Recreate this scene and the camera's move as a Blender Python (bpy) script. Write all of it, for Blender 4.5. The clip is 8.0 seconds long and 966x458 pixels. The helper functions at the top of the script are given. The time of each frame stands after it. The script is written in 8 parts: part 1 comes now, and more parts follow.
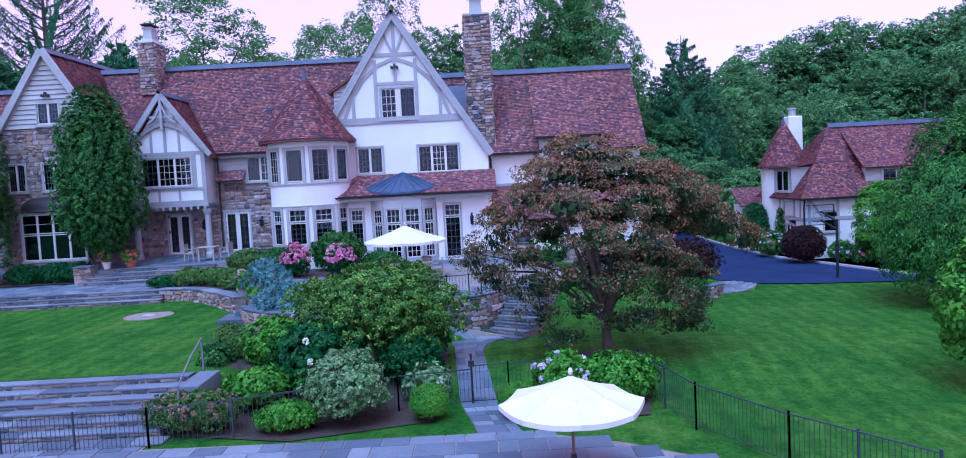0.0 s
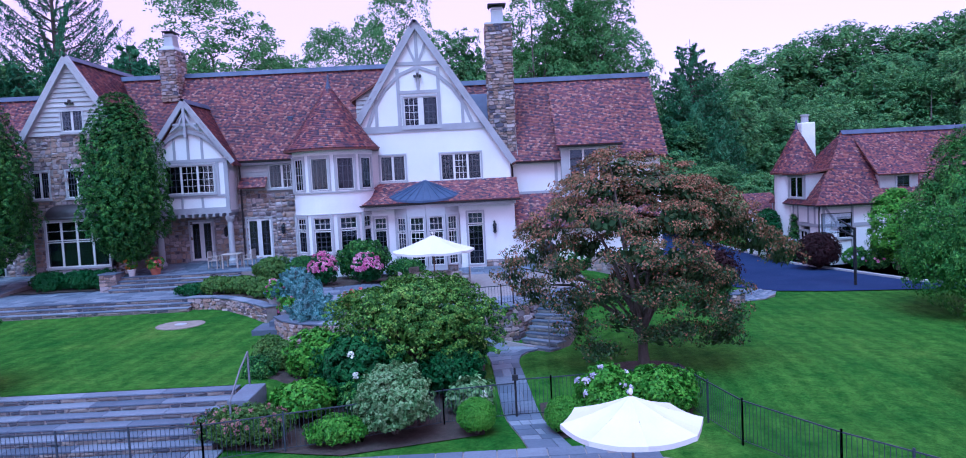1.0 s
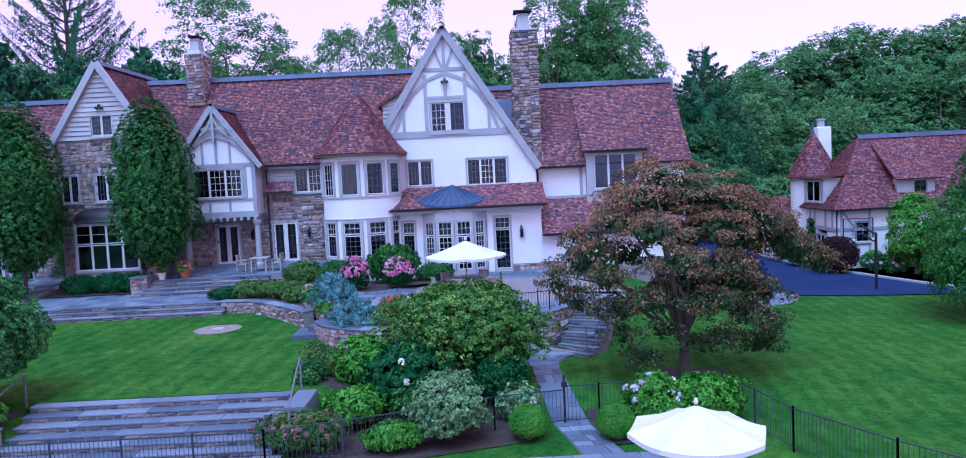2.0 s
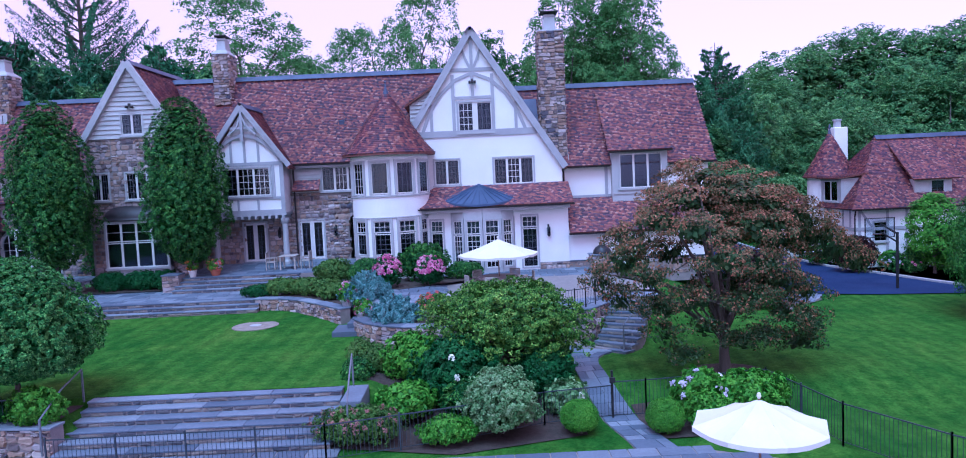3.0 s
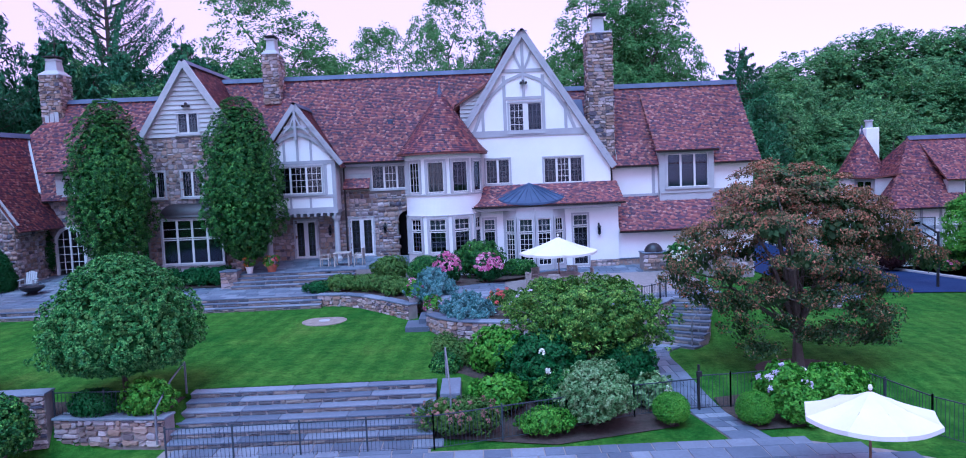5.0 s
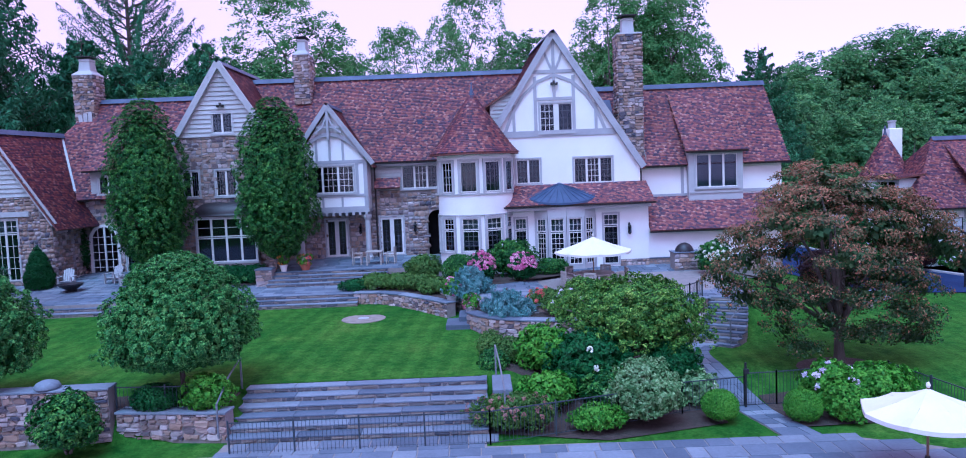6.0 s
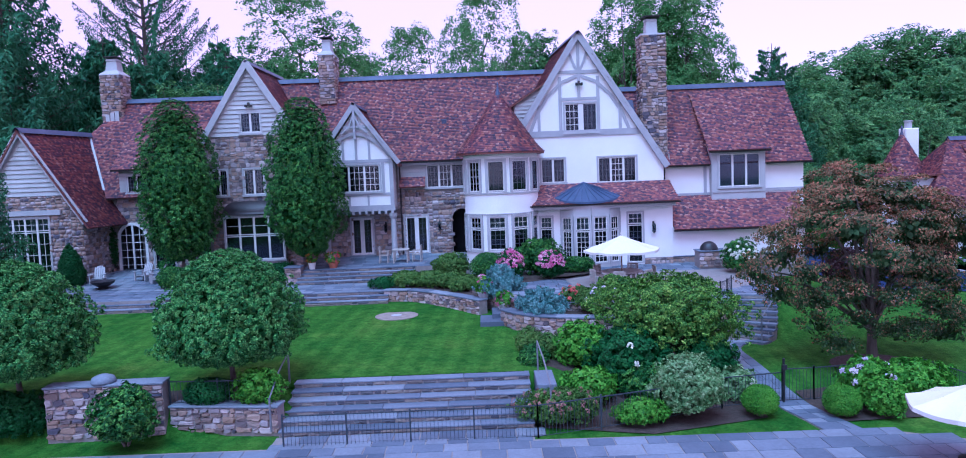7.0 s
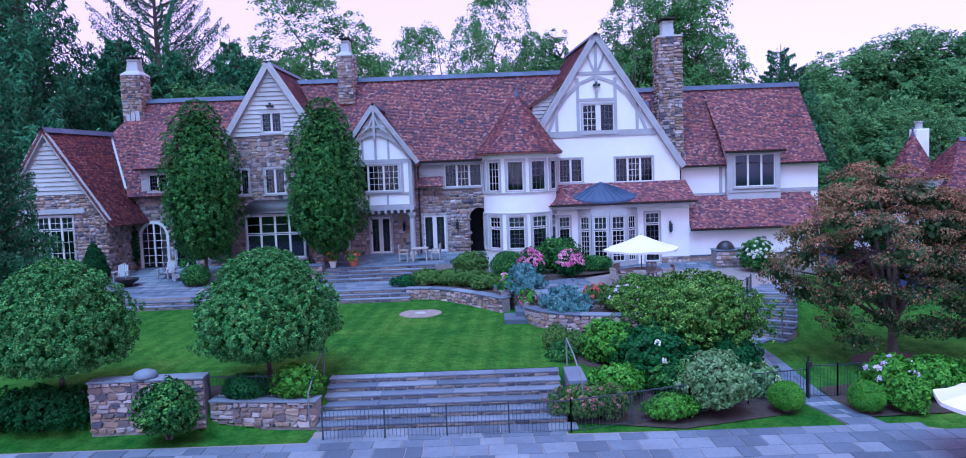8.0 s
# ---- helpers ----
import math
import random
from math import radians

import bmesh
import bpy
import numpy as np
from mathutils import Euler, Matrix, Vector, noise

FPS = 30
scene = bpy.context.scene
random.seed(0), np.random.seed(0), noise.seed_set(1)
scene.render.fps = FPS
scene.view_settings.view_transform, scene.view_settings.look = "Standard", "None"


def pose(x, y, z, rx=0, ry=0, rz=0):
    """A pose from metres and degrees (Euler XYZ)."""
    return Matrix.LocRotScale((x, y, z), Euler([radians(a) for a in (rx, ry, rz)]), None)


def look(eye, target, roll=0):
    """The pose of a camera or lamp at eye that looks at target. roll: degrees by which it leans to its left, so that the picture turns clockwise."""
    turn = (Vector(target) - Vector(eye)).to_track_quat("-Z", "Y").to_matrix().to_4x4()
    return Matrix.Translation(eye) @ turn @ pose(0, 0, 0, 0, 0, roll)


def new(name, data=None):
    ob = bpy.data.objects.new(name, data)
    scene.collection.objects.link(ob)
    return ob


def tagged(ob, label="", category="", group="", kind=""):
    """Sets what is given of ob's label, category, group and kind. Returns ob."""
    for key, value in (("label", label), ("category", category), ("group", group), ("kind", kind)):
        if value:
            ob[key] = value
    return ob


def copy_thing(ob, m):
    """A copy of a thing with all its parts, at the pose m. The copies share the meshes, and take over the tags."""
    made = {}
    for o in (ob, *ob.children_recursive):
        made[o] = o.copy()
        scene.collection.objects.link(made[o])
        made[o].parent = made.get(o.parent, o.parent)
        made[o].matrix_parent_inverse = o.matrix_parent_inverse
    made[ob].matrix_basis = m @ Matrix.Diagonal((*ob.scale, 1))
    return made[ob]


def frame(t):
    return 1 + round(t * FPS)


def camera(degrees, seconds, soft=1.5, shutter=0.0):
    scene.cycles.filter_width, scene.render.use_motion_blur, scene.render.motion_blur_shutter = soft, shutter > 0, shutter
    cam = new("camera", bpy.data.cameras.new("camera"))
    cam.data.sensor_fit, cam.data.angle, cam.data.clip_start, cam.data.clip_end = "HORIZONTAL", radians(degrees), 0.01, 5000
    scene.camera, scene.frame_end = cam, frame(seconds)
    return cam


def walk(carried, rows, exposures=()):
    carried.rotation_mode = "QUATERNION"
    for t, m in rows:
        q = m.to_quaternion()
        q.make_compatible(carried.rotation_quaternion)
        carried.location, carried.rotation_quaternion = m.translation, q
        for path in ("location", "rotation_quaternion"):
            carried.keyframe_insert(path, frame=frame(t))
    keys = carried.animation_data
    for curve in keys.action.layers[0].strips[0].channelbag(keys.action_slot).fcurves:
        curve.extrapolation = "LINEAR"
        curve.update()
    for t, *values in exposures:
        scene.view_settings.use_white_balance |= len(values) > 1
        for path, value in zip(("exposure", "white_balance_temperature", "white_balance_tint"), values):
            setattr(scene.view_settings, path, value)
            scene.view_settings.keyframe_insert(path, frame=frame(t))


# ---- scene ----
cam = camera(66.6, 8.0, 1.0)
METRES, EYE, TILT, LEAN, TURN = 11.2, 5.0, -2.3, -0.7, 0.0
ROWS = [
    (0.0, 0.0, 0.0, 0.0, -0.09, -1.43, 3.69),
    (0.5, -0.0555, -0.0107, 0.0254, -0.21, -1.5, 3.64),
    (1.0, -0.1125, -0.0251, 0.0514, -0.31, -1.57, 3.59),
    (1.5, -0.1744, -0.0409, 0.0744, -0.36, -1.63, 3.53),
    (3.0, -0.3702, -0.0949, 0.097, -0.47, -1.8, 3.33),
    (3.5, -0.4346, -0.1106, 0.1002, -0.5, -1.84, 3.27),
    (4.0, -0.4971, -0.1265, 0.1041, -0.55, -1.89, 3.22),
    (4.5, -0.5559, -0.1426, 0.1092, -0.6, -1.94, 3.17),
    (6.0, -0.7371, -0.1952, 0.1239, -0.05, -2.04, 3.0),
    (6.5, -0.7955, -0.2157, 0.1273, 0.12, -2.07, 2.96),
    (7.0, -0.8515, -0.2379, 0.13, 0.12, -2.12, 2.93),
    (7.5, -0.8986, -0.2604, 0.1331, 0.05, -2.16, 2.87),
    (8.0, -0.9368, -0.2843, 0.1375, 0.22, -2.21, 2.82),
]
EXPO, KELVIN, TINT = 0.07, 4080, 16
HAZE, SUN, BLUE = 0.705, 2.9, 0.04
walk(cam, [(t, pose(0, 0, EYE, TILT, LEAN, TURN) @ pose(METRES * x, METRES * y, METRES * z, 90 + pitch, roll, yaw)) for t, x, y, z, yaw, pitch, roll in ROWS],
     [(0.0, EXPO, KELVIN, TINT), (8.0, EXPO, KELVIN, TINT)])

# ---- world and sun: a bright, thinly overcast evening ----
world = bpy.data.worlds.new("evening_sky")
scene.world = world
world.use_nodes = True
wn, wl = world.node_tree.nodes, world.node_tree.links
wn.clear()
sky = wn.new("ShaderNodeTexSky")
sky.sky_type, sky.sun_disc = "NISHITA", False
sky.sun_elevation, sky.sun_rotation = radians(22), radians(205)
sky.air_density, sky.dust_density, sky.ozone_density = 1.0, 0.6, 3.0
haze = wn.new("ShaderNodeBackground")
haze.inputs[0].default_value = (1.66, 0.88, 0.9, 1)
haze.inputs[1].default_value = HAZE
blue = wn.new("ShaderNodeBackground")
blue.inputs[1].default_value = BLUE
add = wn.new("ShaderNodeAddShader")
wout = wn.new("ShaderNodeOutputWorld")
wl.new(sky.outputs[0], blue.inputs[0])
wl.new(blue.outputs[0], add.inputs[0])
wl.new(haze.outputs[0], add.inputs[1])
wl.new(add.outputs[0], wout.inputs[0])
sun_data = bpy.data.lights.new("sun", "SUN")
sun_data.energy, sun_data.angle, sun_data.color = SUN, radians(42), (0.8, 1.0, 0.93)
sun = new("sun", sun_data)
sun.matrix_world = look((-12, -17, 94), (0, 30, 0))


# ---- materials ----
def material(name, rough=0.7, metal=0.0):
    m = bpy.data.materials.new(name)
    m.use_nodes = True
    b = m.node_tree.nodes["Principled BSDF"]
    b.inputs["Roughness"].default_value, b.inputs["Metallic"].default_value = rough, metal
    return m, m.node_tree.nodes, m.node_tree.links, b


def ramp(n, l, src, stops):
    r = n.new("ShaderNodeValToRGB")
    e = r.color_ramp.elements
    while len(e) < len(stops):
        e.new(0.5)
    for i, (p, c) in enumerate(stops):
        e[i].position, e[i].color = p, (*c, 1)
    l.new(src, r.inputs[0])
    return r.outputs[0]


def noise_tex(n, l, scale, detail=4, rough=0.55, stretch=None):
    co = n.new("ShaderNodeTexCoord")
    t = n.new("ShaderNodeTexNoise")
    t.inputs["Scale"].default_value, t.inputs["Detail"].default_value, t.inputs["Roughness"].default_value = scale, detail, rough
    if stretch:
        mp = n.new("ShaderNodeMapping")
        mp.inputs["Scale"].default_value = stretch
        l.new(co.outputs["Object"], mp.inputs[0])
        l.new(mp.outputs[0], t.inputs[0])
    else:
        l.new(co.outputs["Object"], t.inputs[0])
    return t.outputs[0]


def mixed(n, l, kind, fac, a, b):
    m = n.new("ShaderNodeMix")
    m.data_type, m.blend_type = "RGBA", kind
    for socket, v in ((m.inputs[0], fac), (m.inputs[6], a), (m.inputs[7], b)):
        if hasattr(v, "links"):
            l.new(v, socket)
        elif isinstance(v, tuple):
            socket.default_value = (*v, 1)
        else:
            socket.default_value = v
    return m.outputs[2]


def bumped(n, l, b, height, strength, dist=0.02):
    bp = n.new("ShaderNodeBump")
    bp.inputs["Strength"].default_value, bp.inputs["Distance"].default_value = strength, dist
    l.new(height, bp.inputs["Height"])
    l.new(bp.outputs[0], b.inputs["Normal"])


def plain(name, a, b2, scale=3.0, rough=0.7, metal=0.0, bump=0.2, fine=40.0, stretch=None):
    """A surface that varies between two tones at a large and a fine scale."""
    m, n, l, b = material(name, rough, metal)
    big = noise_tex(n, l, scale, 5, 0.6, stretch)
    small = noise_tex(n, l, fine, 3, 0.6, stretch)
    c = ramp(n, l, big, [(0.3, a), (0.7, b2)])
    s = ramp(n, l, small, [(0.3, (0.75, 0.75, 0.75)), (0.7, (1, 1, 1))])
    l.new(mixed(n, l, "MULTIPLY", 0.6, c, s), b.inputs["Base Color"])
    if bump:
        bumped(n, l, b, small, bump)
    return m


def pieces(name, stops, rough=0.8, bump=0.4, fine=25.0, by_object=False):
    """Pieces of one kind, each with a tone of its own, with stains and grain over them."""
    m, n, l, b = material(name, rough)
    if by_object:
        rnd = n.new("ShaderNodeObjectInfo").outputs["Random"]
    else:
        rnd = n.new("ShaderNodeNewGeometry").outputs["Random Per Island"]
    c = ramp(n, l, rnd, stops)
    big = noise_tex(n, l, 0.7, 4, 0.6)
    small = noise_tex(n, l, fine, 4, 0.65)
    c = mixed(n, l, "MULTIPLY", 0.55, c, ramp(n, l, big, [(0.35, (0.62, 0.6, 0.62)), (0.65, (1.0, 1.0, 1.0))]))
    c = mixed(n, l, "MULTIPLY", 0.6, c, ramp(n, l, small, [(0.3, (0.7, 0.7, 0.7)), (0.7, (1.08, 1.08, 1.08))]))
    l.new(c, b.inputs["Base Color"])
    bumped(n, l, b, small, bump, 0.03)
    return m


def leafy(name, stops, rough=0.55, through_leaf=0.14, patch=2.4):
    m, n, l, b = material(name, rough)
    b.inputs["Specular IOR Level"].default_value = 0.18
    rnd = n.new("ShaderNodeNewGeometry").outputs["Random Per Island"]
    tone = noise_tex(n, l, patch, 2, 0.5)
    avg = n.new("ShaderNodeMix")
    avg.inputs[0].default_value = 0.38
    l.new(rnd, avg.inputs[2])
    l.new(ramp(n, l, tone, [(0.32, (0, 0, 0)), (0.68, (1, 1, 1))]), avg.inputs[3])
    c = ramp(n, l, avg.outputs[0], stops)
    big = noise_tex(n, l, 0.9 if patch > 1 else 0.25, 3, 0.6)
    c = mixed(n, l, "MULTIPLY", 0.5, c, ramp(n, l, big, [(0.35, (0.65, 0.7, 0.7)), (0.65, (1.1, 1.1, 1.0))]))
    l.new(c, b.inputs["Base Color"])
    tr = n.new("ShaderNodeBsdfTranslucent")
    l.new(c, tr.inputs[0])
    mx = n.new("ShaderNodeMixShader")
    mx.inputs[0].default_value = through_leaf
    l.new(b.outputs[0], mx.inputs[1])
    l.new(tr.outputs[0], mx.inputs[2])
    l.new(mx.outputs[0], n["Material Output"].inputs[0])
    return m


TILE = pieces("clay_roof_tile", [(0.0, (0.045, 0.028, 0.066)), (0.25, (0.11, 0.042, 0.072)), (0.5, (0.185, 0.058, 0.078)), (0.72, (0.27, 0.082, 0.076)), (0.88, (0.34, 0.125, 0.1)), (1.0, (0.42, 0.23, 0.2))], 0.6, 0.3, 30)
TILE_BED = plain("roof_bed", (0.12, 0.045, 0.04), (0.19, 0.065, 0.05), 5.0)
STONE = pieces("fieldstone", [(0.0, (0.085, 0.085, 0.125)), (0.16, (0.2, 0.15, 0.14)), (0.36, (0.33, 0.225, 0.17)), (0.56, (0.41, 0.3, 0.245)), (0.76, (0.33, 0.3, 0.33)), (0.9, (0.47, 0.38, 0.35)), (1.0, (0.57, 0.5, 0.5))], 0.85, 0.6, 14)
STONE_OB = pieces("garden_fieldstone", [(0.0, (0.085, 0.085, 0.125)), (0.16, (0.2, 0.15, 0.14)), (0.36, (0.33, 0.225, 0.17)), (0.56, (0.41, 0.3, 0.245)), (0.76, (0.33, 0.3, 0.33)), (0.9, (0.47, 0.38, 0.35)), (1.0, (0.57, 0.5, 0.5))], 0.85, 0.6, 14, True)
RISER = pieces("riser_stone", [(0.0, (0.07, 0.08, 0.11)), (0.5, (0.16, 0.155, 0.16)), (1.0, (0.3, 0.26, 0.22))], 0.85, 0.5, 14)
MORTAR = plain("mortar", (0.2, 0.18, 0.175), (0.28, 0.25, 0.24), 4.0)
STUCCO = plain("white_stucco", (0.77, 0.76, 0.75), (0.85, 0.84, 0.83), 0.6, 0.85, 0, 0.25, 60)
TIMBER = plain("grey_painted_timber", (0.33, 0.33, 0.36), (0.4, 0.4, 0.43), 1.5, 0.6, 0, 0.15, 50)
TRIM = plain("pale_grey_trim", (0.38, 0.385, 0.4), (0.45, 0.45, 0.47), 2.0, 0.55, 0, 0.1, 50)
SASH = plain("cream_sash_paint", (0.64, 0.63, 0.62), (0.72, 0.71, 0.7), 2.0, 0.5, 0, 0.05, 50)
SIDING = pieces("cream_siding", [(0.0, (0.42, 0.42, 0.42)), (1.0, (0.52, 0.51, 0.5))], 0.65, 0.2, 30, True)
GUTTER = plain("dark_bronze_gutter", (0.03, 0.027, 0.03), (0.05, 0.042, 0.045), 3, 0.5, 0.4, 0.05)
LEAD = plain("blue_grey_ridge_metal", (0.04, 0.05, 0.095), (0.085, 0.1, 0.17), 1.2, 0.55, 0.2, 0.05)
COPPER = plain("weathered_seam_metal", (0.045, 0.07, 0.14), (0.08, 0.115, 0.21), 1.0, 0.55, 0.3, 0.05)
BLUESTONE = pieces("bluestone_slab", [(0.0, (0.11, 0.14, 0.195)), (0.5, (0.17, 0.2, 0.255)), (1.0, (0.25, 0.28, 0.32))], 0.75, 0.25, 12)
BLUESTONE_OB = pieces("bluestone_step", [(0.0, (0.085, 0.11, 0.155)), (0.5, (0.145, 0.175, 0.23)), (1.0, (0.23, 0.26, 0.31))], 0.75, 0.25, 12, True)
BARK = plain("bark", (0.07, 0.055, 0.045), (0.14, 0.115, 0.1), 5, 0.9, 0, 0.8, 25, (1, 1, 0.25))
IRON = plain("black_iron", (0.02, 0.021, 0.025), (0.04, 0.042, 0.048), 6, 0.45, 0.5, 0.1)
STEEL = plain("grey_painted_steel", (0.16, 0.17, 0.2), (0.24, 0.25, 0.28), 5, 0.45, 0.4, 0.1)
MULCH = plain("mulch", (0.035, 0.025, 0.02), (0.07, 0.05, 0.04), 6, 0.95, 0, 0.8, 40)
ASPHALT = plain("asphalt", (0.02, 0.032, 0.085), (0.03, 0.044, 0.11), 0.5, 0.9, 0, 0.3, 60)
ASPHALT.node_tree.nodes["Principled BSDF"].inputs["Specular IOR Level"].default_value = 0.05
CANVAS = plain("white_canvas", (0.66, 0.63, 0.58), (0.74, 0.71, 0.67), 1.2, 0.8, 0, 0.1, 80)
TEAK = plain("weathered_teak", (0.31, 0.275, 0.25), (0.43, 0.385, 0.35), 3, 0.7, 0, 0.25, 30, (1, 1, 6))
WOOD = plain("brown_pole", (0.16, 0.09, 0.05), (0.24, 0.14, 0.08), 3, 0.55, 0, 0.2, 30)
CLAYPOT = plain("terracotta", (0.35, 0.11, 0.06), (0.45, 0.16, 0.09), 4, 0.8, 0, 0.2)
# tones of sheets behind panes: greyed glass, and unlit rooms painted dark
GREY_BACKING = plain("grey_pane_backing", (0.034, 0.044, 0.066), (0.055, 0.068, 0.095), 2, 0.9, 0, 0)
INTERIOR_SHADE = plain("painted_interior_shade", (0.012, 0.013, 0.018), (0.018, 0.019, 0.024), 2, 0.9, 0, 0)
BARS_DIM = plain("screened_glazing_bar", (0.075, 0.085, 0.11), (0.1, 0.11, 0.14), 3, 0.6, 0, 0)
BLIND = plain("pale_blind", (0.72, 0.74, 0.73), (0.8, 0.81, 0.8), 3, 0.9, 0, 0.2, 20, (1, 1, 0.1))
GRAVEL = plain("fine_gravel", (0.2, 0.165, 0.14), (0.33, 0.28, 0.24), 3.0, 0.95, 0, 0.6, 60)
FENCE = plain("dark_fence_iron", (0.03, 0.042, 0.055), (0.05, 0.065, 0.08), 6, 0.5, 0.2, 0.1)
CURTAIN = plain("curtain", (0.5, 0.41, 0.29), (0.6, 0.5, 0.37), 3, 0.9, 0, 0.2, 20, (1, 1, 0.1))

GLASS, gn, gl, gb = material("window_glass", 0.03)
gn.remove(gb)
g_clear, g_shine, g_mix, g_fres = gn.new("ShaderNodeBsdfTransparent"), gn.new("ShaderNodeBsdfGlossy"), gn.new("ShaderNodeMixShader"), gn.new("ShaderNodeFresnel")
g_clear.inputs[0].default_value = (0.5, 0.55, 0.62, 1)
g_shine.inputs["Roughness"].default_value = 0.04
g_shine.inputs["Color"].default_value = (0.75, 0.85, 1, 1)
g_fres.inputs[0].default_value = 1.5
gl.new(g_fres.outputs[0], g_mix.inputs[0])
gl.new(g_clear.outputs[0], g_mix.inputs[1])
gl.new(g_shine.outputs[0], g_mix.inputs[2])
gl.new(g_mix.outputs[0], gn["Material Output"].inputs[0])

BOARD = GLASS.copy()
BOARD.name = "clear_backboard"
BOARD.node_tree.nodes[g_clear.name].inputs[0].default_value = (0.86, 0.9, 0.94, 1)

# the lawn: two scales of tone, and the mower's stripes
GRASS, n_, l_, b_ = material("mown_grass", 0.9)
b_.inputs["Specular IOR Level"].default_value = 0.05
far_n, mid_n, fine_n = noise_tex(n_, l_, 0.3, 5, 0.65), noise_tex(n_, l_, 2.2, 6, 0.75), noise_tex(n_, l_, 9, 5, 0.8)
stripe_co, stripe_map, stripe = n_.new("ShaderNodeTexCoord"), n_.new("ShaderNodeMapping"), n_.new("ShaderNodeTexWave")
stripe_map.inputs["Rotation"].default_value = (0, 0, radians(4))
stripe.inputs["Scale"].default_value, stripe.inputs["Distortion"].default_value, stripe.inputs["Detail Scale"].default_value = 0.42, 0.5, 0.3
stripe.bands_direction = "X"
l_.new(stripe_co.outputs["Object"], stripe_map.inputs[0])
l_.new(stripe_map.outputs[0], stripe.inputs[0])
blade_n = noise_tex(n_, l_, 34, 4, 0.8)
gc = ramp(n_, l_, far_n, [(0.3, (0.03, 0.112, 0.014)), (0.58, (0.057, 0.155, 0.019)), (0.75, (0.095, 0.185, 0.03))])
gc = mixed(n_, l_, "MULTIPLY", 0.9, gc, ramp(n_, l_, mid_n, [(0.34, (0.46, 0.6, 0.52)), (0.66, (1.5, 1.22, 1.2))]))
gc = mixed(n_, l_, "MULTIPLY", 0.6, gc, ramp(n_, l_, stripe.outputs[0], [(0.32, (0.81, 0.84, 0.82)), (0.68, (1.1, 1.09, 1.09))]))
gc = mixed(n_, l_, "MULTIPLY", 0.8, gc, ramp(n_, l_, fine_n, [(0.34, (0.5, 0.56, 0.5)), (0.66, (1.35, 1.3, 1.25))]))
gc = mixed(n_, l_, "MULTIPLY", 0.7, gc, ramp(n_, l_, blade_n, [(0.34, (0.55, 0.58, 0.55)), (0.66, (1.35, 1.3, 1.3))]))
l_.new(gc, b_.inputs["Base Color"])
bumped(n_, l_, b_, fine_n, 0.7, 0.05)

LEAF = leafy("tree_leaf", [(0.0, (0.07, 0.17, 0.055)), (0.5, (0.14, 0.29, 0.09)), (1.0, (0.26, 0.46, 0.15))], 0.55, 0.5, 0.8)
LEAF_FAR = leafy("forest_leaf", [(0.0, (0.04, 0.1, 0.04)), (0.5, (0.115, 0.25, 0.085)), (1.0, (0.27, 0.46, 0.14))], 0.6, 0.25, 0.5)
LEAF_DARK = leafy("yew_leaf", [(0.0, (0.01, 0.055, 0.014)), (0.6, (0.025, 0.11, 0.026)), (1.0, (0.055, 0.18, 0.04))])
LEAF_BALL = leafy("linden_leaf", [(0.0, (0.009, 0.048, 0.011)), (0.43, (0.04, 0.15, 0.031)), (1.0, (0.23, 0.46, 0.105))], 0.55, 0.04, 6.0)
LEAF_COL = leafy("hornbeam_leaf", [(0.0, (0.008, 0.04, 0.01)), (0.5, (0.03, 0.115, 0.022)), (1.0, (0.19, 0.4, 0.06))], 0.55, 0.06)
LEAF_LIME = leafy("bright_leaf", [(0.0, (0.035, 0.12, 0.010)), (0.42, (0.085, 0.25, 0.018)), (1.0, (0.19, 0.42, 0.035))])
LEAF_RED = leafy("red_maple_leaf", [(0.0, (0.06, 0.068, 0.034)), (0.3, (0.15, 0.12, 0.06)), (0.55, (0.26, 0.145, 0.075)), (0.8, (0.42, 0.16, 0.095)), (1.0, (0.5, 0.32, 0.18))], 0.55, 0.16, 1.2)
# green maple leaf with crown shade painted into its darker tone
LEAF_GREEN_SHADE = leafy("maple_green_shade_leaf", [(0.0, (0.018, 0.045, 0.018)), (0.5, (0.045, 0.092, 0.032)), (1.0, (0.11, 0.145, 0.052))], 0.55, 0.15)
LEAF_JAP = leafy("green_maple_leaf", [(0.0, (0.012, 0.05, 0.01)), (0.45, (0.065, 0.165, 0.022)), (0.8, (0.22, 0.38, 0.05)), (1.0, (0.42, 0.5, 0.11))], 0.55, 0.08)
LEAF_OAK = leafy("garden_tree_leaf", [(0.0, (0.015, 0.06, 0.012)), (0.5, (0.05, 0.165, 0.026)), (1.0, (0.17, 0.37, 0.05))], 0.55, 0.08)
LEAF_VAR = leafy("variegated_leaf", [(0.0, (0.05, 0.125, 0.035)), (0.42, (0.135, 0.25, 0.085)), (1.0, (0.37, 0.5, 0.25))])
LEAF_BLUE = leafy("blue_spruce_needle", [(0.0, (0.05, 0.14, 0.15)), (0.5, (0.16, 0.32, 0.33)), (1.0, (0.38, 0.57, 0.57))], 0.55, 0.05, 4.0)
LEAF_PURP = leafy("purple_leaf", [(0.0, (0.016, 0.008, 0.010)), (0.6, (0.035, 0.014, 0.017)), (1.0, (0.065, 0.024, 0.025))])
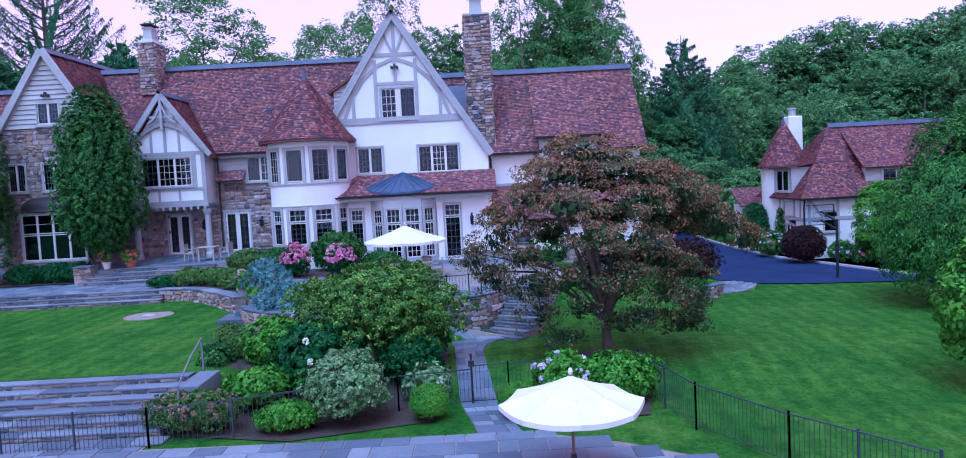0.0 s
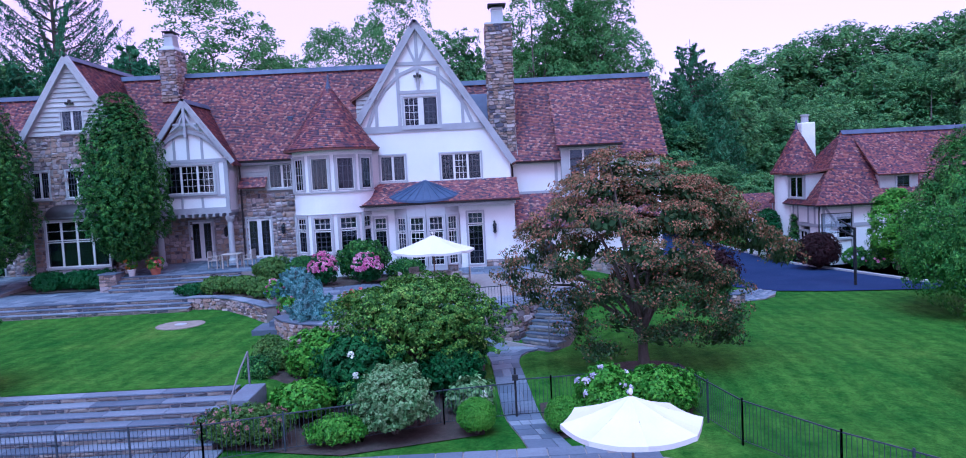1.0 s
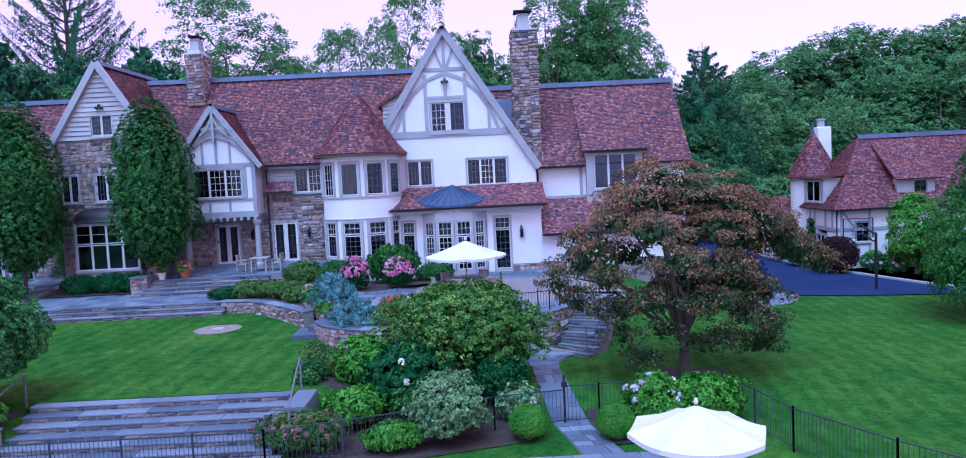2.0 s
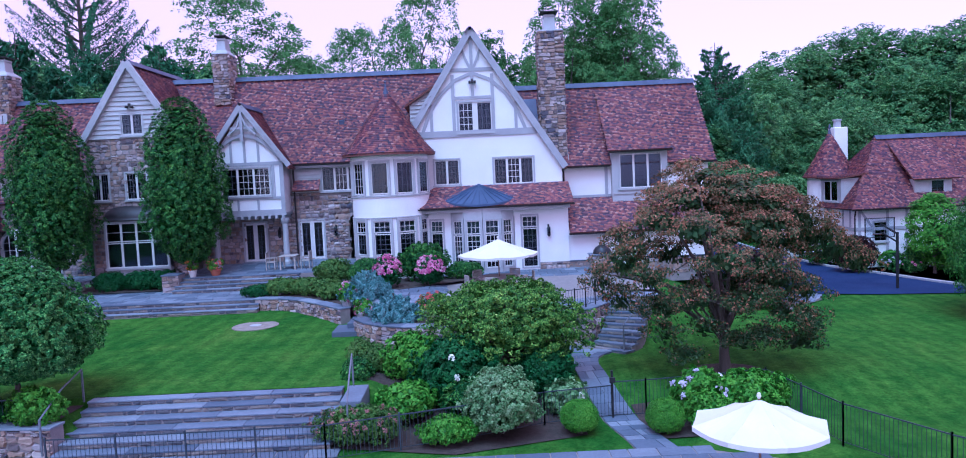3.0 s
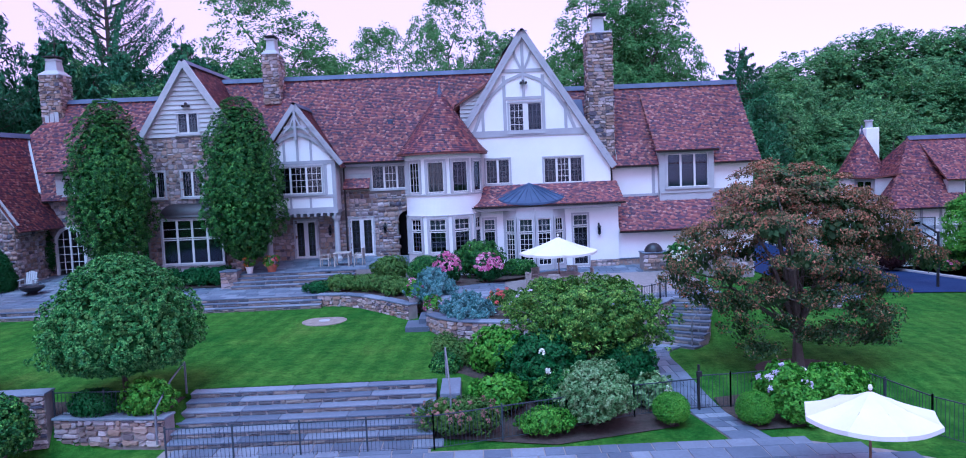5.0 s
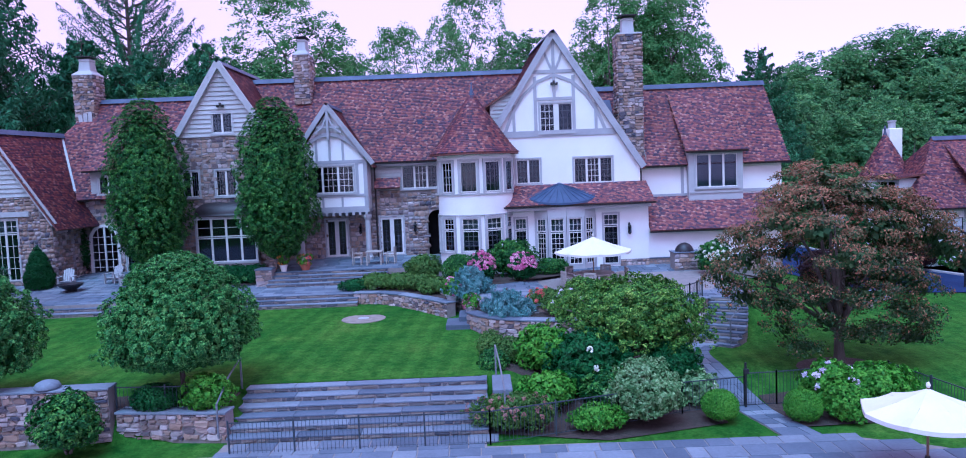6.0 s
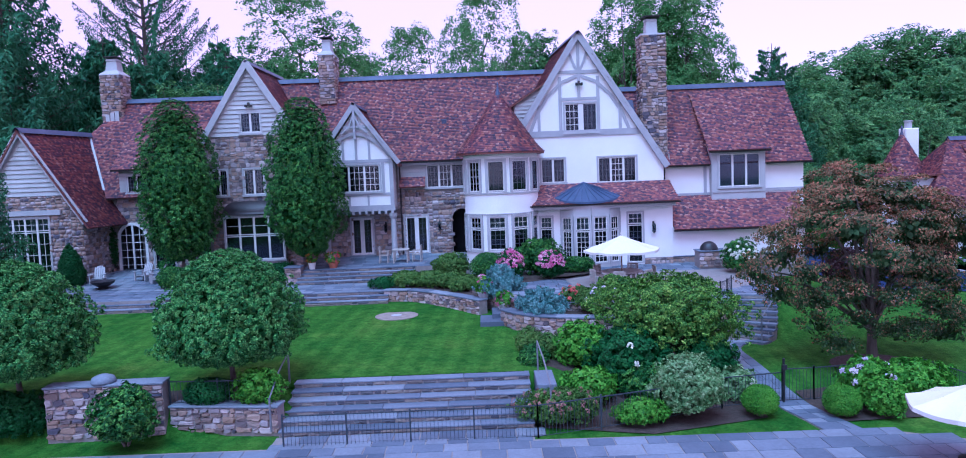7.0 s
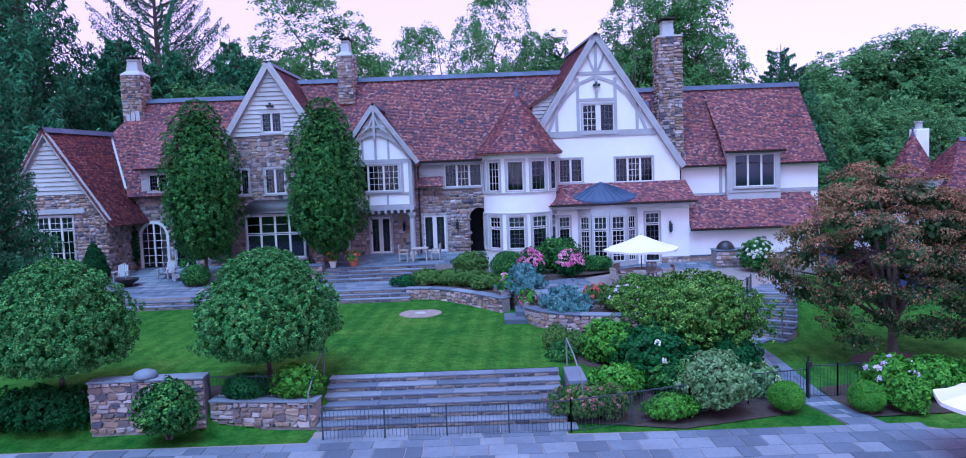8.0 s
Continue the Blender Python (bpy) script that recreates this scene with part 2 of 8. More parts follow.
LEAF_OLIVE = leafy("olive_leaf", [(0.0, (0.035, 0.085, 0.018)), (0.5, (0.085, 0.175, 0.032)), (1.0, (0.18, 0.28, 0.055))])
LEAF_CON = leafy("conifer_needle", [(0.0, (0.03, 0.1, 0.05)), (0.6, (0.068, 0.195, 0.088)), (1.0, (0.12, 0.29, 0.115))], 0.6, 0.2, 0.7)
LEAF_SPRUCE = leafy("spruce_needle", [(0.0, (0.04, 0.125, 0.06)), (0.6, (0.09, 0.23, 0.1)), (1.0, (0.17, 0.36, 0.15))], 0.6, 0.25, 0.7)
PINK = leafy("pink_flower", [(0.0, (0.3, 0.03, 0.13)), (0.4, (0.56, 0.12, 0.32)), (0.7, (0.76, 0.38, 0.54)), (1.0, (0.9, 0.82, 0.85))], 0.6, 0.15)
DUSTY = leafy("faded_pink_flower", [(0.0, (0.2, 0.09, 0.075)), (1.0, (0.4, 0.22, 0.2))], 0.6, 0.1)
RED = leafy("coral_flower", [(0.0, (0.5, 0.06, 0.06)), (1.0, (0.72, 0.22, 0.2))], 0.6, 0.15)
PALE = leafy("lilac_flower", [(0.0, (0.5, 0.42, 0.62)), (1.0, (0.78, 0.72, 0.8))], 0.6, 0.15)
WHITEF = leafy("white_flower", [(0.0, (0.6, 0.62, 0.5)), (1.0, (0.8, 0.8, 0.74))], 0.6, 0.15)
ORANGE = leafy("orange_flower", [(0.0, (0.4, 0.12, 0.03)), (1.0, (0.6, 0.3, 0.06))], 0.6, 0.15)


# ---- builders ----
def thing(name, at=(0, 0, 0), label="", category="", group="", kind=""):
    e = new(name)
    e.location = at
    return tagged(e, label, category, group, kind)


def fit_in(ob, parent, label="", kind=""):
    if parent:
        ob.parent = parent
        ob.matrix_parent_inverse = Matrix.Translation(-Vector(parent.location))
    return tagged(ob, label, "", "", kind)


def part(name, bm, mat, parent=None, label="", kind="", smooth=False):
    me = bpy.data.meshes.new(name)
    bm.to_mesh(me)
    bm.free()
    me.materials.append(mat)
    if smooth:
        me.shade_smooth()
    return fit_in(new(name, me), parent, label, kind)


def raw(name, verts, faces, mat, parent=None, label="", kind="", smooth=False):
    me = bpy.data.meshes.new(name)
    me.from_pydata(verts, [], faces)
    me.update()
    me.materials.append(mat)
    if smooth:
        me.shade_smooth()
    return fit_in(new(name, me), parent, label, kind)


def many(name, verts, faces, mat, parent=None, label="", kind=""):
    """One mesh from arrays: verts (n, 3), faces (m, 4)."""
    me = bpy.data.meshes.new(name)
    nv, nf = len(verts), len(faces)
    me.vertices.add(nv)
    me.vertices.foreach_set("co", np.asarray(verts, np.float32).ravel())
    me.loops.add(nf * 4)
    me.loops.foreach_set("vertex_index", np.asarray(faces, np.int32).ravel())
    me.polygons.add(nf)
    me.polygons.foreach_set("loop_start", np.arange(0, nf * 4, 4, dtype=np.int32))
    me.update(calc_edges=True)
    me.materials.append(mat)
    return fit_in(new(name, me), parent, label, kind)


def box(bm, x0, y0, z0, x1, y1, z1, bevel=0.0):
    r = bmesh.ops.create_cube(bm, size=1, matrix=Matrix.LocRotScale(((x0 + x1) / 2, (y0 + y1) / 2, (z0 + z1) / 2), None, (abs(x1 - x0), abs(y1 - y0), abs(z1 - z0))))
    if bevel:
        es = list({e for v in r["verts"] for e in v.link_edges})
        bmesh.ops.bevel(bm, geom=es, offset=bevel, segments=1, affect="EDGES")
    return bm


def boxed(name, dims, mat, parent=None, label="", bevel=0.0, kind=""):
    return part(name, box(bmesh.new(), *dims, bevel), mat, parent, label, kind)


def tube(V, F, pts, radii, seg=7):
    """Adds a tapered tube along pts to the lists V, F."""
    base = len(V)
    for i, (p, r) in enumerate(zip(pts, radii)):
        p = Vector(p)
        d = (Vector(pts[min(i + 1, len(pts) - 1)]) - Vector(pts[max(i - 1, 0)])).normalized()
        a = d.orthogonal().normalized()
        b = d.cross(a)
        for k in range(seg):
            w = 2 * math.pi * k / seg
            V.append(tuple(p + (a * math.cos(w) + b * math.sin(w)) * r))
    for i in range(len(pts) - 1):
        for k in range(seg):
            F.append((base + i * seg + k, base + i * seg + (k + 1) % seg, base + (i + 1) * seg + (k + 1) % seg, base + (i + 1) * seg + k))
    F.append(tuple(base + (len(pts) - 1) * seg + k for k in range(seg)))


def lathe(bm, profile, seg=24, cx=0, cy=0):
    rings = []
    for r, z in profile:
        rings.append([bm.verts.new((cx + r * math.cos(2 * math.pi * k / seg), cy + r * math.sin(2 * math.pi * k / seg), z)) for k in range(seg)])
    for a, b in zip(rings, rings[1:]):
        for k in range(seg):
            bm.faces.new((a[k], a[(k + 1) % seg], b[(k + 1) % seg], b[k]))
    bm.faces.new(rings[-1])
    bm.faces.new(rings[0][::-1])
    return bm


def leaves(name, pts, out, size, mat, parent, rng, kind="stuff", slim=0.55, droop=0.0, tilt=0.75):
    """One mesh of single leaves: a pointed four-cornered blade at each point, turned roughly towards out."""
    n = len(pts)
    d = out + rng.normal(0, tilt, (n, 3))
    d /= np.linalg.norm(d, axis=1)[:, None] + 1e-9
    a = rng.normal(0, 1, (n, 3))
    a[:, 2] -= droop
    a -= d * np.sum(a * d, 1)[:, None]
    a /= np.linalg.norm(a, axis=1)[:, None] + 1e-9
    b = np.cross(d, a)
    s = size * rng.uniform(0.6, 1.35, n)[:, None]
    v = np.stack([pts - a * s * 0.5, pts + b * s * slim * 0.5 + d * s * 0.12, pts + a * s * 0.6, pts - b * s * slim * 0.5 + d * s * 0.12], 1).reshape(-1, 3)
    return many(name, v, np.arange(4 * n).reshape(-1, 4), mat, parent, "", kind)


def on_ball(rng, n):
    v = rng.normal(0, 1, (n, 3))
    return v / np.linalg.norm(v, axis=1)[:, None]


def billow(rng, p, size):
    """A smooth random field over the points p, about -1 to 1, with lumps of the given size."""
    k = on_ball(rng, 9) * (2 * math.pi / size) * rng.uniform(0.6, 1.3, (9, 1))
    return np.sin(p @ k.T + rng.uniform(0, 6.28, 9)).sum(1) / 3.2


def clumped(rng, centres, per, spread, middle, flat=1.0, lift=0.4):
    """Leaves gathered in rounded caps on centres, open towards the middle of the crown, and the way each one faces."""
    c = np.repeat(centres, per, 0)
    w = c - (middle if np.ndim(middle) == 1 or len(middle) == len(c) else np.repeat(middle, per, 0))
    w = w / (np.linalg.norm(w, axis=1)[:, None] + 1e-9)
    w[:, 2] += lift
    size = np.repeat(rng.uniform(0.7, 1.3, len(centres)), per)[:, None]
    d = on_ball(rng, len(c)) + w * 0.6
    d /= np.linalg.norm(d, axis=1)[:, None] + 1e-9
    o = d * (rng.uniform(0.2, 1, len(c)) ** 0.4)[:, None] * spread * size
    o[:, 2] *= flat
    return c + o, w + d * 0.5


def shrub(name, at, r, mat, rng, label, category="shrub", n=5000, leaf=0.09, rough=0.12, flower=None, bloom=0, slim=0.55, group="", tuft=None, petal=0.07):
    """A bush: short stems, sprays of leaves over a lumpy ellipsoid with radii r, light-blocking leaves within, and
    blossoms where it has them.
    """
    x, y, z = at
    t = thing(name, at, label, category, group)
    V, F = [], []
    for k in range(6):
        w = 2 * math.pi * k / 6 + rng.uniform(0, 1)
        tube(V, F, [(x + 0.06 * math.cos(w), y + 0.06 * math.sin(w), z - 0.05), (x + r[0] * 0.35 * math.cos(w), y + r[1] * 0.35 * math.sin(w), z + r[2] * 0.7), (x + r[0] * 0.6 * math.cos(w), y + r[1] * 0.6 * math.sin(w), z + r[2] * 1.2)], [0.035, 0.025, 0.01], 5)
    raw("stem", V, F, BARK, t, "", "stuff")
    rv = np.array(r)
    mid = np.array([x, y, z + r[2]])
    tuft = tuft or 1.2 * leaf
    area = 4 * math.pi * ((rv[0] * rv[1]) ** 1.6 / 3 + (rv[0] * rv[2]) ** 1.6 / 3 + (rv[1] * rv[2]) ** 1.6 / 3) ** 0.625
    m = int(area / (1.8 * tuft) ** 2) + 8
    per = min(30, max(9, int(n / m)))
    u = 1 - 2 * (np.arange(m) + 0.5) / m
    a = np.arange(m) * 2.39996
    d = np.stack([np.sqrt(1 - u * u) * np.cos(a), np.sqrt(1 - u * u) * np.sin(a), u], 1) + rng.normal(0, 0.35 * tuft, (m, 3))
    d /= np.linalg.norm(d, axis=1)[:, None]
    d[:, 2] = np.where(d[:, 2] < -0.75, -d[:, 2], d[:, 2])
    lumps = billow(rng, d * rv, 0.9 * min(r[0], 1.0)) * rough * 0.8
    rad = 1 + lumps + rng.normal(-0.02, rough * 0.5, m) - np.abs(rng.normal(0, 0.9 * rough + 0.02, m))
    c = mid + d * rv * rad[:, None]
    c[:, 2] = np.maximum(c[:, 2], z + 0.06)
    p, w = clumped(rng, c, per, tuft, mid)
    p[:, 2] = np.maximum(p[:, 2], z + 0.02)
    # oversized leaves added inside to block light and keep the gaps dark
    k = n // 4
    inner = mid + on_ball(rng, k) * rv * rng.uniform(0.35, 0.86, (k, 1))
    inner[:, 2] = np.maximum(inner[:, 2], z + 0.02)
    leaves("foliage", p, w, leaf, mat, t, rng, slim=slim, tilt=0.75)
    leaves("inner_leaves", inner, inner - mid + 0.01, max(leaf, 0.22 * min(r)), mat, t, rng, slim=0.8)
    if flower:
        d = on_ball(rng, bloom)
        d[:, 2] = np.abs(d[:, 2]) * 0.9
        d[:, 1] = np.where(rng.uniform(0, 1, bloom) < 0.7, -np.abs(d[:, 1]), d[:, 1])
        d /= np.linalg.norm(d, axis=1)[:, None]
        c = mid + d * rv * (1.03 + rng.uniform(-0.06, 0.06, (bloom, 1)))
        p, w = clumped(rng, c, 26, 0.085, mid)
        leaves("blossom", p, w, petal, flower, t, rng, slim=0.9)
    return t


def boughs(t, at, trunk_h, trunk_r, c, rng, limbs, bark):
    """Trunk, limbs and twigs from the foot at to the clump centres c."""
    x, y, z = at
    V, F = [], []
    top = np.array([x + rng.uniform(-0.1, 0.1), y, z + trunk_h])
    lean = rng.uniform(-0.06, 0.06, 2) * trunk_h
    tube(V, F, [(x, y, z - 0.2), (x, y, z + 0.12), (x + lean[0] * 0.5, y + lean[1] * 0.5, z + trunk_h * 0.5), tuple(top)], [trunk_r * 1.5, trunk_r * 1.1, trunk_r * 0.85, trunk_r * 0.7], 10)
    raw("trunk", V, F, bark, t)
    V, F = [], []
    for k in rng.permutation(len(c))[:limbs]:
        e = c[k]
        far = np.linalg.norm(e - top)
        m = top * 0.5 + e * 0.5 + rng.normal(0, 0.07, 3) * far
        m[2] += 0.1 * far
        tube(V, F, [tuple(top - np.array([0, 0, trunk_h * 0.15 * rng.uniform(0, 1)])), tuple(m), tuple(e)], [trunk_r * 0.5, trunk_r * 0.28, trunk_r * 0.06], 6)
        for j in np.argsort(np.linalg.norm(c - m, axis=1))[:5]:
            q = (m + c[j]) / 2 + rng.normal(0, 0.1, 3)
            tube(V, F, [tuple(m), tuple(q), tuple(c[j])], [trunk_r * 0.2, trunk_r * 0.1, trunk_r * 0.03], 5)
    raw("bough_frame", V, F, bark, t)


def tree(name, at, trunk_h, trunk_r, blobs, mat, rng, label, n, leaf, clumps, spread, flat=0.7, limbs=9, category="tree", group="", bark=None, slim=0.6, droop=0.0, fill=0.3, mat_green_shade=None, tilt=0.5, ragged=0.12, heart=0.0):
    """A tree: tapered trunk, limbs, twigs, and caps of leaves over the blobs (x, y, z, rx, ry, rz), given from its foot."""
    t = thing(name, at, label, category, group)
    bl = np.array(blobs)
    vol = bl[:, 3] * bl[:, 4] + bl[:, 4] * bl[:, 5] + bl[:, 3] * bl[:, 5]
    B = bl[rng.choice(len(bl), clumps * 2, p=vol / vol.sum())]
    d = on_ball(rng, len(B))
    d[:, 2] = np.where((d[:, 2] < -0.5) & (rng.uniform(0, 1, len(B)) < 0.7), -d[:, 2], d[:, 2])
    c = B[:, :3] + d * B[:, 3:] * (rng.uniform(0.94 - ragged, 0.94 + ragged, len(B)))[:, None]
    # only those on the outside of the whole crown
    deep = np.min([np.sum(((c - b[:3]) / b[3:]) ** 2, 1) for b in bl], axis=0)
    c = c[np.argsort(-deep)[:clumps]]
    mid = np.average(bl[:, :3], axis=0, weights=vol)
    boughs(t, at, trunk_h, trunk_r, c + np.array(at), rng, limbs, bark or BARK)
    p, w = clumped(rng, c, max(1, n // clumps), spread, mid, flat)
    k = int(n * fill)
    Bi = bl[rng.choice(len(bl), k, p=vol / vol.sum())]
    inner = Bi[:, :3] + on_ball(rng, k) * Bi[:, 3:] * rng.uniform(0.2, 0.95, (k, 1))
    low = bl[:, 2].min()
    p, w = np.vstack([p, inner]) + np.array(at), np.vstack([w, inner - mid])
    # oversized leaves added in the heart of the crown as light blockers
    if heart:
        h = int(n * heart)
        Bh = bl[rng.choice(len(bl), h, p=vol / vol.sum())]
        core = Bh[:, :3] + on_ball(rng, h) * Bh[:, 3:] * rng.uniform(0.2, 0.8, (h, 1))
        leaves("inner_leaves", core + np.array(at), core - mid, leaf * 2.6, mat_green_shade or mat, t, rng, slim=0.8)
    # lower and inner leaves go green, darkened in colour to stand for shade
    if mat_green_shade:
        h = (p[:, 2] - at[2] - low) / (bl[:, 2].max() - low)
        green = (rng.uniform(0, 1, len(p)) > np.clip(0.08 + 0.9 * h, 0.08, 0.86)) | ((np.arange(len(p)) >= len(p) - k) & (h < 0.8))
        leaves("green_leaves", p[green], w[green], leaf, mat_green_shade, t, rng, slim=slim, droop=droop, tilt=tilt)
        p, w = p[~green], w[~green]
    leaves("crown", p, w, leaf, mat, t, rng, slim=slim, droop=droop, tilt=tilt)
    return t


def turned_tree(name, at, trunk_h, trunk_r, profile, mat, rng, label, n, leaf, lump, group, limbs=10, tuft=0.16, rise=0.55, lump_size=1.1):
    """A dense crown of revolution: profile is (height, radius) from its foot; tufts of leaves cover it, in lumps that are lump deep."""
    x, y, z = at
    t = thing(name, at, label, "tree", group)
    hs, rs = np.array(profile).T
    hh = np.linspace(hs[0], hs[-1], 200)
    rr = np.interp(hh, hs, rs)
    wt = rr * np.sqrt(1 + np.minimum(np.gradient(rr, hh) ** 2, 9)) + 0.02
    area = 2 * math.pi * float((wt[1:] + wt[:-1]).sum() / 2 * (hh[1] - hh[0]))
    m = int(area / (1.75 * tuft) ** 2)
    per = int(n / m)
    # an even spiral over the surface, then jittered
    zc = np.interp((np.arange(m) + 0.5) / m, np.cumsum(wt) / wt.sum(), hh) + rng.normal(0, 0.3 * tuft, m)
    a = np.arange(m) * 2.39996 + rng.normal(0, 0.35, m) * tuft
    r = np.interp(zc, hs, rs)
    q = np.stack([r * np.cos(a), r * np.sin(a), zc * 0.55], 1)
    deep = lump * np.clip(1.3 * r / rs.max(), 0.25, 1)
    r = np.maximum(0.05, r + deep * (0.45 * billow(rng, q, lump_size) + 0.3 * billow(rng, q, lump_size * 0.4) - 0.3) - np.abs(rng.normal(0, 0.35, m)) * deep)
    c = np.stack([x + r * np.cos(a), y + r * np.sin(a), z + zc], 1)
    low = zc < hs[0] + 0.12 * (hs[-1] - hs[0])
    boughs(t, at, trunk_h, trunk_r, c[~low], rng, limbs, BARK)
    mid = np.stack([np.full(m, x), np.full(m, y), z + np.clip(zc, hs[0] + 0.8, hs[-1] - 1.2 * rs.max())], 1)
    p, w = clumped(rng, c, per, tuft, mid, lift=rise)
    leaves("crown", p, w, leaf, mat, t, rng, slim=0.55, tilt=0.8)
    # oversized leaves added behind the tufts so that no light comes through
    k = n // 4
    zi = rng.choice(hh[4:-12], k, p=(rr ** 1.5)[4:-12] / (rr ** 1.5)[4:-12].sum())
    ai, ri = rng.uniform(0, 2 * math.pi, k), np.maximum(0.02, np.interp(zi, hs, rs) * rng.uniform(0.25, 1, k) ** 0.6 - 0.95 * lump)
    inner = np.stack([x + ri * np.cos(ai), y + ri * np.sin(ai), z + zi], 1)
    leaves("inner_leaves", inner, inner - np.array([x, y, z + hh.mean()]), leaf * 2.3, mat, t, rng, slim=0.8)
    return t


def inside(poly, u, v):
    hit = np.zeros(u.shape, bool)
    for (x0, y0), (x1, y1) in zip(poly, poly[1:] + poly[:1]):
        if y0 == y1:
            continue
        cross = ((y0 > v) != (y1 > v)) & (u < (x1 - x0) * (v - y0) / (y1 - y0) + x0)
        hit ^= cross
    return hit


def tile_faces(n):
    f = np.arange(n)[:, None] * 6
    return np.vstack([f + np.array([[0, 1, 2, 3]]), f + np.array([[4, 5, 1, 0]])])


def roof_plane(house, pts, rng, name="roof", w=0.145, e=0.115, label=""):
    """One slope: a slab along pts (eave left, eave right, then round), laid with single tiles in courses."""
    P = [Vector(p) for p in pts]
    U = (P[1] - P[0]).normalized()
    N = U.cross(P[2] - P[1]).normalized()
    if N.z < 0:
        N = -N
    W = N.cross(U)
    bm = bmesh.new()
    top = [bm.verts.new(p) for p in P]
    low = [bm.verts.new(p - N * 0.09) for p in P]
    bm.faces.new(top)
    bm.faces.new(low[::-1])
    for i in range(len(P)):
        j = (i + 1) % len(P)
        bm.faces.new((top[i], low[i], low[j], top[j]))
    bmesh.ops.recalc_face_normals(bm, faces=bm.faces)
    slab = part(name, bm, TILE_BED, house, label)
    poly = [((p - P[0]).dot(U), (p - P[0]).dot(W)) for p in P]
    us, vs = [a for a, _ in poly], [b for _, b in poly]
    rows = np.arange(0, max(vs), e)
    cols = np.arange(min(us) - w, max(us) + w, w)
    uu, vv = np.meshgrid(cols, rows)
    uu = uu + (np.arange(len(rows)) % 2)[:, None] * w * 0.5 + rng.uniform(-0.012, 0.012, uu.shape)
    vv = vv + rng.uniform(-0.012, 0.012, vv.shape)
    ok = inside(poly, uu, vv + e * 0.5)
    u, v = uu[ok], vv[ok]
    n = len(u)
    h = 0.032 + rng.uniform(-0.008, 0.012, n)
    hw = w * 0.485
    o, uv, wv, nv = (np.array(a) for a in (P[0], U, W, N))

    def at(a, b, c):
        return o + a[:, None] * uv + b[:, None] * wv + c[:, None] * nv
    z0 = np.full(n, 0.004)
    verts = np.stack([at(u - hw, v, h), at(u + hw, v, h), at(u + hw, v + e * 1.15, z0), at(u - hw, v + e * 1.15, z0), at(u - hw, v, z0), at(u + hw, v, z0)], 1).reshape(-1, 3)
    many("roof_tile", verts, tile_faces(n), TILE, slab, "", "stuff")
    return slab


def cone_roof(house, cx, cy, r, z0, z1, rng, a0=0, a1=360, flare=0.25, name="turret_roof", w=0.145, e=0.115):
    """A conical roof with a slight bell at the eave, laid with single tiles."""
    def rad(s):
        return r * (1 - s) + flare * max(0, 1 - s * 5) ** 2 * 0.5
    bm = lathe(bmesh.new(), [(rad(0), z0 - 0.1)] + [(rad(s / 10) - 0.02, z0 + (z1 - z0) * s / 10) for s in range(10)] + [(0.03, z1)], 40, cx, cy)
    slab = part(name, bm, TILE_BED, house)
    ln = math.hypot(r, z1 - z0)
    V = []
    s = 0.0
    k = 0
    while s < 0.97:
        s1 = min(1, s + e * 1.15 / ln)
        ra, rb = rad(s), rad(s1)
        za, zb = z0 + (z1 - z0) * s, z0 + (z1 - z0) * s1
        cnt = max(5, int(2 * math.pi * ra / w))
        for i in range(cnt):
            t = 2 * math.pi * (i + (k % 2) * 0.5 + rng.uniform(-0.06, 0.06)) / cnt
            if not (radians(a0) <= t % (2 * math.pi) <= radians(a1)):
                continue
            hw = math.pi / cnt * 0.97
            q = 0.035 + rng.uniform(-0.008, 0.01)
            dz = rng.uniform(-0.01, 0.01)
            for rr, zz, tt in ((ra + q, za + dz + q * 0.6, t - hw), (ra + q, za + dz + q * 0.6, t + hw), (rb + 0.005, zb, t + hw), (rb + 0.005, zb, t - hw), (ra, za + dz - 0.01, t - hw), (ra, za + dz - 0.01, t + hw)):
                V.append((cx + rr * math.cos(tt), cy + rr * math.sin(tt), zz))
        s += e / ln
        k += 1
    many("roof_tile", np.array(V), tile_faces(len(V) // 6), TILE, slab, "", "stuff")
    return slab


def clip(poly, axis, limit, keep_less):
    out = []
    for p, q in zip(poly, poly[1:] + poly[:1]):
        a, b = (p[axis] <= limit) == keep_less or p[axis] == limit, (q[axis] <= limit) == keep_less or q[axis] == limit
        if a:
            out.append(p)
        if a != b:
            s = (limit - p[axis]) / (q[axis] - p[axis])
            out.append((p[0] + s * (q[0] - p[0]), p[1] + s * (q[1] - p[1])))
    return out


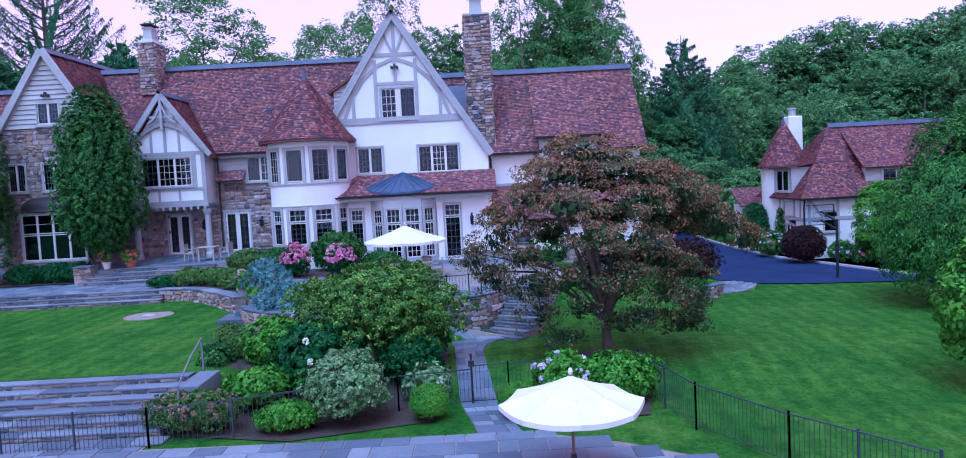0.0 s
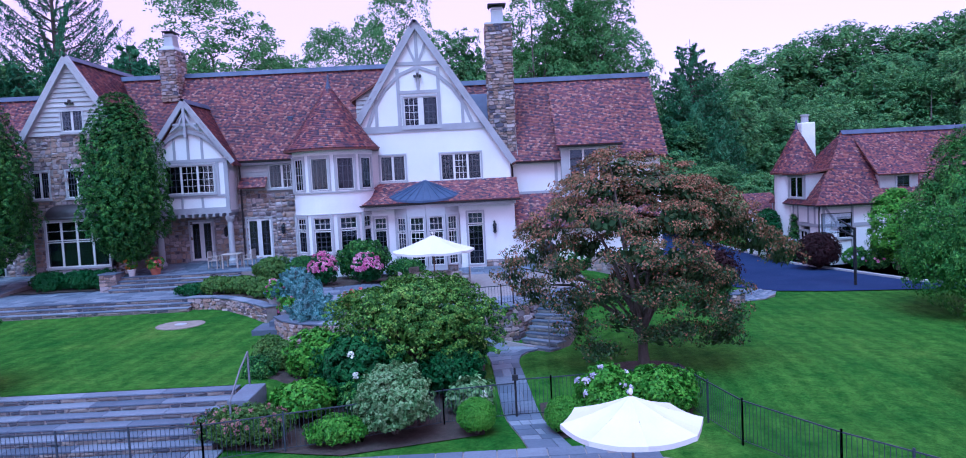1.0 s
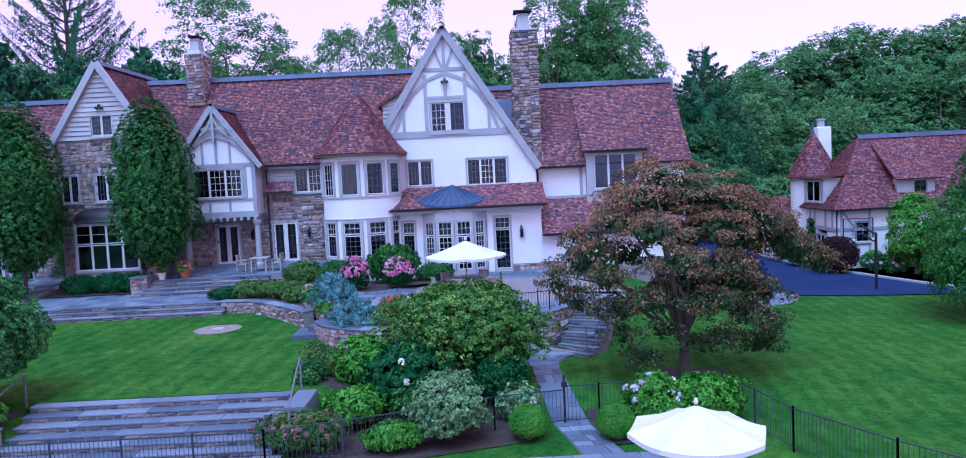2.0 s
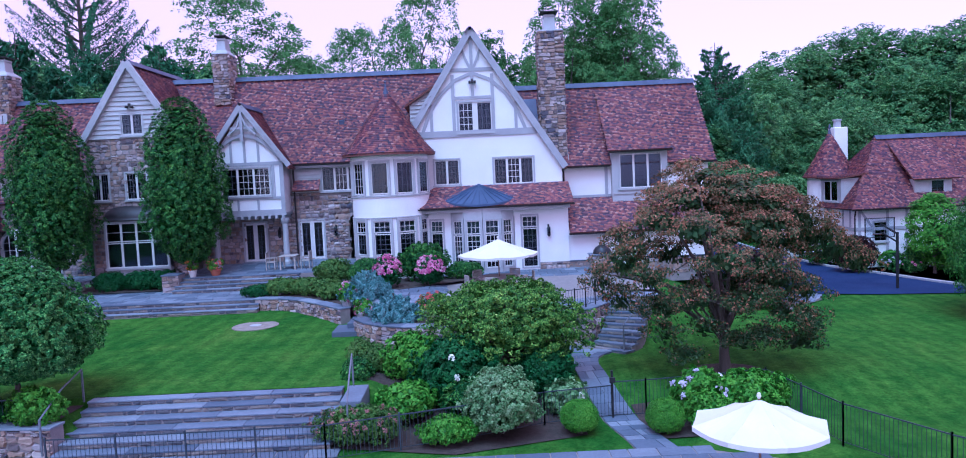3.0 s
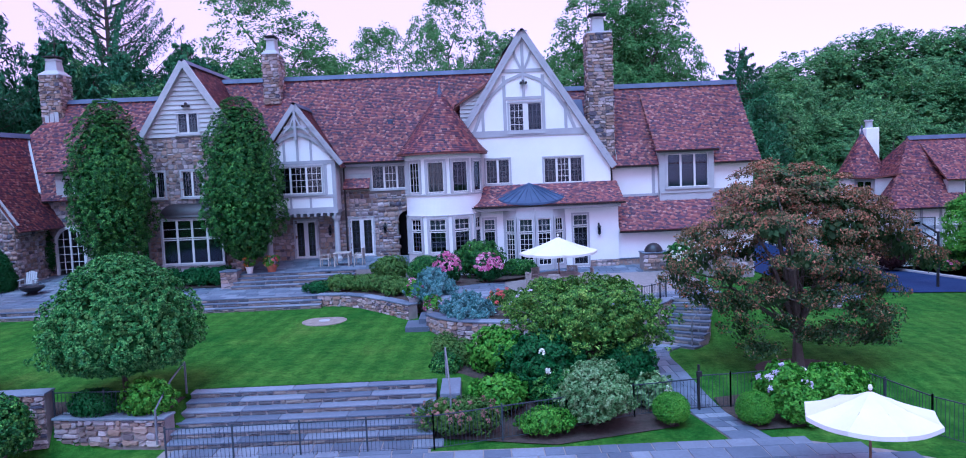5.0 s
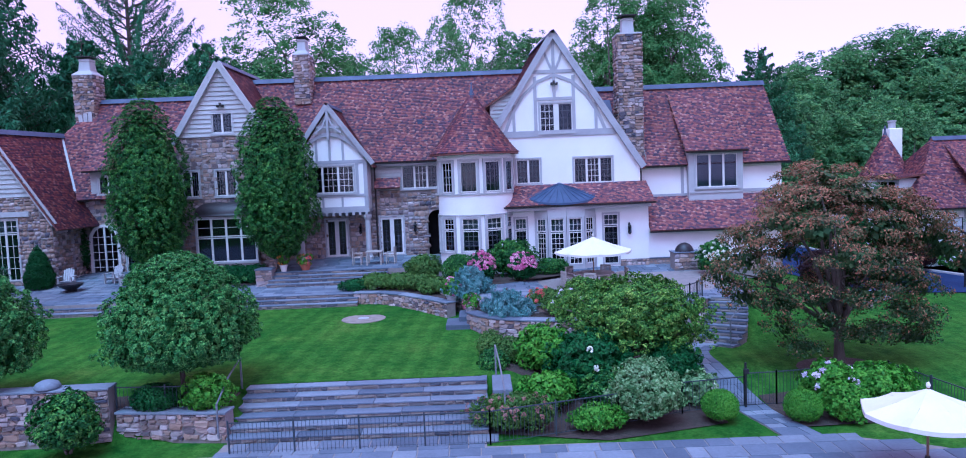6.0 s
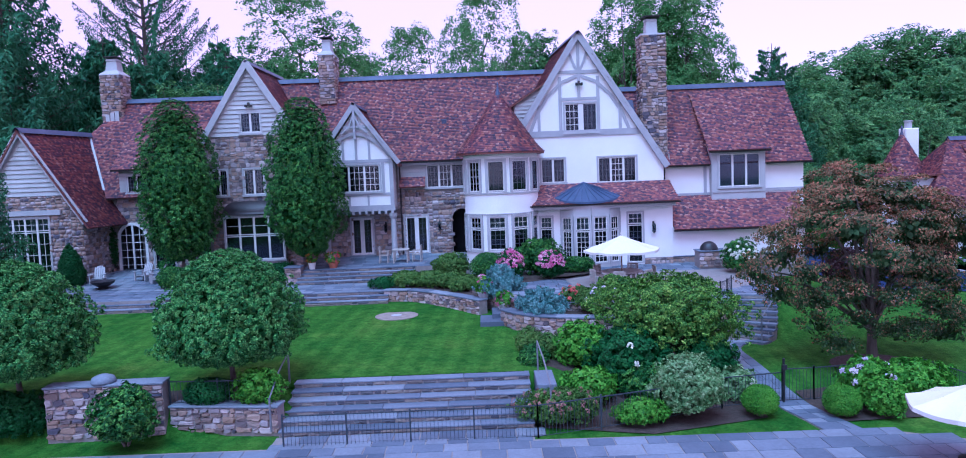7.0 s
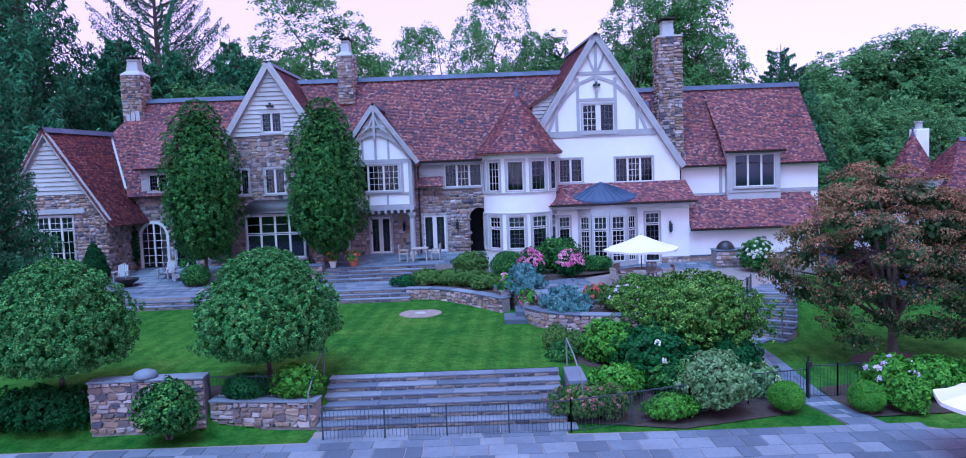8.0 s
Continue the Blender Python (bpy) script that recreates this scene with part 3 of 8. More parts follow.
def wall(name, poly, holes, m, th, mat, parent, label=""):
    """A wall with real openings: a convex outline (x, z) and openings (x0, z0, x1, z1) in the plane of m, th thick behind it."""
    xs = sorted({min(p[0] for p in poly), max(p[0] for p in poly), *[h[0] for h in holes], *[h[2] for h in holes]})
    zs = sorted({min(p[1] for p in poly), max(p[1] for p in poly), *[h[1] for h in holes], *[h[3] for h in holes]})
    bm = bmesh.new()

    def face(pts):
        if len(pts) > 2:
            try:
                bm.faces.new([bm.verts.new(m @ Vector(p)) for p in pts])
            except ValueError:
                pass
    for x0, x1 in zip(xs, xs[1:]):
        for z0, z1 in zip(zs, zs[1:]):
            cx, cz = (x0 + x1) / 2, (z0 + z1) / 2
            if any(h[0] < cx < h[2] and h[1] < cz < h[3] for h in holes):
                continue
            c = clip(clip(clip(clip(list(poly), 0, x0, False), 0, x1, True), 1, z0, False), 1, z1, True)
            if len(c) > 2:
                face([(x, 0, z) for x, z in c])
                face([(x, th, z) for x, z in c[::-1]])
    for p, q in zip(poly, poly[1:] + poly[:1]):
        face([(p[0], 0, p[1]), (p[0], th, p[1]), (q[0], th, q[1]), (q[0], 0, q[1])])
    for x0, z0, x1, z1 in holes:
        for p, q in (((x0, z0), (x1, z0)), ((x1, z0), (x1, z1)), ((x1, z1), (x0, z1)), ((x0, z1), (x0, z0))):
            face([(p[0], 0, p[1]), (q[0], 0, q[1]), (q[0], th, q[1]), (p[0], th, p[1])])
    bmesh.ops.remove_doubles(bm, verts=bm.verts, dist=0.0005)
    return part(name, bm, mat, parent, label)


def rubble(poly, holes, m, rng, rise=(0.13, 0.3), run=(0.2, 0.44), proud=0.035, gap=0.011):
    """Corners of rough stones that fill the outline round its openings: for each, a front face and the edges that run back to the mortar."""
    x_lo, x_hi = min(p[0] for p in poly), max(p[0] for p in poly)
    z, z_hi = min(p[1] for p in poly), max(p[1] for p in poly)
    out = []
    pl = [tuple(p) for p in poly]
    z_lo, right = z, x_lo
    j = lambda s: rng.uniform(-s, s)
    while right < x_hi:
        # courses run on for a stretch, then break, as in random rubble
        left, right = right, min(x_hi, right + rng.uniform(0.6, 1.7))
        if x_hi - right < 0.35:
            right = x_hi
        z = z_lo
        while z < z_hi:
            h = rng.uniform(*rise)
            x = left
            while x < right - 0.02:
                w = rng.uniform(*run) * (0.7 + h)
                if right - x - w < 0.1:
                    w = right - x
                a0, a1, b0, b1 = x + gap, x + w - gap, z + gap, min(z + h, z_hi) - gap
                x += w
                if a1 - a0 < 0.05 or b1 - b0 < 0.04:
                    continue
                cells = [(a0, a1, b0, b1)]
                if b1 - b0 > 0.2 and rng.uniform() < 0.18:
                    s = b0 + (b1 - b0) * rng.uniform(0.35, 0.65)
                    cells = [(a0, a1, b0, s - gap / 2), (a0, a1, s + gap / 2, b1)]
                for a0, a1, b0, b1 in cells:
                    cx, cz = (a0 + a1) / 2, (b0 + b1) / 2
                    if not inside(pl, np.array([cx]), np.array([cz]))[0]:
                        continue
                    if any(q[0] - 0.04 < cx < q[2] + 0.04 and q[1] - 0.04 < cz < q[3] + 0.04 for q in holes):
                        continue
                    d = proud * rng.uniform(0.4, 1.5)
                    g = min(0.04, (b1 - b0) * 0.26)
                    k = 0.34 * min(a1 - a0, b1 - b0)
                    cut = lambda: k * rng.uniform(0.25, 1.0)
                    back = [(a0 + cut(), b0 + j(g)), (a1 - cut(), b0 + j(g)), (a1 + j(g), b0 + cut()), (a1 + j(g), b1 - cut()), (a1 - cut(), b1 + j(g)), (a0 + cut(), b1 + j(g)), (a0 + j(g), b1 - cut()), (a0 + j(g), b0 + cut())]
                    front = [(cx + (bx - cx) * 0.84, -d * rng.uniform(0.8, 1.2), cz + (bz - cz) * 0.8) for bx, bz in back]
                    back = [(bx, 0.004, bz) for bx, bz in back]
                    out.append([tuple(m @ Vector(p)) for p in back + front])
            z += h
    return out


STONE_FACES = np.array([[4, 5, 6, 7], [0, 1, 5, 4], [1, 2, 6, 5], [2, 3, 7, 6], [3, 0, 4, 7]])


ROUND_FACES = np.array([[8, 9, 10, 11], [8, 11, 12, 15], [12, 13, 14, 15]] + [[i, (i + 1) % 8, 8 + (i + 1) % 8, 8 + i] for i in range(8)])


def stones_joined(name, blocks, mat, parent):
    v = np.array(blocks).reshape(-1, 3)
    k = len(blocks[0])
    f = (np.arange(len(blocks))[:, None, None] * k + (ROUND_FACES if k == 16 else STONE_FACES)[None]).reshape(-1, 4)
    return many(name, v, f, mat, parent, "", "stuff")


def stones_single(blocks, parent, mat, limit=300):
    for b in blocks[:limit]:
        raw("stone", b, (ROUND_FACES if len(b) == 16 else STONE_FACES).tolist(), mat, parent)
    if len(blocks) > limit:
        stones_joined("stonework", blocks[limit:], STONE, parent)


def front(y):
    return Matrix.Translation((0, y, 0))


# ---- the ground: one sheet to the horizon ----
def ease(v, a, b):
    s = min(1, max(0, (v - a) / (b - a)))
    return s * s * (3 - 2 * s)


def land(x, y):
    left = 0.05 + 0.33 * min(1, max(0, (y - 20.6) / 12))
    if y < 20.45:
        left = -0.15 if x < -15.9 and y > 18.6 else -1.0
    if y > 33:
        left = 0.3
    right = -0.62 - 0.55 * ease(x, 5, 15) - 0.5 * ease(24 - y, 0, 5) + 1.42 * ease(y, 25.8, 30.2) * (1 - ease(x, 3.0, 9.5))
    k = ease(x, -8.4, -4.5) if y < 26 else ease(x, -3, 0.5)
    z = left * (1 - k) + right * k
    far = ease(y, 60, 110)
    return z * (1 - far) + far * (2.0 + 3.0 * ease(x, 10, 60))


def spaced(stops):
    out = []
    for a, b, s in stops:
        out += list(np.arange(a, b, s))
    return out + [stops[-1][1]]


gx = spaced([(-900, -100, 100), (-100, -44, 8), (-44, -9, 1.0), (-9, 26, 0.5), (26, 100, 6), (100, 900, 100)])
gy = spaced([(-300, -20, 40), (-20, 12, 4), (12, 18, 1), (18, 20.3, 0.5), (20.3, 20.7, 0.1), (20.7, 44, 0.6), (44, 120, 6), (120, 1500, 120)])
gv = [(x, y, land(x, y)) for y in gy for x in gx]
gf = [(j * len(gx) + i, j * len(gx) + i + 1, (j + 1) * len(gx) + i + 1, (j + 1) * len(gx) + i) for j in range(len(gy) - 1) for i in range(len(gx) - 1)]
tagged(raw("ground", gv, gf, GRASS, smooth=True), "mown green lawn with soft mower stripes", "lawn", "", "structure")

rng = np.random.default_rng(7)

# ---- the main house ----
house = thing("house", (-12, 40, 1.0), "large stone, stucco and half-timbered Tudor house with red clay tile roofs", "house")


def window(parent, x0, x1, z0, z1, y, sashes=2, cols=3, rows=4, m=None, casing=0.09, shade=0.0, transom=0.0, sill=True, clear=(), cover=None, stile=0.045, post=0.024):
    """A window in an opening: casing, sill, sashes with glazing bars, and panes. m places another wall's plane."""
    m = m or front(y)
    t = m.translation
    bm = bmesh.new()
    w = casing
    box(bm, x0 - w, -0.05, z0 - w * 0.4, x0, 0.1, z1 + w)
    box(bm, x1, -0.05, z0 - w * 0.4, x1 + w, 0.1, z1 + w)
    box(bm, x0, -0.05, z1, x1, 0.1, z1 + w)
    if sill:
        box(bm, x0 - w - 0.04, -0.11, z0 - 0.1, x1 + w + 0.04, 0.1, z0)
    else:
        box(bm, x0, -0.04, z0 - 0.03, x1, 0.1, z0)
    bm.transform(m)
    win = part("window", bm, TRIM, parent)
    step = (x1 - x0 + post) / sashes
    for i in range(1, sashes):
        bm = box(bmesh.new(), x0 + i * step - post - 0.01, -0.015, z0, x0 + i * step + 0.01, 0.05, z1)
        bm.transform(m)
        part("mullion", bm, SASH, win)
    for i in range(sashes):
        a, b = x0 + i * step, x0 + (i + 1) * step - post
        spans = [(z0 + 0.01, z1 - 0.01)] if not transom else [(z0 + 0.01, z1 - transom - 0.03), (z1 - transom + 0.03, z1 - 0.01)]
        for si, (c, d) in enumerate(spans):
            bm = bmesh.new()
            f = stile
            box(bm, a, 0.0, c, a + f, 0.06, d)
            box(bm, b - f, 0.0, c, b, 0.06, d)
            box(bm, a + f, 0.0, c, b - f, 0.06, c + f)
            box(bm, a + f, 0.0, d - f, b - f, 0.06, d)
            bm.transform(m)
            part("sash", bm, SASH, win)
            rr = rows if si == 0 else 2
            bm = bmesh.new()
            for k in range(1, cols):
                u = a + f + (b - a - 2 * f) * k / cols
                box(bm, u - 0.011, 0.012, c + f, u + 0.011, 0.042, d - f)
            for k in range(1, rr):
                u = c + f + (d - c - 2 * f) * k / rr
                box(bm, a + f, 0.014, u - 0.011, b - f, 0.040, u + 0.011)
            bm.transform(m)
            screened = i not in clear and si == 0
            if cols > 1 or rr > 1:
                part("glazing_grid", bm, BARS_DIM if screened else SASH, win)
            else:
                bm.free()
            bm = box(bmesh.new(), a + f, 0.024, c + f, b - f, 0.03, d - f)
            bm.transform(m)
            part("pane", bm, GLASS, win)
            # sheet added behind each pane; its dark tones stand in for unlit rooms
            backing = box(bmesh.new(), a - 0.02, 0.3, c - 0.02, b + 0.02, 0.34, d + 0.02)
            backing.transform(m)
            part("drawn_blind", backing, BLIND if si == 1 and cols > 1 else GREY_BACKING if screened or (transom and cols > 1) else INTERIOR_SHADE, win)
            if cover:
                bm = bmesh.new()
                for k in range(9):
                    u0, u1 = a + f + (b - a - 2 * f) * k / 9, a + f + (b - a - 2 * f) * (k + 1) / 9
                    box(bm, u0, 0.1 + 0.02 * (k % 2), c + f * 0.5, u1, 0.115 + 0.02 * (k % 2), d - f * 0.5)
                bm.transform(m)
                part("curtain", bm, cover, win)
    return win


def beam(parent, p, q, w, y, proud=0.05, name="timber", mat=None, m=None):
    """A board on a wall from p to q, (x, z), w wide."""
    proud += 0.0037 * ((abs(p[0] * 7.3 + p[1] * 3.1 + q[0] * 5.7 + w * 31)) % 6)
    a, b = Vector((p[0], 0, p[1])), Vector((q[0], 0, q[1]))
    d = (b - a).normalized()
    s = Vector((-d.z, 0, d.x)) * w / 2
    bm = bmesh.new()
    f = [bm.verts.new(v + Vector((0, -proud, 0))) for v in (a - s, b - s, b + s, a + s)]
    k = [bm.verts.new(v + Vector((0, 0.01, 0))) for v in (a - s, b - s, b + s, a + s)]
    bm.faces.new(f)
    bm.faces.new(k[::-1])
    for i in range(4):
        j = (i + 1) % 4
        bm.faces.new((f[i], k[i], k[j], f[j]))
    bmesh.ops.recalc_face_normals(bm, faces=bm.faces)
    bm.transform(m or front(y))
    return part(name, bm, mat or TIMBER, parent)


def arc_beam(parent, pts, w, y, proud=0.045, name="curved_brace", mat=None):
    """A curved board through pts (x, z)."""
    proud += 0.0029 * ((abs(pts[0][0] * 7.3 + pts[-1][0] * 3.1 + pts[0][1] * 4.3)) % 5)
    bm = bmesh.new()
    rows_ = []
    for i, p in enumerate(pts):
        a, b = Vector(pts[max(0, i - 1)]), Vector(pts[min(len(pts) - 1, i + 1)])
        d = (b - a).normalized()
        s = Vector((-d.y, d.x)) * w / 2
        rows_.append([bm.verts.new((p[0] + k * s.x, yy, p[1] + k * s.y)) for k, yy in ((-1, y - proud), (1, y - proud), (1, y + 0.01), (-1, y + 0.01))])
    for r0, r1 in zip(rows_, rows_[1:]):
        for k in range(4):
            bm.faces.new((r0[k], r0[(k + 1) % 4], r1[(k + 1) % 4], r1[k]))
    bm.faces.new(rows_[0])
    bm.faces.new(rows_[-1])
    bmesh.ops.recalc_face_normals(bm, faces=bm.faces)
    return part(name, bm, mat or TIMBER, parent)


def boards(parent, poly, holes, y, rise=0.23, m=None):
    """Lapped siding: one board a course, cut to the outline and round the openings."""
    z, z_hi = min(p[1] for p in poly), max(p[1] for p in poly)
    while z < z_hi - 0.03:
        t = min(z + rise, z_hi)
        c = clip(clip(list(poly), 1, z, False), 1, t, True)
        if len(c) > 2:
            x0, x1 = min(p[0] for p in c), max(p[0] for p in c)
            xl0, xr0 = min(p[0] for p in c if p[1] < z + 0.02), max(p[0] for p in c if p[1] < z + 0.02)
            tops = [p[0] for p in c if p[1] > t - 0.02] or [(x0 + x1) / 2]
            xl1, xr1 = min(tops), max(tops)
            runs = [(xl0, xr0, xl1, xr1)]
            for h in holes:
                if h[1] < (z + t) / 2 < h[3]:
                    nxt = []
                    for a, b, cc, d in runs:
                        if a < h[0] < b:
                            nxt += [(a, h[0], cc, h[0]), (h[2], b, h[2], d)]
                        else:
                            nxt.append((a, b, cc, d))
                    runs = nxt
            for a, b, cc, d in runs:
                if b - a < 0.03:
                    continue
                v = [(a, -0.06, z), (b, -0.06, z), (d, -0.004, t), (cc, -0.004, t), (a, 0, z), (b, 0, z), (d, 0, t), (cc, 0, t)]
                v = [tuple((m or front(y)) @ Vector(p)) for p in v]
                raw("board", v, [(0, 1, 2, 3), (4, 5, 1, 0), (5, 6, 2, 1), (7, 4, 0, 3), (6, 7, 3, 2)], SIDING, parent)
        z = t


def ridge_cap(parent, p, q, r=0.09):
    V, F = [], []
    p, q = Vector(p), Vector(q)
    tube(V, F, [p, q], [r, r], 8)
    d = (q - p).normalized()
    s = d.cross(Vector((0, 0, 1))).normalized()
    o = len(V)
    for v in (p, q):
        for k in (-1, 1):
            V.append(tuple(v + s * k * 0.28 - Vector((0, 0, 0.2))))
            V.append(tuple(v + s * k * 0.05 + Vector((0, 0, 0.09))))
    F += [(o, o + 1, o + 5, o + 4), (o + 2, o + 3, o + 7, o + 6)]
    return raw("ridge_cap", V, F, LEAD, parent)


def gutter(parent, p, q, r=0.085):
    V, F = [], []
    p, q = Vector(p), Vector(q)
    d = (q - p).normalized()
    s = d.cross(Vector((0, 0, 1))).normalized()
    prof = [(-r, 0), (-r * 0.8, -r * 0.8), (0, -r), (r * 0.8, -r * 0.8), (r, 0), (r * 0.75, 0), (0, -r * 0.7), (-r * 0.75, 0)]
    for e in (p, q):
        V += [tuple(e + s * a + Vector((0, 0, b))) for a, b in prof]
    n = len(prof)
    F = [(k, (k + 1) % n, n + (k + 1) % n, n + k) for k in range(n)] + [tuple(range(n)), tuple(range(2 * n - 1, n - 1, -1))]
    return raw("gutter", V, F, GUTTER, parent)


def downspout(parent, pts, r=0.05):
    V, F = [], []
    tube(V, F, pts, [r] * len(pts), 8)
    return raw("downspout", V, F, GUTTER, parent)


def chimney(parent, x0, x1, y0, y1, z0, z1, cap_h, rng, seed_label="", pots=1):
    core = boxed("chimney", (x0 + 0.02, y0 + 0.02, z0, x1 - 0.02, y1 - 0.02, z1), MORTAR, parent, seed_label)
    blocks = []
    for m, w in ((front(y0), None), (Matrix.Translation((x1, 0, 0)) @ Matrix.Rotation(radians(90), 4, "Z"), 1), (Matrix.Translation((x0, 0, 0)) @ Matrix.Rotation(radians(-90), 4, "Z"), 2)):
        a, b = (x0, x1) if w is None else (y0, y1) if w == 1 else (-y1, -y0)
        blocks += rubble([(a, z0), (b, z0), (b, z1), (a, z1)], [], m, rng, (0.1, 0.27), (0.16, 0.5), 0.05)
    stones_single(blocks, core, STONE_OB, 250)
    w, d = (x1 - x0), (y1 - y0)
    bm = bmesh.new()
    cx, cy = (x0 + x1) / 2, (y0 + y1) / 2
    prof = [(1.06, z1), (1.04, z1 + 0.06), (0.6, z1 + cap_h * 0.3), (0.5, z1 + cap_h * 0.85), (0.55, z1 + cap_h * 0.88), (0.52, z1 + cap_h)]
    if pots == 2:
        prof = [(1.04, z1), (1.02, z1 + 0.08), (0.5, z1 + 0.12), (0.44, z1 + cap_h * 0.85), (0.48, z1 + cap_h * 0.88), (0.42, z1 + cap_h)]
    rings = [[bm.verts.new((cx + sx * w / 2 * k, cy + sy * d / 2 * k, z)) for sx, sy in ((-1, -1), (1, -1), (1, 1), (-1, 1))] for k, z in prof]
    for a, b in zip(rings, rings[1:]):
        for i in range(4):
            bm.faces.new((a[i], a[(i + 1) % 4], b[(i + 1) % 4], b[i]))
    bm.faces.new(rings[-1])
    part("chimney_cap", bm, TRIM, core)
    bm = bmesh.new()
    box(bm, cx - w * 0.36, cy - d * 0.36, z1 + cap_h + 0.1, cx + w * 0.36, cy + d * 0.36, z1 + cap_h + 0.15)
    for sx in (-1, 1):
        for sy in (-1, 1):
            box(bm, cx + sx * w * 0.3 - 0.02, cy + sy * d * 0.3 - 0.02, z1 + cap_h, cx + sx * w * 0.3 + 0.02, cy + sy * d * 0.3 + 0.02, z1 + cap_h + 0.1)
    part("chimney_hood", bm, GUTTER, core)
    return core

# -- stone gable house
G1 = [(-25.1, 0.6), (-20.0, 0.6), (-20.0, 9.0), (-22.57, 12.95), (-25.1, 9.0)]
h_up, h_lo, h_lo2, h_bay = (-23.12, 9.15, -22.0, 10.33), (-23.1, 5.68, -21.98, 7.12), (-24.95, 5.68, -24.05, 7.12), (-24.2, 2.0, -20.9, 4.5)
stone_gable = wall("stone_gable_wall", G1, [h_up, h_lo, h_lo2, h_bay], front(39.2), 0.4, MORTAR, house, "grey and tan fieldstone gable wall")
stones_single(rubble([(-25.1, 0.9), (-20.0, 0.9), (-20.0, 8.95), (-25.1, 8.95)], [h_lo, h_lo2, h_bay], front(39.2), rng), stone_gable, STONE_OB)
boards(stone_gable, [(-25.05, 9.0), (-20.05, 9.0), (-22.57, 12.9)], [h_up], 39.2, 0.25)
window(house, *[h_up[i] for i in (0, 2, 1, 3)], 39.2, 2, 3, 4)
window(house, *[h_lo[i] for i in (0, 2, 1, 3)], 39.2, 2, 3, 4)
window(house, *[h_lo2[i] for i in (0, 2, 1, 3)], 39.2, 2, 3, 4)
for s in (-1, 1):
    beam(house, (-22.57, 13.04), (-22.57 + s * 2.82, 8.64), 0.32, 39.15, 0.18, "bargeboard", TRIM)
for s in (-1, 1):
    e = -22.57 + s * 2.85
    pts = [(e, 39.0, 8.6), (e, 46.5, 8.6), (-22.57, 46.5, 13.05), (-22.57, 39.0, 13.05)]
    roof_plane(house, pts if s > 0 else [pts[1], pts[0], pts[3], pts[2]], rng)
ridge_cap(house, (-22.57, 38.98, 13.1), (-22.57, 46.6, 13.1))
wall("gable_side_wall", [(38.9 + 0.7, 0.6), (46, 0.6), (46, 8.6), (39.6, 8.6)], [], Matrix.Translation((-25.1, 0, 0)) @ Matrix.Rotation(radians(90), 4, "Z"), 0.3, MORTAR, house)
wall("gable_side_wall", [(39.6, 0.6), (46, 0.6), (46, 8.6), (39.6, 8.6)], [], Matrix.Translation((-20.0, 0, 0)) @ Matrix.Rotation(radians(90), 4, "Z"), 0.3, MORTAR, house)
# the bay window with its domed metal roof
window(house, -24.2, -20.95, 2.02, 4.45, 38.75, 4, 1, 1, transom=1.05)
bm = bmesh.new()
box(bm, -24.3, 38.76, 1.1, -20.85, 39.25, 1.95)
part("bay_base", bm, TRIM, house)
bm = bmesh.new()
rows_ = []
for j in range(9):
    a = math.pi / 2 * j / 8
    rows_.append([bm.verts.new((-22.57 + 1.9 * math.sin(u) * (0.55 + 0.45 * math.cos(a)), 39.2 - 0.75 * math.cos(u) * math.cos(a) - 0.02, 4.6 + 0.72 * math.sin(a))) for u in np.linspace(-math.pi / 2, math.pi / 2, 21)])
for r0, r1 in zip(rows_, rows_[1:]):
    for k in range(20):
        bm.faces.new((r0[k], r0[k + 1], r1[k + 1], r1[k]))
bm.faces.new(rows_[0])
part("bay_roof", bm, GUTTER, house, "domed dark metal bay roof", smooth=True)

# -- the recessed middle with half-timbered gable
fd2, arch, mw = (-14.3, 1.8, -12.95, 4.0), (-11.5, 1.6, -10.3, 4.35), (-12.9, 5.65, -10.7, 7.0)
fd1 = (-17.5, 1.8, -16.25, 4.0)
mid_wall = wall("middle_wall", [(-20.0, 0.6), (-6.5, 0.6), (-6.5, 7.2), (-20.0, 7.2)], [fd2, fd1, arch, mw], front(41.1), 0.4, MORTAR, house)
stones_single(rubble([(-20, 1.3), (-8, 1.3), (-8, 5.6), (-20, 5.6)], [fd2, fd1, arch, (-12.9, 5.5, -10.7, 7.2)], front(41.1), rng), mid_wall, STONE_OB)
boards(mid_wall, [(-14.6, 5.62), (-10.3, 5.62), (-10.3, 7.2), (-14.6, 7.2)], [mw], 41.1, 0.2)
window(house, mw[0], mw[2], mw[1], mw[3], 41.1, 3, 3, 3, clear=(1,))
for d in (fd1, fd2):
    window(house, d[0], d[2], d[1], d[3], 41.1, 2, 2, 6, sill=False, cover=CURTAIN, stile=0.11)
    boxed("door_step", (d[0] - 0.15, 40.75, 1.6, d[2] + 0.15, 41.1, 1.78), BLUESTONE, house, "", 0.015)
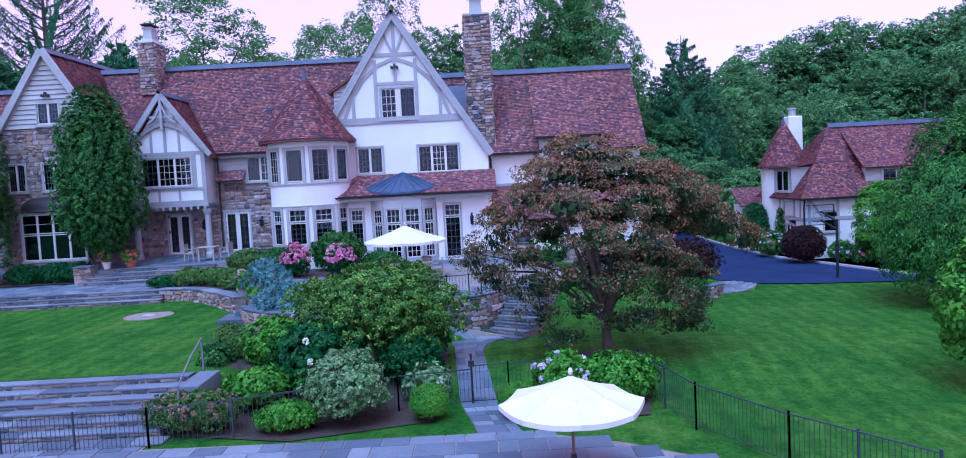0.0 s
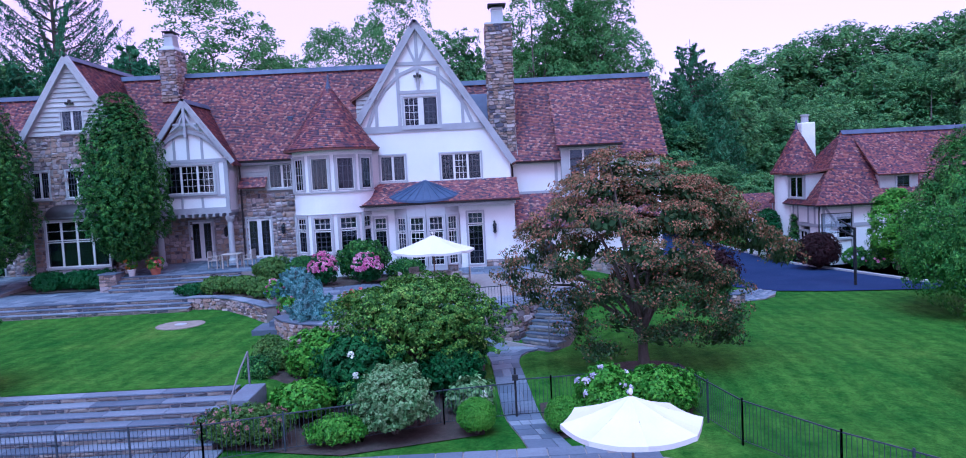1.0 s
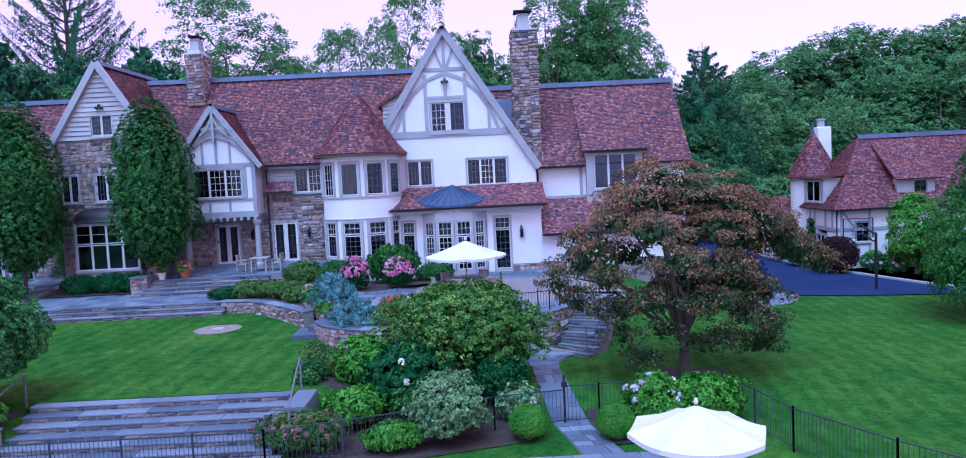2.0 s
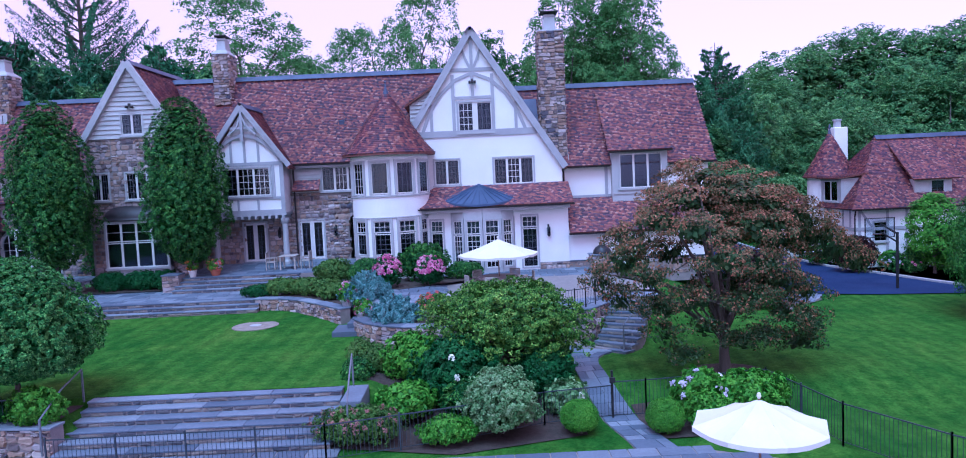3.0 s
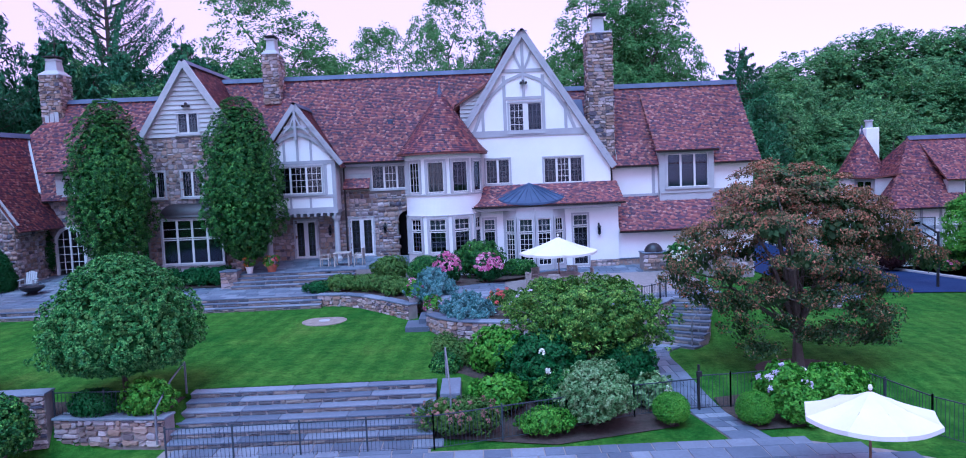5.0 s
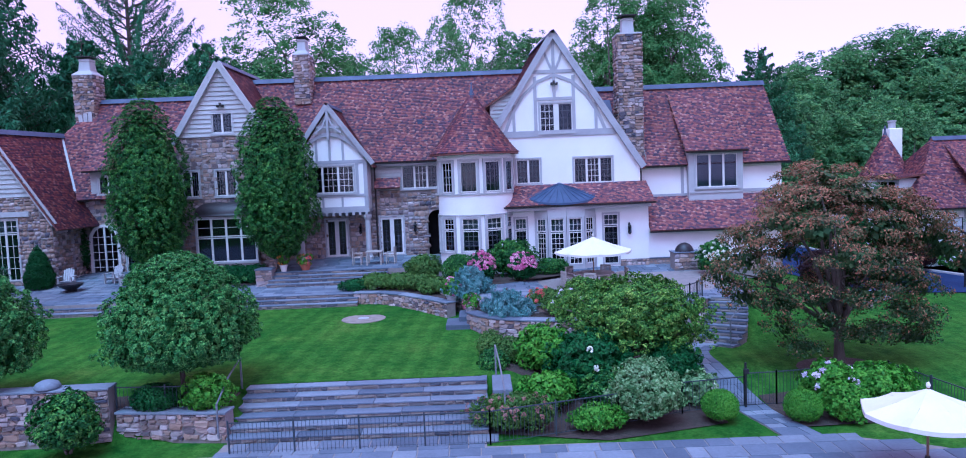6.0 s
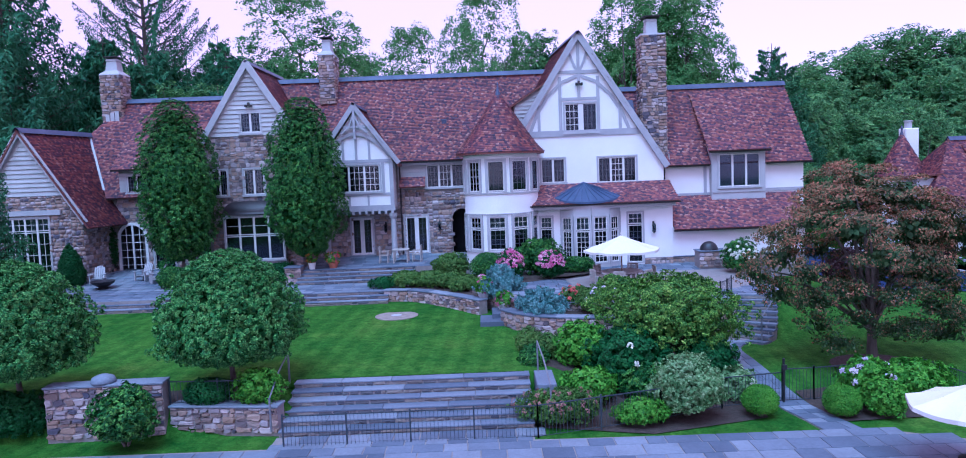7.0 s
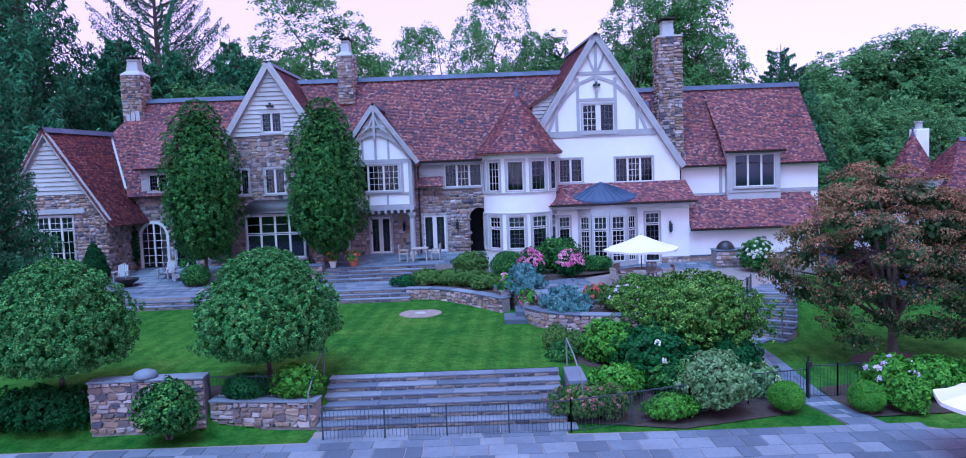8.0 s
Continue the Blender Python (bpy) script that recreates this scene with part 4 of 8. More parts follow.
for s in (-1, 1):
    bm = bmesh.new()
    curve = [(-10.9 + s * 0.6 * math.cos(a), 3.75 + 0.6 * math.sin(a)) for a in np.linspace(0, math.pi / 2, 9)]
    for (xa, za), (xb, zb) in zip(curve, curve[1:]):
        v = [bm.verts.new((x, y, z)) for y in (41.06, 41.5) for x, z in ((xa, za), (xb, zb), (xb, 4.36), (xa, 4.36))]
        for q in ((0, 1, 2, 3), (7, 6, 5, 4), (0, 4, 5, 1)):
            bm.faces.new([v[i] for i in q])
    bmesh.ops.recalc_face_normals(bm, faces=bm.faces)
    part("arch_spandrel", bm, STONE, house)
# dark sheet that paints the shade inside the arched passage
boxed("passage_back", (-11.6, 42.6, 1.4, -10.2, 42.7, 4.5), INTERIOR_SHADE, house)
roof_plane(house, [(-14.5, 40.5, 5.75), (-13.0, 40.5, 5.75), (-13.0, 41.05, 6.3), (-14.5, 41.05, 6.3)], rng, "pent_roof")
# main roof, back and front slopes
roof_plane(house, [(-20.5, 40.75, 7.25), (-4.0, 40.75, 7.25), (-4.0, 44.6, 12.6), (-25.0, 44.6, 12.6), (-25.0, 42.0, 8.99), (-20.5, 42.0, 8.99)], rng)
roof_plane(house, [(-4.0, 48.4, 7.25), (-25.0, 48.4, 7.25), (-25.0, 44.6, 12.6), (-4.0, 44.6, 12.6)], rng)
ridge_cap(house, (-22.6, 44.6, 12.68), (-5.0, 44.6, 12.68))
gutter(house, (-14.5, 40.72, 7.22), (-10.3, 40.72, 7.22))
boxed("fascia", (-14.6, 40.8, 7.0, -10.3, 41.08, 7.19), TIMBER, house)
downspout(house, [(-14.48, 40.75, 7.15), (-14.48, 40.98, 6.9), (-14.48, 40.98, 1.7)])
part("roof_vent", box(bmesh.new(), -11.95, 42.3, 9.45, -11.65, 42.65, 9.72, 0.02), LEAD, house)
chimney(house, -19.42, -18.5, 43.3, 44.9, 11.0, 14.0, 1.0, rng, "fieldstone chimney with pale cap")

# half-timbered gable on its jetty
HX = -16.79
ht_w = (-18.15, 5.58, -15.5, 7.1)
ht = wall("half_timbered_wall", [(-18.85, 4.6), (-14.72, 4.6), (-14.72, 7.35), (HX, 10.25), (-18.85, 7.35)], [ht_w], front(39.8), 0.3, STUCCO, house, "white plaster gable with grey timbers")
window(house, ht_w[0], ht_w[2], ht_w[1], ht_w[3], 39.8, 3, 3, 4, clear=(1, 2))
for p, q, w in [((-18.85, 4.68), (-14.72, 4.68), 0.2), ((-18.85, 5.42), (-14.72, 5.42), 0.14), ((-18.85, 7.32), (-14.72, 7.32), 0.2), ((-14.83, 4.6), (-14.83, 7.3), 0.22), ((-18.74, 4.6), (-18.74, 7.3), 0.22), ((-15.3, 5.4), (-15.3, 7.3), 0.16), ((-18.35, 5.4), (-18.35, 7.3), 0.16), ((-17.3, 4.7), (-17.3, 5.4), 0.12), ((-16.2, 4.7), (-16.2, 5.4), 0.12), ((HX, 7.3), (HX, 9.1), 0.13), ((HX - 0.75, 7.3), (HX - 0.75, 8.6), 0.13), ((HX + 0.75, 7.3), (HX + 0.75, 8.6), 0.13)]:
    beam(house, p, q, w, 39.8, 0.04)
arc_beam(house, [(HX + 1.95 * s, 7.55 + 1.35 * (1 - s * s)) for s in np.linspace(-1, 1, 15)], 0.2, 39.75, 0.08)
for s in (-1, 1):
    beam(house, (HX, 10.5), (HX + s * 2.45, 7.15), 0.26, 39.6, 0.12, "bargeboard", TIMBER)
    arc_beam(house, [(HX + s * 0.05, 9.9), (HX + s * 0.3, 9.3), (HX + s * 0.75, 8.95)], 0.1, 39.6, 0.08)
beam(house, (HX - 0.65, 9.3), (HX + 0.65, 9.3), 0.12, 39.62, 0.08)
beam(house, (HX, 8.6), (HX, 10.3), 0.14, 39.6, 0.12, "king_post")
for s in (-1, 1):
    e = HX + s * 2.5
    pts = [(e, 39.5, 7.0), (e, 40.9, 7.0), (HX, 43.4, 10.55), (HX, 39.5, 10.55)]
    roof_plane(house, pts if s > 0 else [pts[1], pts[0], pts[3], pts[2]], rng)
ridge_cap(house, (HX, 39.45, 10.58), (HX, 43.1, 10.58), 0.07)
for x in (-14.72, -18.85):
    boxed("jetty_side", (x - 0.15, 40.1, 4.6, x + 0.15, 41.1, 7.3) if x < -15 else (x - 0.3, 40.1, 4.6, x - 0.002, 41.1, 7.3), STUCCO, house)
boxed("jetty_floor", (-18.9, 39.72, 4.45, -14.68, 41.1, 4.6), TIMBER, house)
for k in range(11):
    x = -18.6 + 0.375 * k
    boxed("joist_end", (x - 0.07, 39.62, 4.28, x + 0.07, 41.05, 4.45), TIMBER, house)
bm = lathe(bmesh.new(), [(0.24, 1.55), (0.24, 1.85), (0.17, 1.95), (0.15, 3.95), (0.2, 4.05), (0.24, 4.15), (0.24, 4.28)], 16, -14.85, 39.95)
part("column", bm, TRIM, house, "pale grey turned porch column")
bm = lathe(bmesh.new(), [(0.24, 1.55), (0.24, 1.85), (0.17, 1.95), (0.15, 3.95), (0.2, 4.05), (0.24, 4.15), (0.24, 4.28)], 16, -18.7, 39.95)
part("column", bm, TRIM, house)

# -- the round turret
TX, TY, TR = -8.6, 37.55, 2.0


def ring_m(deg, r=TR, cx=TX, cy=TY):
    a = radians(deg)
    return Matrix.Translation((cx + r * math.sin(a), cy - r * math.cos(a), 0)) @ Matrix.Rotation(a, 4, "Z")


TURRET = [(d, 0.38 if d == -46 else 0.43) for d in (-82, -46, -9, 28, 65)]
BANDS = [(2.36, 4.08, 0.62), (5.42, 7.0, 0.0)]
cuts = sorted({*range(-180, 181, 6), *[d + s * math.degrees(math.asin(w / TR)) for d, w in TURRET for s in (-1, 1)]})
levels = [0.8, 2.36, 4.08, 5.42, 7.0, 7.5]
bm = bmesh.new()
for a0, a1 in zip(cuts, cuts[1:]):
    for z0, z1 in zip(levels, levels[1:]):
        am = (a0 + a1) / 2
        if any(abs(am - d) < math.degrees(math.asin(w / TR)) for d, w in TURRET) and (z0, z1) in [(b[0], b[1]) for b in BANDS]:
            continue
        for r, turn in ((TR, 1), (TR - 0.25, -1)):
            q = [(TX + r * math.sin(radians(a)), TY - r * math.cos(radians(a)), z) for a, z in ((a0, z0), (a1, z0), (a1, z1), (a0, z1))]
            bm.faces.new([bm.verts.new(v) for v in q[::turn]])
bmesh.ops.remove_doubles(bm, verts=bm.verts, dist=0.001)
part("turret_wall", bm, STUCCO, house, "curved white stucco turret wall")
for lo, hi in ((2.2, 2.3), (4.2, 4.28), (5.26, 5.36)):
    bm = lathe(bmesh.new(), [(TR - 0.05, lo), (TR + 0.06, lo + 0.02), (TR + 0.06, hi - 0.02), (TR - 0.05, hi)], 48, TX, TY)
    part("string_course", bm, TRIM, house)
for z0, z1, tr in BANDS:
    for d, w in TURRET:
        window(house, -w, w, z0, z1, 0, 1, 3, 4, m=ring_m(d, math.sqrt(TR * TR - w * w) + 0.02), transom=tr, casing=0.12, sill=False, clear=(0,) if d == -46 and not tr else ())
cone_roof(house, TX, TY, 2.28, 7.45, 10.75, rng)
part("finial", lathe(bmesh.new(), [(0.2, 10.45), (0.05, 10.9), (0.03, 11.1), (0.06, 11.16), (0.01, 11.25)], 12, TX, TY), LEAD, house)

# -- the great stucco gable
GX = -4.1
gw, w1, w2 = (-4.9, 8.45, -3.14, 10.03), (-6.3, 5.7, -5.0, 7.03), (-3.13, 5.62, -1.03, 7.0)
great = wall("great_gable_wall", [(-7.4, 1.0), (0.5, 1.0), (0.5, 6.5), (GX, 13.55), (-7.4, 8.5)], [gw, w1, w2], front(38.5), 0.4, STUCCO, house, "white stucco gable wall with grey half-timbering")
window(house, gw[0], gw[2], gw[1], gw[3], 38.5, 2, 3, 4, casing=0.1, clear=(0,), post=0.2)
window(house, w1[0], w1[2], w1[1], w1[3], 38.5, 2, 3, 4)
window(house, w2[0], w2[2], w2[1], w2[3], 38.5, 3, 3, 4, clear=(1,))
SL = 1.552
for p, q, w in [((-7.3, 8.4), (-0.75, 8.4), 0.34), ((-5.15, 8.4), (-5.15, 11.5), 0.17), ((-3.05, 8.4), (-3.05, 11.5), 0.17), ((-6.35, 8.4), (-6.35, 10.0), 0.16), ((-1.85, 8.4), (-1.85, 10.0), 0.16), ((GX, 10.3), (GX, 13.4), 0.16), ((-5.2, 10.28), (-3.0, 10.28), 0.16), ((-5.35, 11.75), (-2.85, 11.75), 0.18)]:
    beam(house, p, q, w, 38.5, 0.045)
for s in (-1, 1):
    arc_beam(house, [(GX + s * 0.05, 11.55), (GX + s * 0.95, 11.2), (GX + s * 1.75, 10.45), (GX + s * 2.35, 9.5), (GX + s * 2.75, 8.5)], 0.17, 38.5)
    arc_beam(house, [(GX + s * 0.08, 11.8), (GX + s * 0.3, 12.3), (GX + s * 0.5, 12.85)], 0.13, 38.5)
beam(house, (GX, 13.8), (0.68, 13.8 - SL * 4.78), 0.34, 38.45, 0.19, "bargeboard", TIMBER)
beam(house, (GX, 13.8), (-7.42, 13.8 - SL * 3.32), 0.34, 38.45, 0.19, "bargeboard", TIMBER)
roof_plane(house, [(0.75, 38.28, 6.3), (0.05, 46.0, 6.3), (GX - 0.7, 46.0, 13.83), (GX, 38.28, 13.83)], rng)
roof_plane(house, [(-8.3, 46.0, 8.4), (-7.6, 38.28, 8.4), (GX, 38.28, 13.83), (GX - 0.7, 46.0, 13.83)], rng)
ridge_cap(house, (GX, 38.15, 13.86), (GX - 0.7, 46.0, 13.86), 0.08)
# the small side dormer on its left slope
side = wall("dormer_wall", [(-7.6, 8.6), (-5.9, 8.6), (-5.9, 11.3), (-7.6, 10.25)], [], front(39.9), 2.6, STUCCO, house)
boards(side, [(-7.6, 8.6), (-5.9, 8.6), (-5.9, 11.2), (-7.6, 10.2)], [], 39.9, 0.22)
roof_plane(house, [(-8.0, 43.5, 10.1), (-7.9, 39.7, 10.1), (-5.85, 39.7, 11.4), (-5.95, 43.5, 11.4)], rng)
# lamp over the gable window
bm = bmesh.new()
for s in (-1, 1):
    box(bm, GX + s * 0.14 - 0.06, 38.2, 11.0, GX + s * 0.14 + 0.06, 38.45, 11.14, 0.02)
box(bm, GX - 0.05, 38.35, 11.05, GX + 0.05, 38.5, 11.25)
part("flood_lamp", bm, GUTTER, house)
bm = bmesh.new()
for s in (-1, 1):
    box(bm, -22.57 + s * 0.14 - 0.06, 38.95, 10.6, -22.57 + s * 0.14 + 0.06, 39.15, 10.72, 0.02)
box(bm, -22.62, 39.0, 10.65, -22.52, 39.18, 10.85)
part("flood_lamp", bm, GUTTER, house)
chimney(house, -0.45, 0.9, 39.15, 40.5, 4.0, 13.72, 0.95, rng, "tall fieldstone chimney with pale cap", 2)
raw("cricket", [(x, 38.65 + (z - 6.4) * 0.8404 - 0.1, z + 0.1) for x, z in ((-2.4, 8.5), (-0.46, 8.5), (-0.46, 10.3), (-2.4, 10.3))], [(0, 1, 2, 3)], LEAD, house, "blue-grey lead sheet beside the chimney")
for k in range(6):
    boxed("flashing", (0.92, 38.9 + 0.22 * k, 6.75 + 0.26 * k, 0.95, 39.12 + 0.22 * k, 7.05 + 0.26 * k), TRIM, house)
downspout(house, [(0.52, 38.6, 6.35), (0.62, 38.85, 6.1), (0.62, 38.85, 1.2)])

# -- the garden room with its bowed bay
sr_holes = [(-6.55, 1.85, -5.95, 3.9), (-1.85, 1.28, -1.08, 3.95), (-5.5, 1.3, -2.25, 4.0)]
room = wall("garden_room_wall", [(-7.3, 0.7), (0.55, 0.7), (0.55, 4.5), (-7.3, 4.5)], sr_holes, front(36.9), 0.35, STUCCO, house)
boxed("plinth", (-1.0, 36.885, 0.7, 0.546, 36.9, 1.5), MORTAR, house)
stones_joined("stonework", rubble([(-1.0, 0.8), (0.56, 0.8), (0.56, 1.5), (-1.0, 1.5)], [], front(36.9), rng), STONE, room)
wall("garden_room_side", [(36.91, 0.7), (38.5, 0.7), (38.5, 5.2), (36.91, 4.5)], [], Matrix.Translation((0.546, 0, 0)) @ Matrix.Rotation(radians(90), 4, "Z"), 0.3, STUCCO, house)
window(house, -6.55, -5.95, 1.85, 3.9, 36.9, 1, 3, 5, transom=0.62)
window(house, -1.85, -1.08, 1.28, 3.95, 36.9, 1, 3, 6, transom=0.62, sill=False)
bay = [(-5.5, 36.88), (-4.85, 36.42), (-3.9, 36.28), (-2.95, 36.42), (-2.3, 36.88)]
for (xa, ya), (xb, yb) in zip(bay, bay[1:]):
    ln, an = math.hypot(xb - xa, yb - ya), math.atan2(yb - ya, xb - xa)
    m = Matrix.Translation(((xa + xb) / 2, (ya + yb) / 2, 0)) @ Matrix.Rotation(an, 4, "Z")
    window(house, -ln / 2 + 0.13, ln / 2 - 0.13, 1.4, 3.85, 0, 1, 3, 6, m=m, transom=0.72, casing=0.12, sill=False, clear=(0,))
    for lo, hi in ((3.95, 4.5), (0.8, 1.38)):
        bm = box(bmesh.new(), -ln / 2, -0.03, lo, ln / 2, 0.25, hi)
        bm.transform(m)
        part("bay_panel", bm, TRIM, house)
EY, EZ = 36.3, 4.58
roof_plane(house, [(-7.6, EY, EZ), (0.8, EY, EZ), (0.8, 38.5, 5.62), (-6.3, 38.5, 5.62)], rng)
roof_plane(house, [(-7.6, 38.5, EZ), (-7.6, EY, EZ), (-6.3, 38.5, 5.62)], rng)
gutter(house, (-7.6, EY - 0.05, EZ - 0.03), (0.82, EY - 0.05, EZ - 0.03))
boxed("fascia", (-7.3, EY + 0.1, EZ - 0.28, 0.6, 36.9, EZ - 0.13), TRIM, house)
bm = bmesh.new()
tip = bm.verts.new((-4.0, 38.42, 5.66))
arc = [bm.verts.new((-4.0 + 1.85 * math.sin(a), 37.3 - 1.25 * math.cos(a), 4.66 + 0.35 * (1 - math.cos(a)))) for a in np.linspace(-1.45, 1.45, 13)]
low = [bm.verts.new(v.co - Vector((0, 0, 0.1))) for v in arc]
for i in range(12):
    bm.faces.new((arc[i], arc[i + 1], tip))
    bm.faces.new((low[i], low[i + 1], arc[i + 1], arc[i]))
seam = part("bay_roof", bm, COPPER, house, "half-round blue-grey standing seam roof")
for a in np.linspace(-1.45, 1.45, 13):
    V, F = [], []
    tube(V, F, [(-4.0 + 1.85 * math.sin(a), 37.3 - 1.25 * math.cos(a), 4.68 + 0.35 * (1 - math.cos(a))), (-4.0, 38.42, 5.68)], [0.022, 0.014], 5)
    raw("seam", V, F, COPPER, seam)
downspout(house, [(-7.1, 36.75, 4.5), (-7.1, 36.8, 1.2)])

# -- the right wing
dm = (3.62, 5.1, 5.88, 6.93)
right_wing = wall("right_wing_wall", [(0.5, 0.2), (8.5, 0.2), (8.5, 6.5), (0.5, 6.5)], [(3.3, 4.4, 6.1, 6.45)], front(39.0), 0.35, STUCCO, house)
wall("right_wing_end", [(39.01, 0.0), (46.3, 0.0), (46.3, 6.35), (42.6, 10.9), (39.01, 6.35)], [], Matrix.Translation((8.496, 0, 0)) @ Matrix.Rotation(radians(90), 4, "Z"), 0.35, STUCCO, house)
roof_plane(house, [(0.5, 38.65, 6.4), (8.85, 38.65, 6.4), (8.85, 42.6, 11.1), (-2.5, 42.6, 11.1), (-2.5, 40, 8.0)], rng)
roof_plane(house, [(8.85, 46.55, 6.4), (-2.5, 46.55, 6.4), (-2.5, 42.6, 11.1), (8.85, 42.6, 11.1)], rng)
ridge_cap(house, (-2.4, 42.6, 11.17), (8.9, 42.6, 11.17))
gutter(house, (0.8, 38.62, 6.38), (3.1, 38.62, 6.38))
gutter(house, (6.3, 38.62, 6.38), (8.9, 38.62, 6.38))
dorm = wall("dormer_wall", [(3.2, 4.3), (6.2, 4.3), (6.2, 7.15), (3.2, 7.15)], [dm], front(38.58), 0.3, TRIM, house)
for x in (3.2, 6.2 - 0.2):
    bm = bmesh.new()
    f = [bm.verts.new((x, y, z)) for y, z in ((38.89, 4.3), (38.89, 7.1), (41.9, 10.1), (39.1, 4.3))]
    bm.faces.new(f)
    g = [bm.verts.new((x + 0.2, v.co.y, v.co.z)) for v in f]
    bm.faces.new(g[::-1])
    for i in range(4):
        bm.faces.new((f[i], g[i], g[(i + 1) % 4], f[(i + 1) % 4]))
    part("dormer_cheek", bm, SIDING, house)
window(house, dm[0], dm[2], dm[1], dm[3], 38.58, 3, 1, 1, cover=BLIND)
beam(house, (3.25, 4.85), (6.15, 4.85), 0.12, 38.58, 0.03, "panel_rail", TRIM)
roof_plane(house, [(3.0, 38.3, 7.13), (6.4, 38.3, 7.13), (6.4, 42.1, 10.6), (3.0, 42.1, 10.6)], rng, "dormer_roof")
gutter(house, (3.0, 38.27, 7.1), (6.4, 38.27, 7.1))
beam(house, (2.95, 4.7), (2.95, 6.4), 0.16, 39.0, 0.04)
beam(house, (0.6, 4.72), (3.2, 4.72), 0.18, 39.0, 0.04)
beam(house, (6.2, 4.85), (8.5, 4.85), 0.18, 39.0, 0.04)
low_wall = wall("lean_to_wall", [(0.55, 0.2), (7.7, 0.2), (7.7, 3.1), (0.55, 3.1)], [], front(37.0), 0.3, STUCCO, house)
boxed("plinth", (0.56, 36.985, 0.2, 7.696, 37.0, 1.45), MORTAR, house)
boxed("plinth_cap", (0.56, 36.94, 1.45, 7.7, 37.0, 1.52), BLUESTONE_OB, house, "", 0.01)
stones_single(rubble([(0.56, 0.6), (7.7, 0.6), (7.7, 1.45), (0.56, 1.45)], [], front(37.0), rng), low_wall, STONE_OB)
wall("lean_to_end", [(37.01, 0.2), (39.0, 0.2), (39.0, 4.5), (37.01, 3.08)], [], Matrix.Translation((7.696, 0, 0)) @ Matrix.Rotation(radians(90), 4, "Z"), 0.3, STUCCO, house)
roof_plane(house, [(0.6, 36.65, 2.98), (8.0, 36.65, 2.98), (8.0, 38.98, 4.68), (0.6, 38.98, 4.68)], rng, "lean_to_roof")
gutter(house, (0.55, 36.62, 2.95), (8.0, 36.62, 2.95))

# -- the left wings
dw = (-30.72, 6.05, -29.62, 7.08)
d2 = (-29.45, 1.4, -28.25, 3.7)
left = wall("left_wing_wall", [(-34.5, 0.6), (-25.0, 0.6), (-25.0, 5.95), (-34.5, 5.95)], [(-31.5, 1.4, -29.9, 4.15), d2], front(41.4), 0.4, MORTAR, house)
arch_hole = [(-31.5, 1.4, -29.9, 4.15), d2]
stones_single(rubble([(-34.5, 0.9), (-25.0, 0.9), (-25.0, 5.9), (-34.5, 5.9)], arch_hole, front(41.4), rng), left, STONE_OB)
window(house, d2[0], d2[2], d2[1], d2[3], 41.4, 2, 3, 5, sill=False)
# arched french door
cxa, ra, zs = -30.7, 0.8, 3.35
bm = bmesh.new()
n_seg = 14
outer = [(cxa - ra - 0.1, 1.4)] + [(cxa - (ra + 0.1) * math.cos(a), zs + (ra + 0.1) * math.sin(a)) for a in np.linspace(0, math.pi, n_seg)] + [(cxa + ra + 0.1, 1.4)]
inner = [(cxa - ra + 0.06, 1.4)] + [(cxa - (ra - 0.06) * math.cos(a), zs + (ra - 0.06) * math.sin(a)) for a in np.linspace(0, math.pi, n_seg)] + [(cxa + ra - 0.06, 1.4)]
for (a, b), (c, d) in zip(zip(outer, inner), zip(outer[1:], inner[1:])):
    v = [bm.verts.new((p[0], y, p[1])) for y in (41.3, 41.42) for p in (a, c, d, b)]
    for q in ((0, 1, 2, 3), (7, 6, 5, 4), (0, 4, 5, 1), (2, 6, 7, 3)):
        bm.faces.new([v[i] for i in q])
box(bm, cxa - 0.05, 41.33, 1.45, cxa + 0.05, 41.41, zs + ra - 0.05)
for x in (-0.4, 0.4):
    box(bm, cxa + x - 0.014, 41.35, 1.5, cxa + x + 0.014, 41.4, zs + ra * 0.85)
for z in (1.7, 2.15, 2.6, 3.05, 3.5):
    box(bm, cxa - ra, 41.36, z - 0.014, cxa + ra, 41.39, z + 0.014)
arch_door = part("arched_door", bm, SASH, house, "white arched double glazed door")
bm = bmesh.new()
bm.faces.new([bm.verts.new((x, 41.4, z)) for x, z in inner])
part("pane", bm, GLASS, arch_door)
roof_plane(house, [(-34.6, 41.0, 5.75), (-24.9, 41.0, 5.75), (-24.9, 45.4, 11.85), (-32.4, 45.4, 11.85), (-34.6, 43.4, 9.08)], rng)
roof_plane(house, [(-24.9, 49.8, 5.75), (-34.6, 49.8, 5.75), (-32.4, 45.4, 11.85), (-24.9, 45.4, 11.85)], rng)
ridge_cap(house, (-32.4, 45.4, 11.92), (-24.0, 45.4, 11.92))
gutter(house, (-33.0, 40.97, 5.73), (-31.3, 40.97, 5.73))
dorm2 = wall("dormer_wall", [(-31.2, 5.8), (-25.4, 5.8), (-25.4, 7.4), (-31.2, 7.4)], [dw], front(41.25), 1.5, TRIM, house)
boards(dorm2, [(-31.2, 5.8), (-25.4, 5.8), (-25.4, 7.4), (-31.2, 7.4)], [dw], 41.25, 0.2)
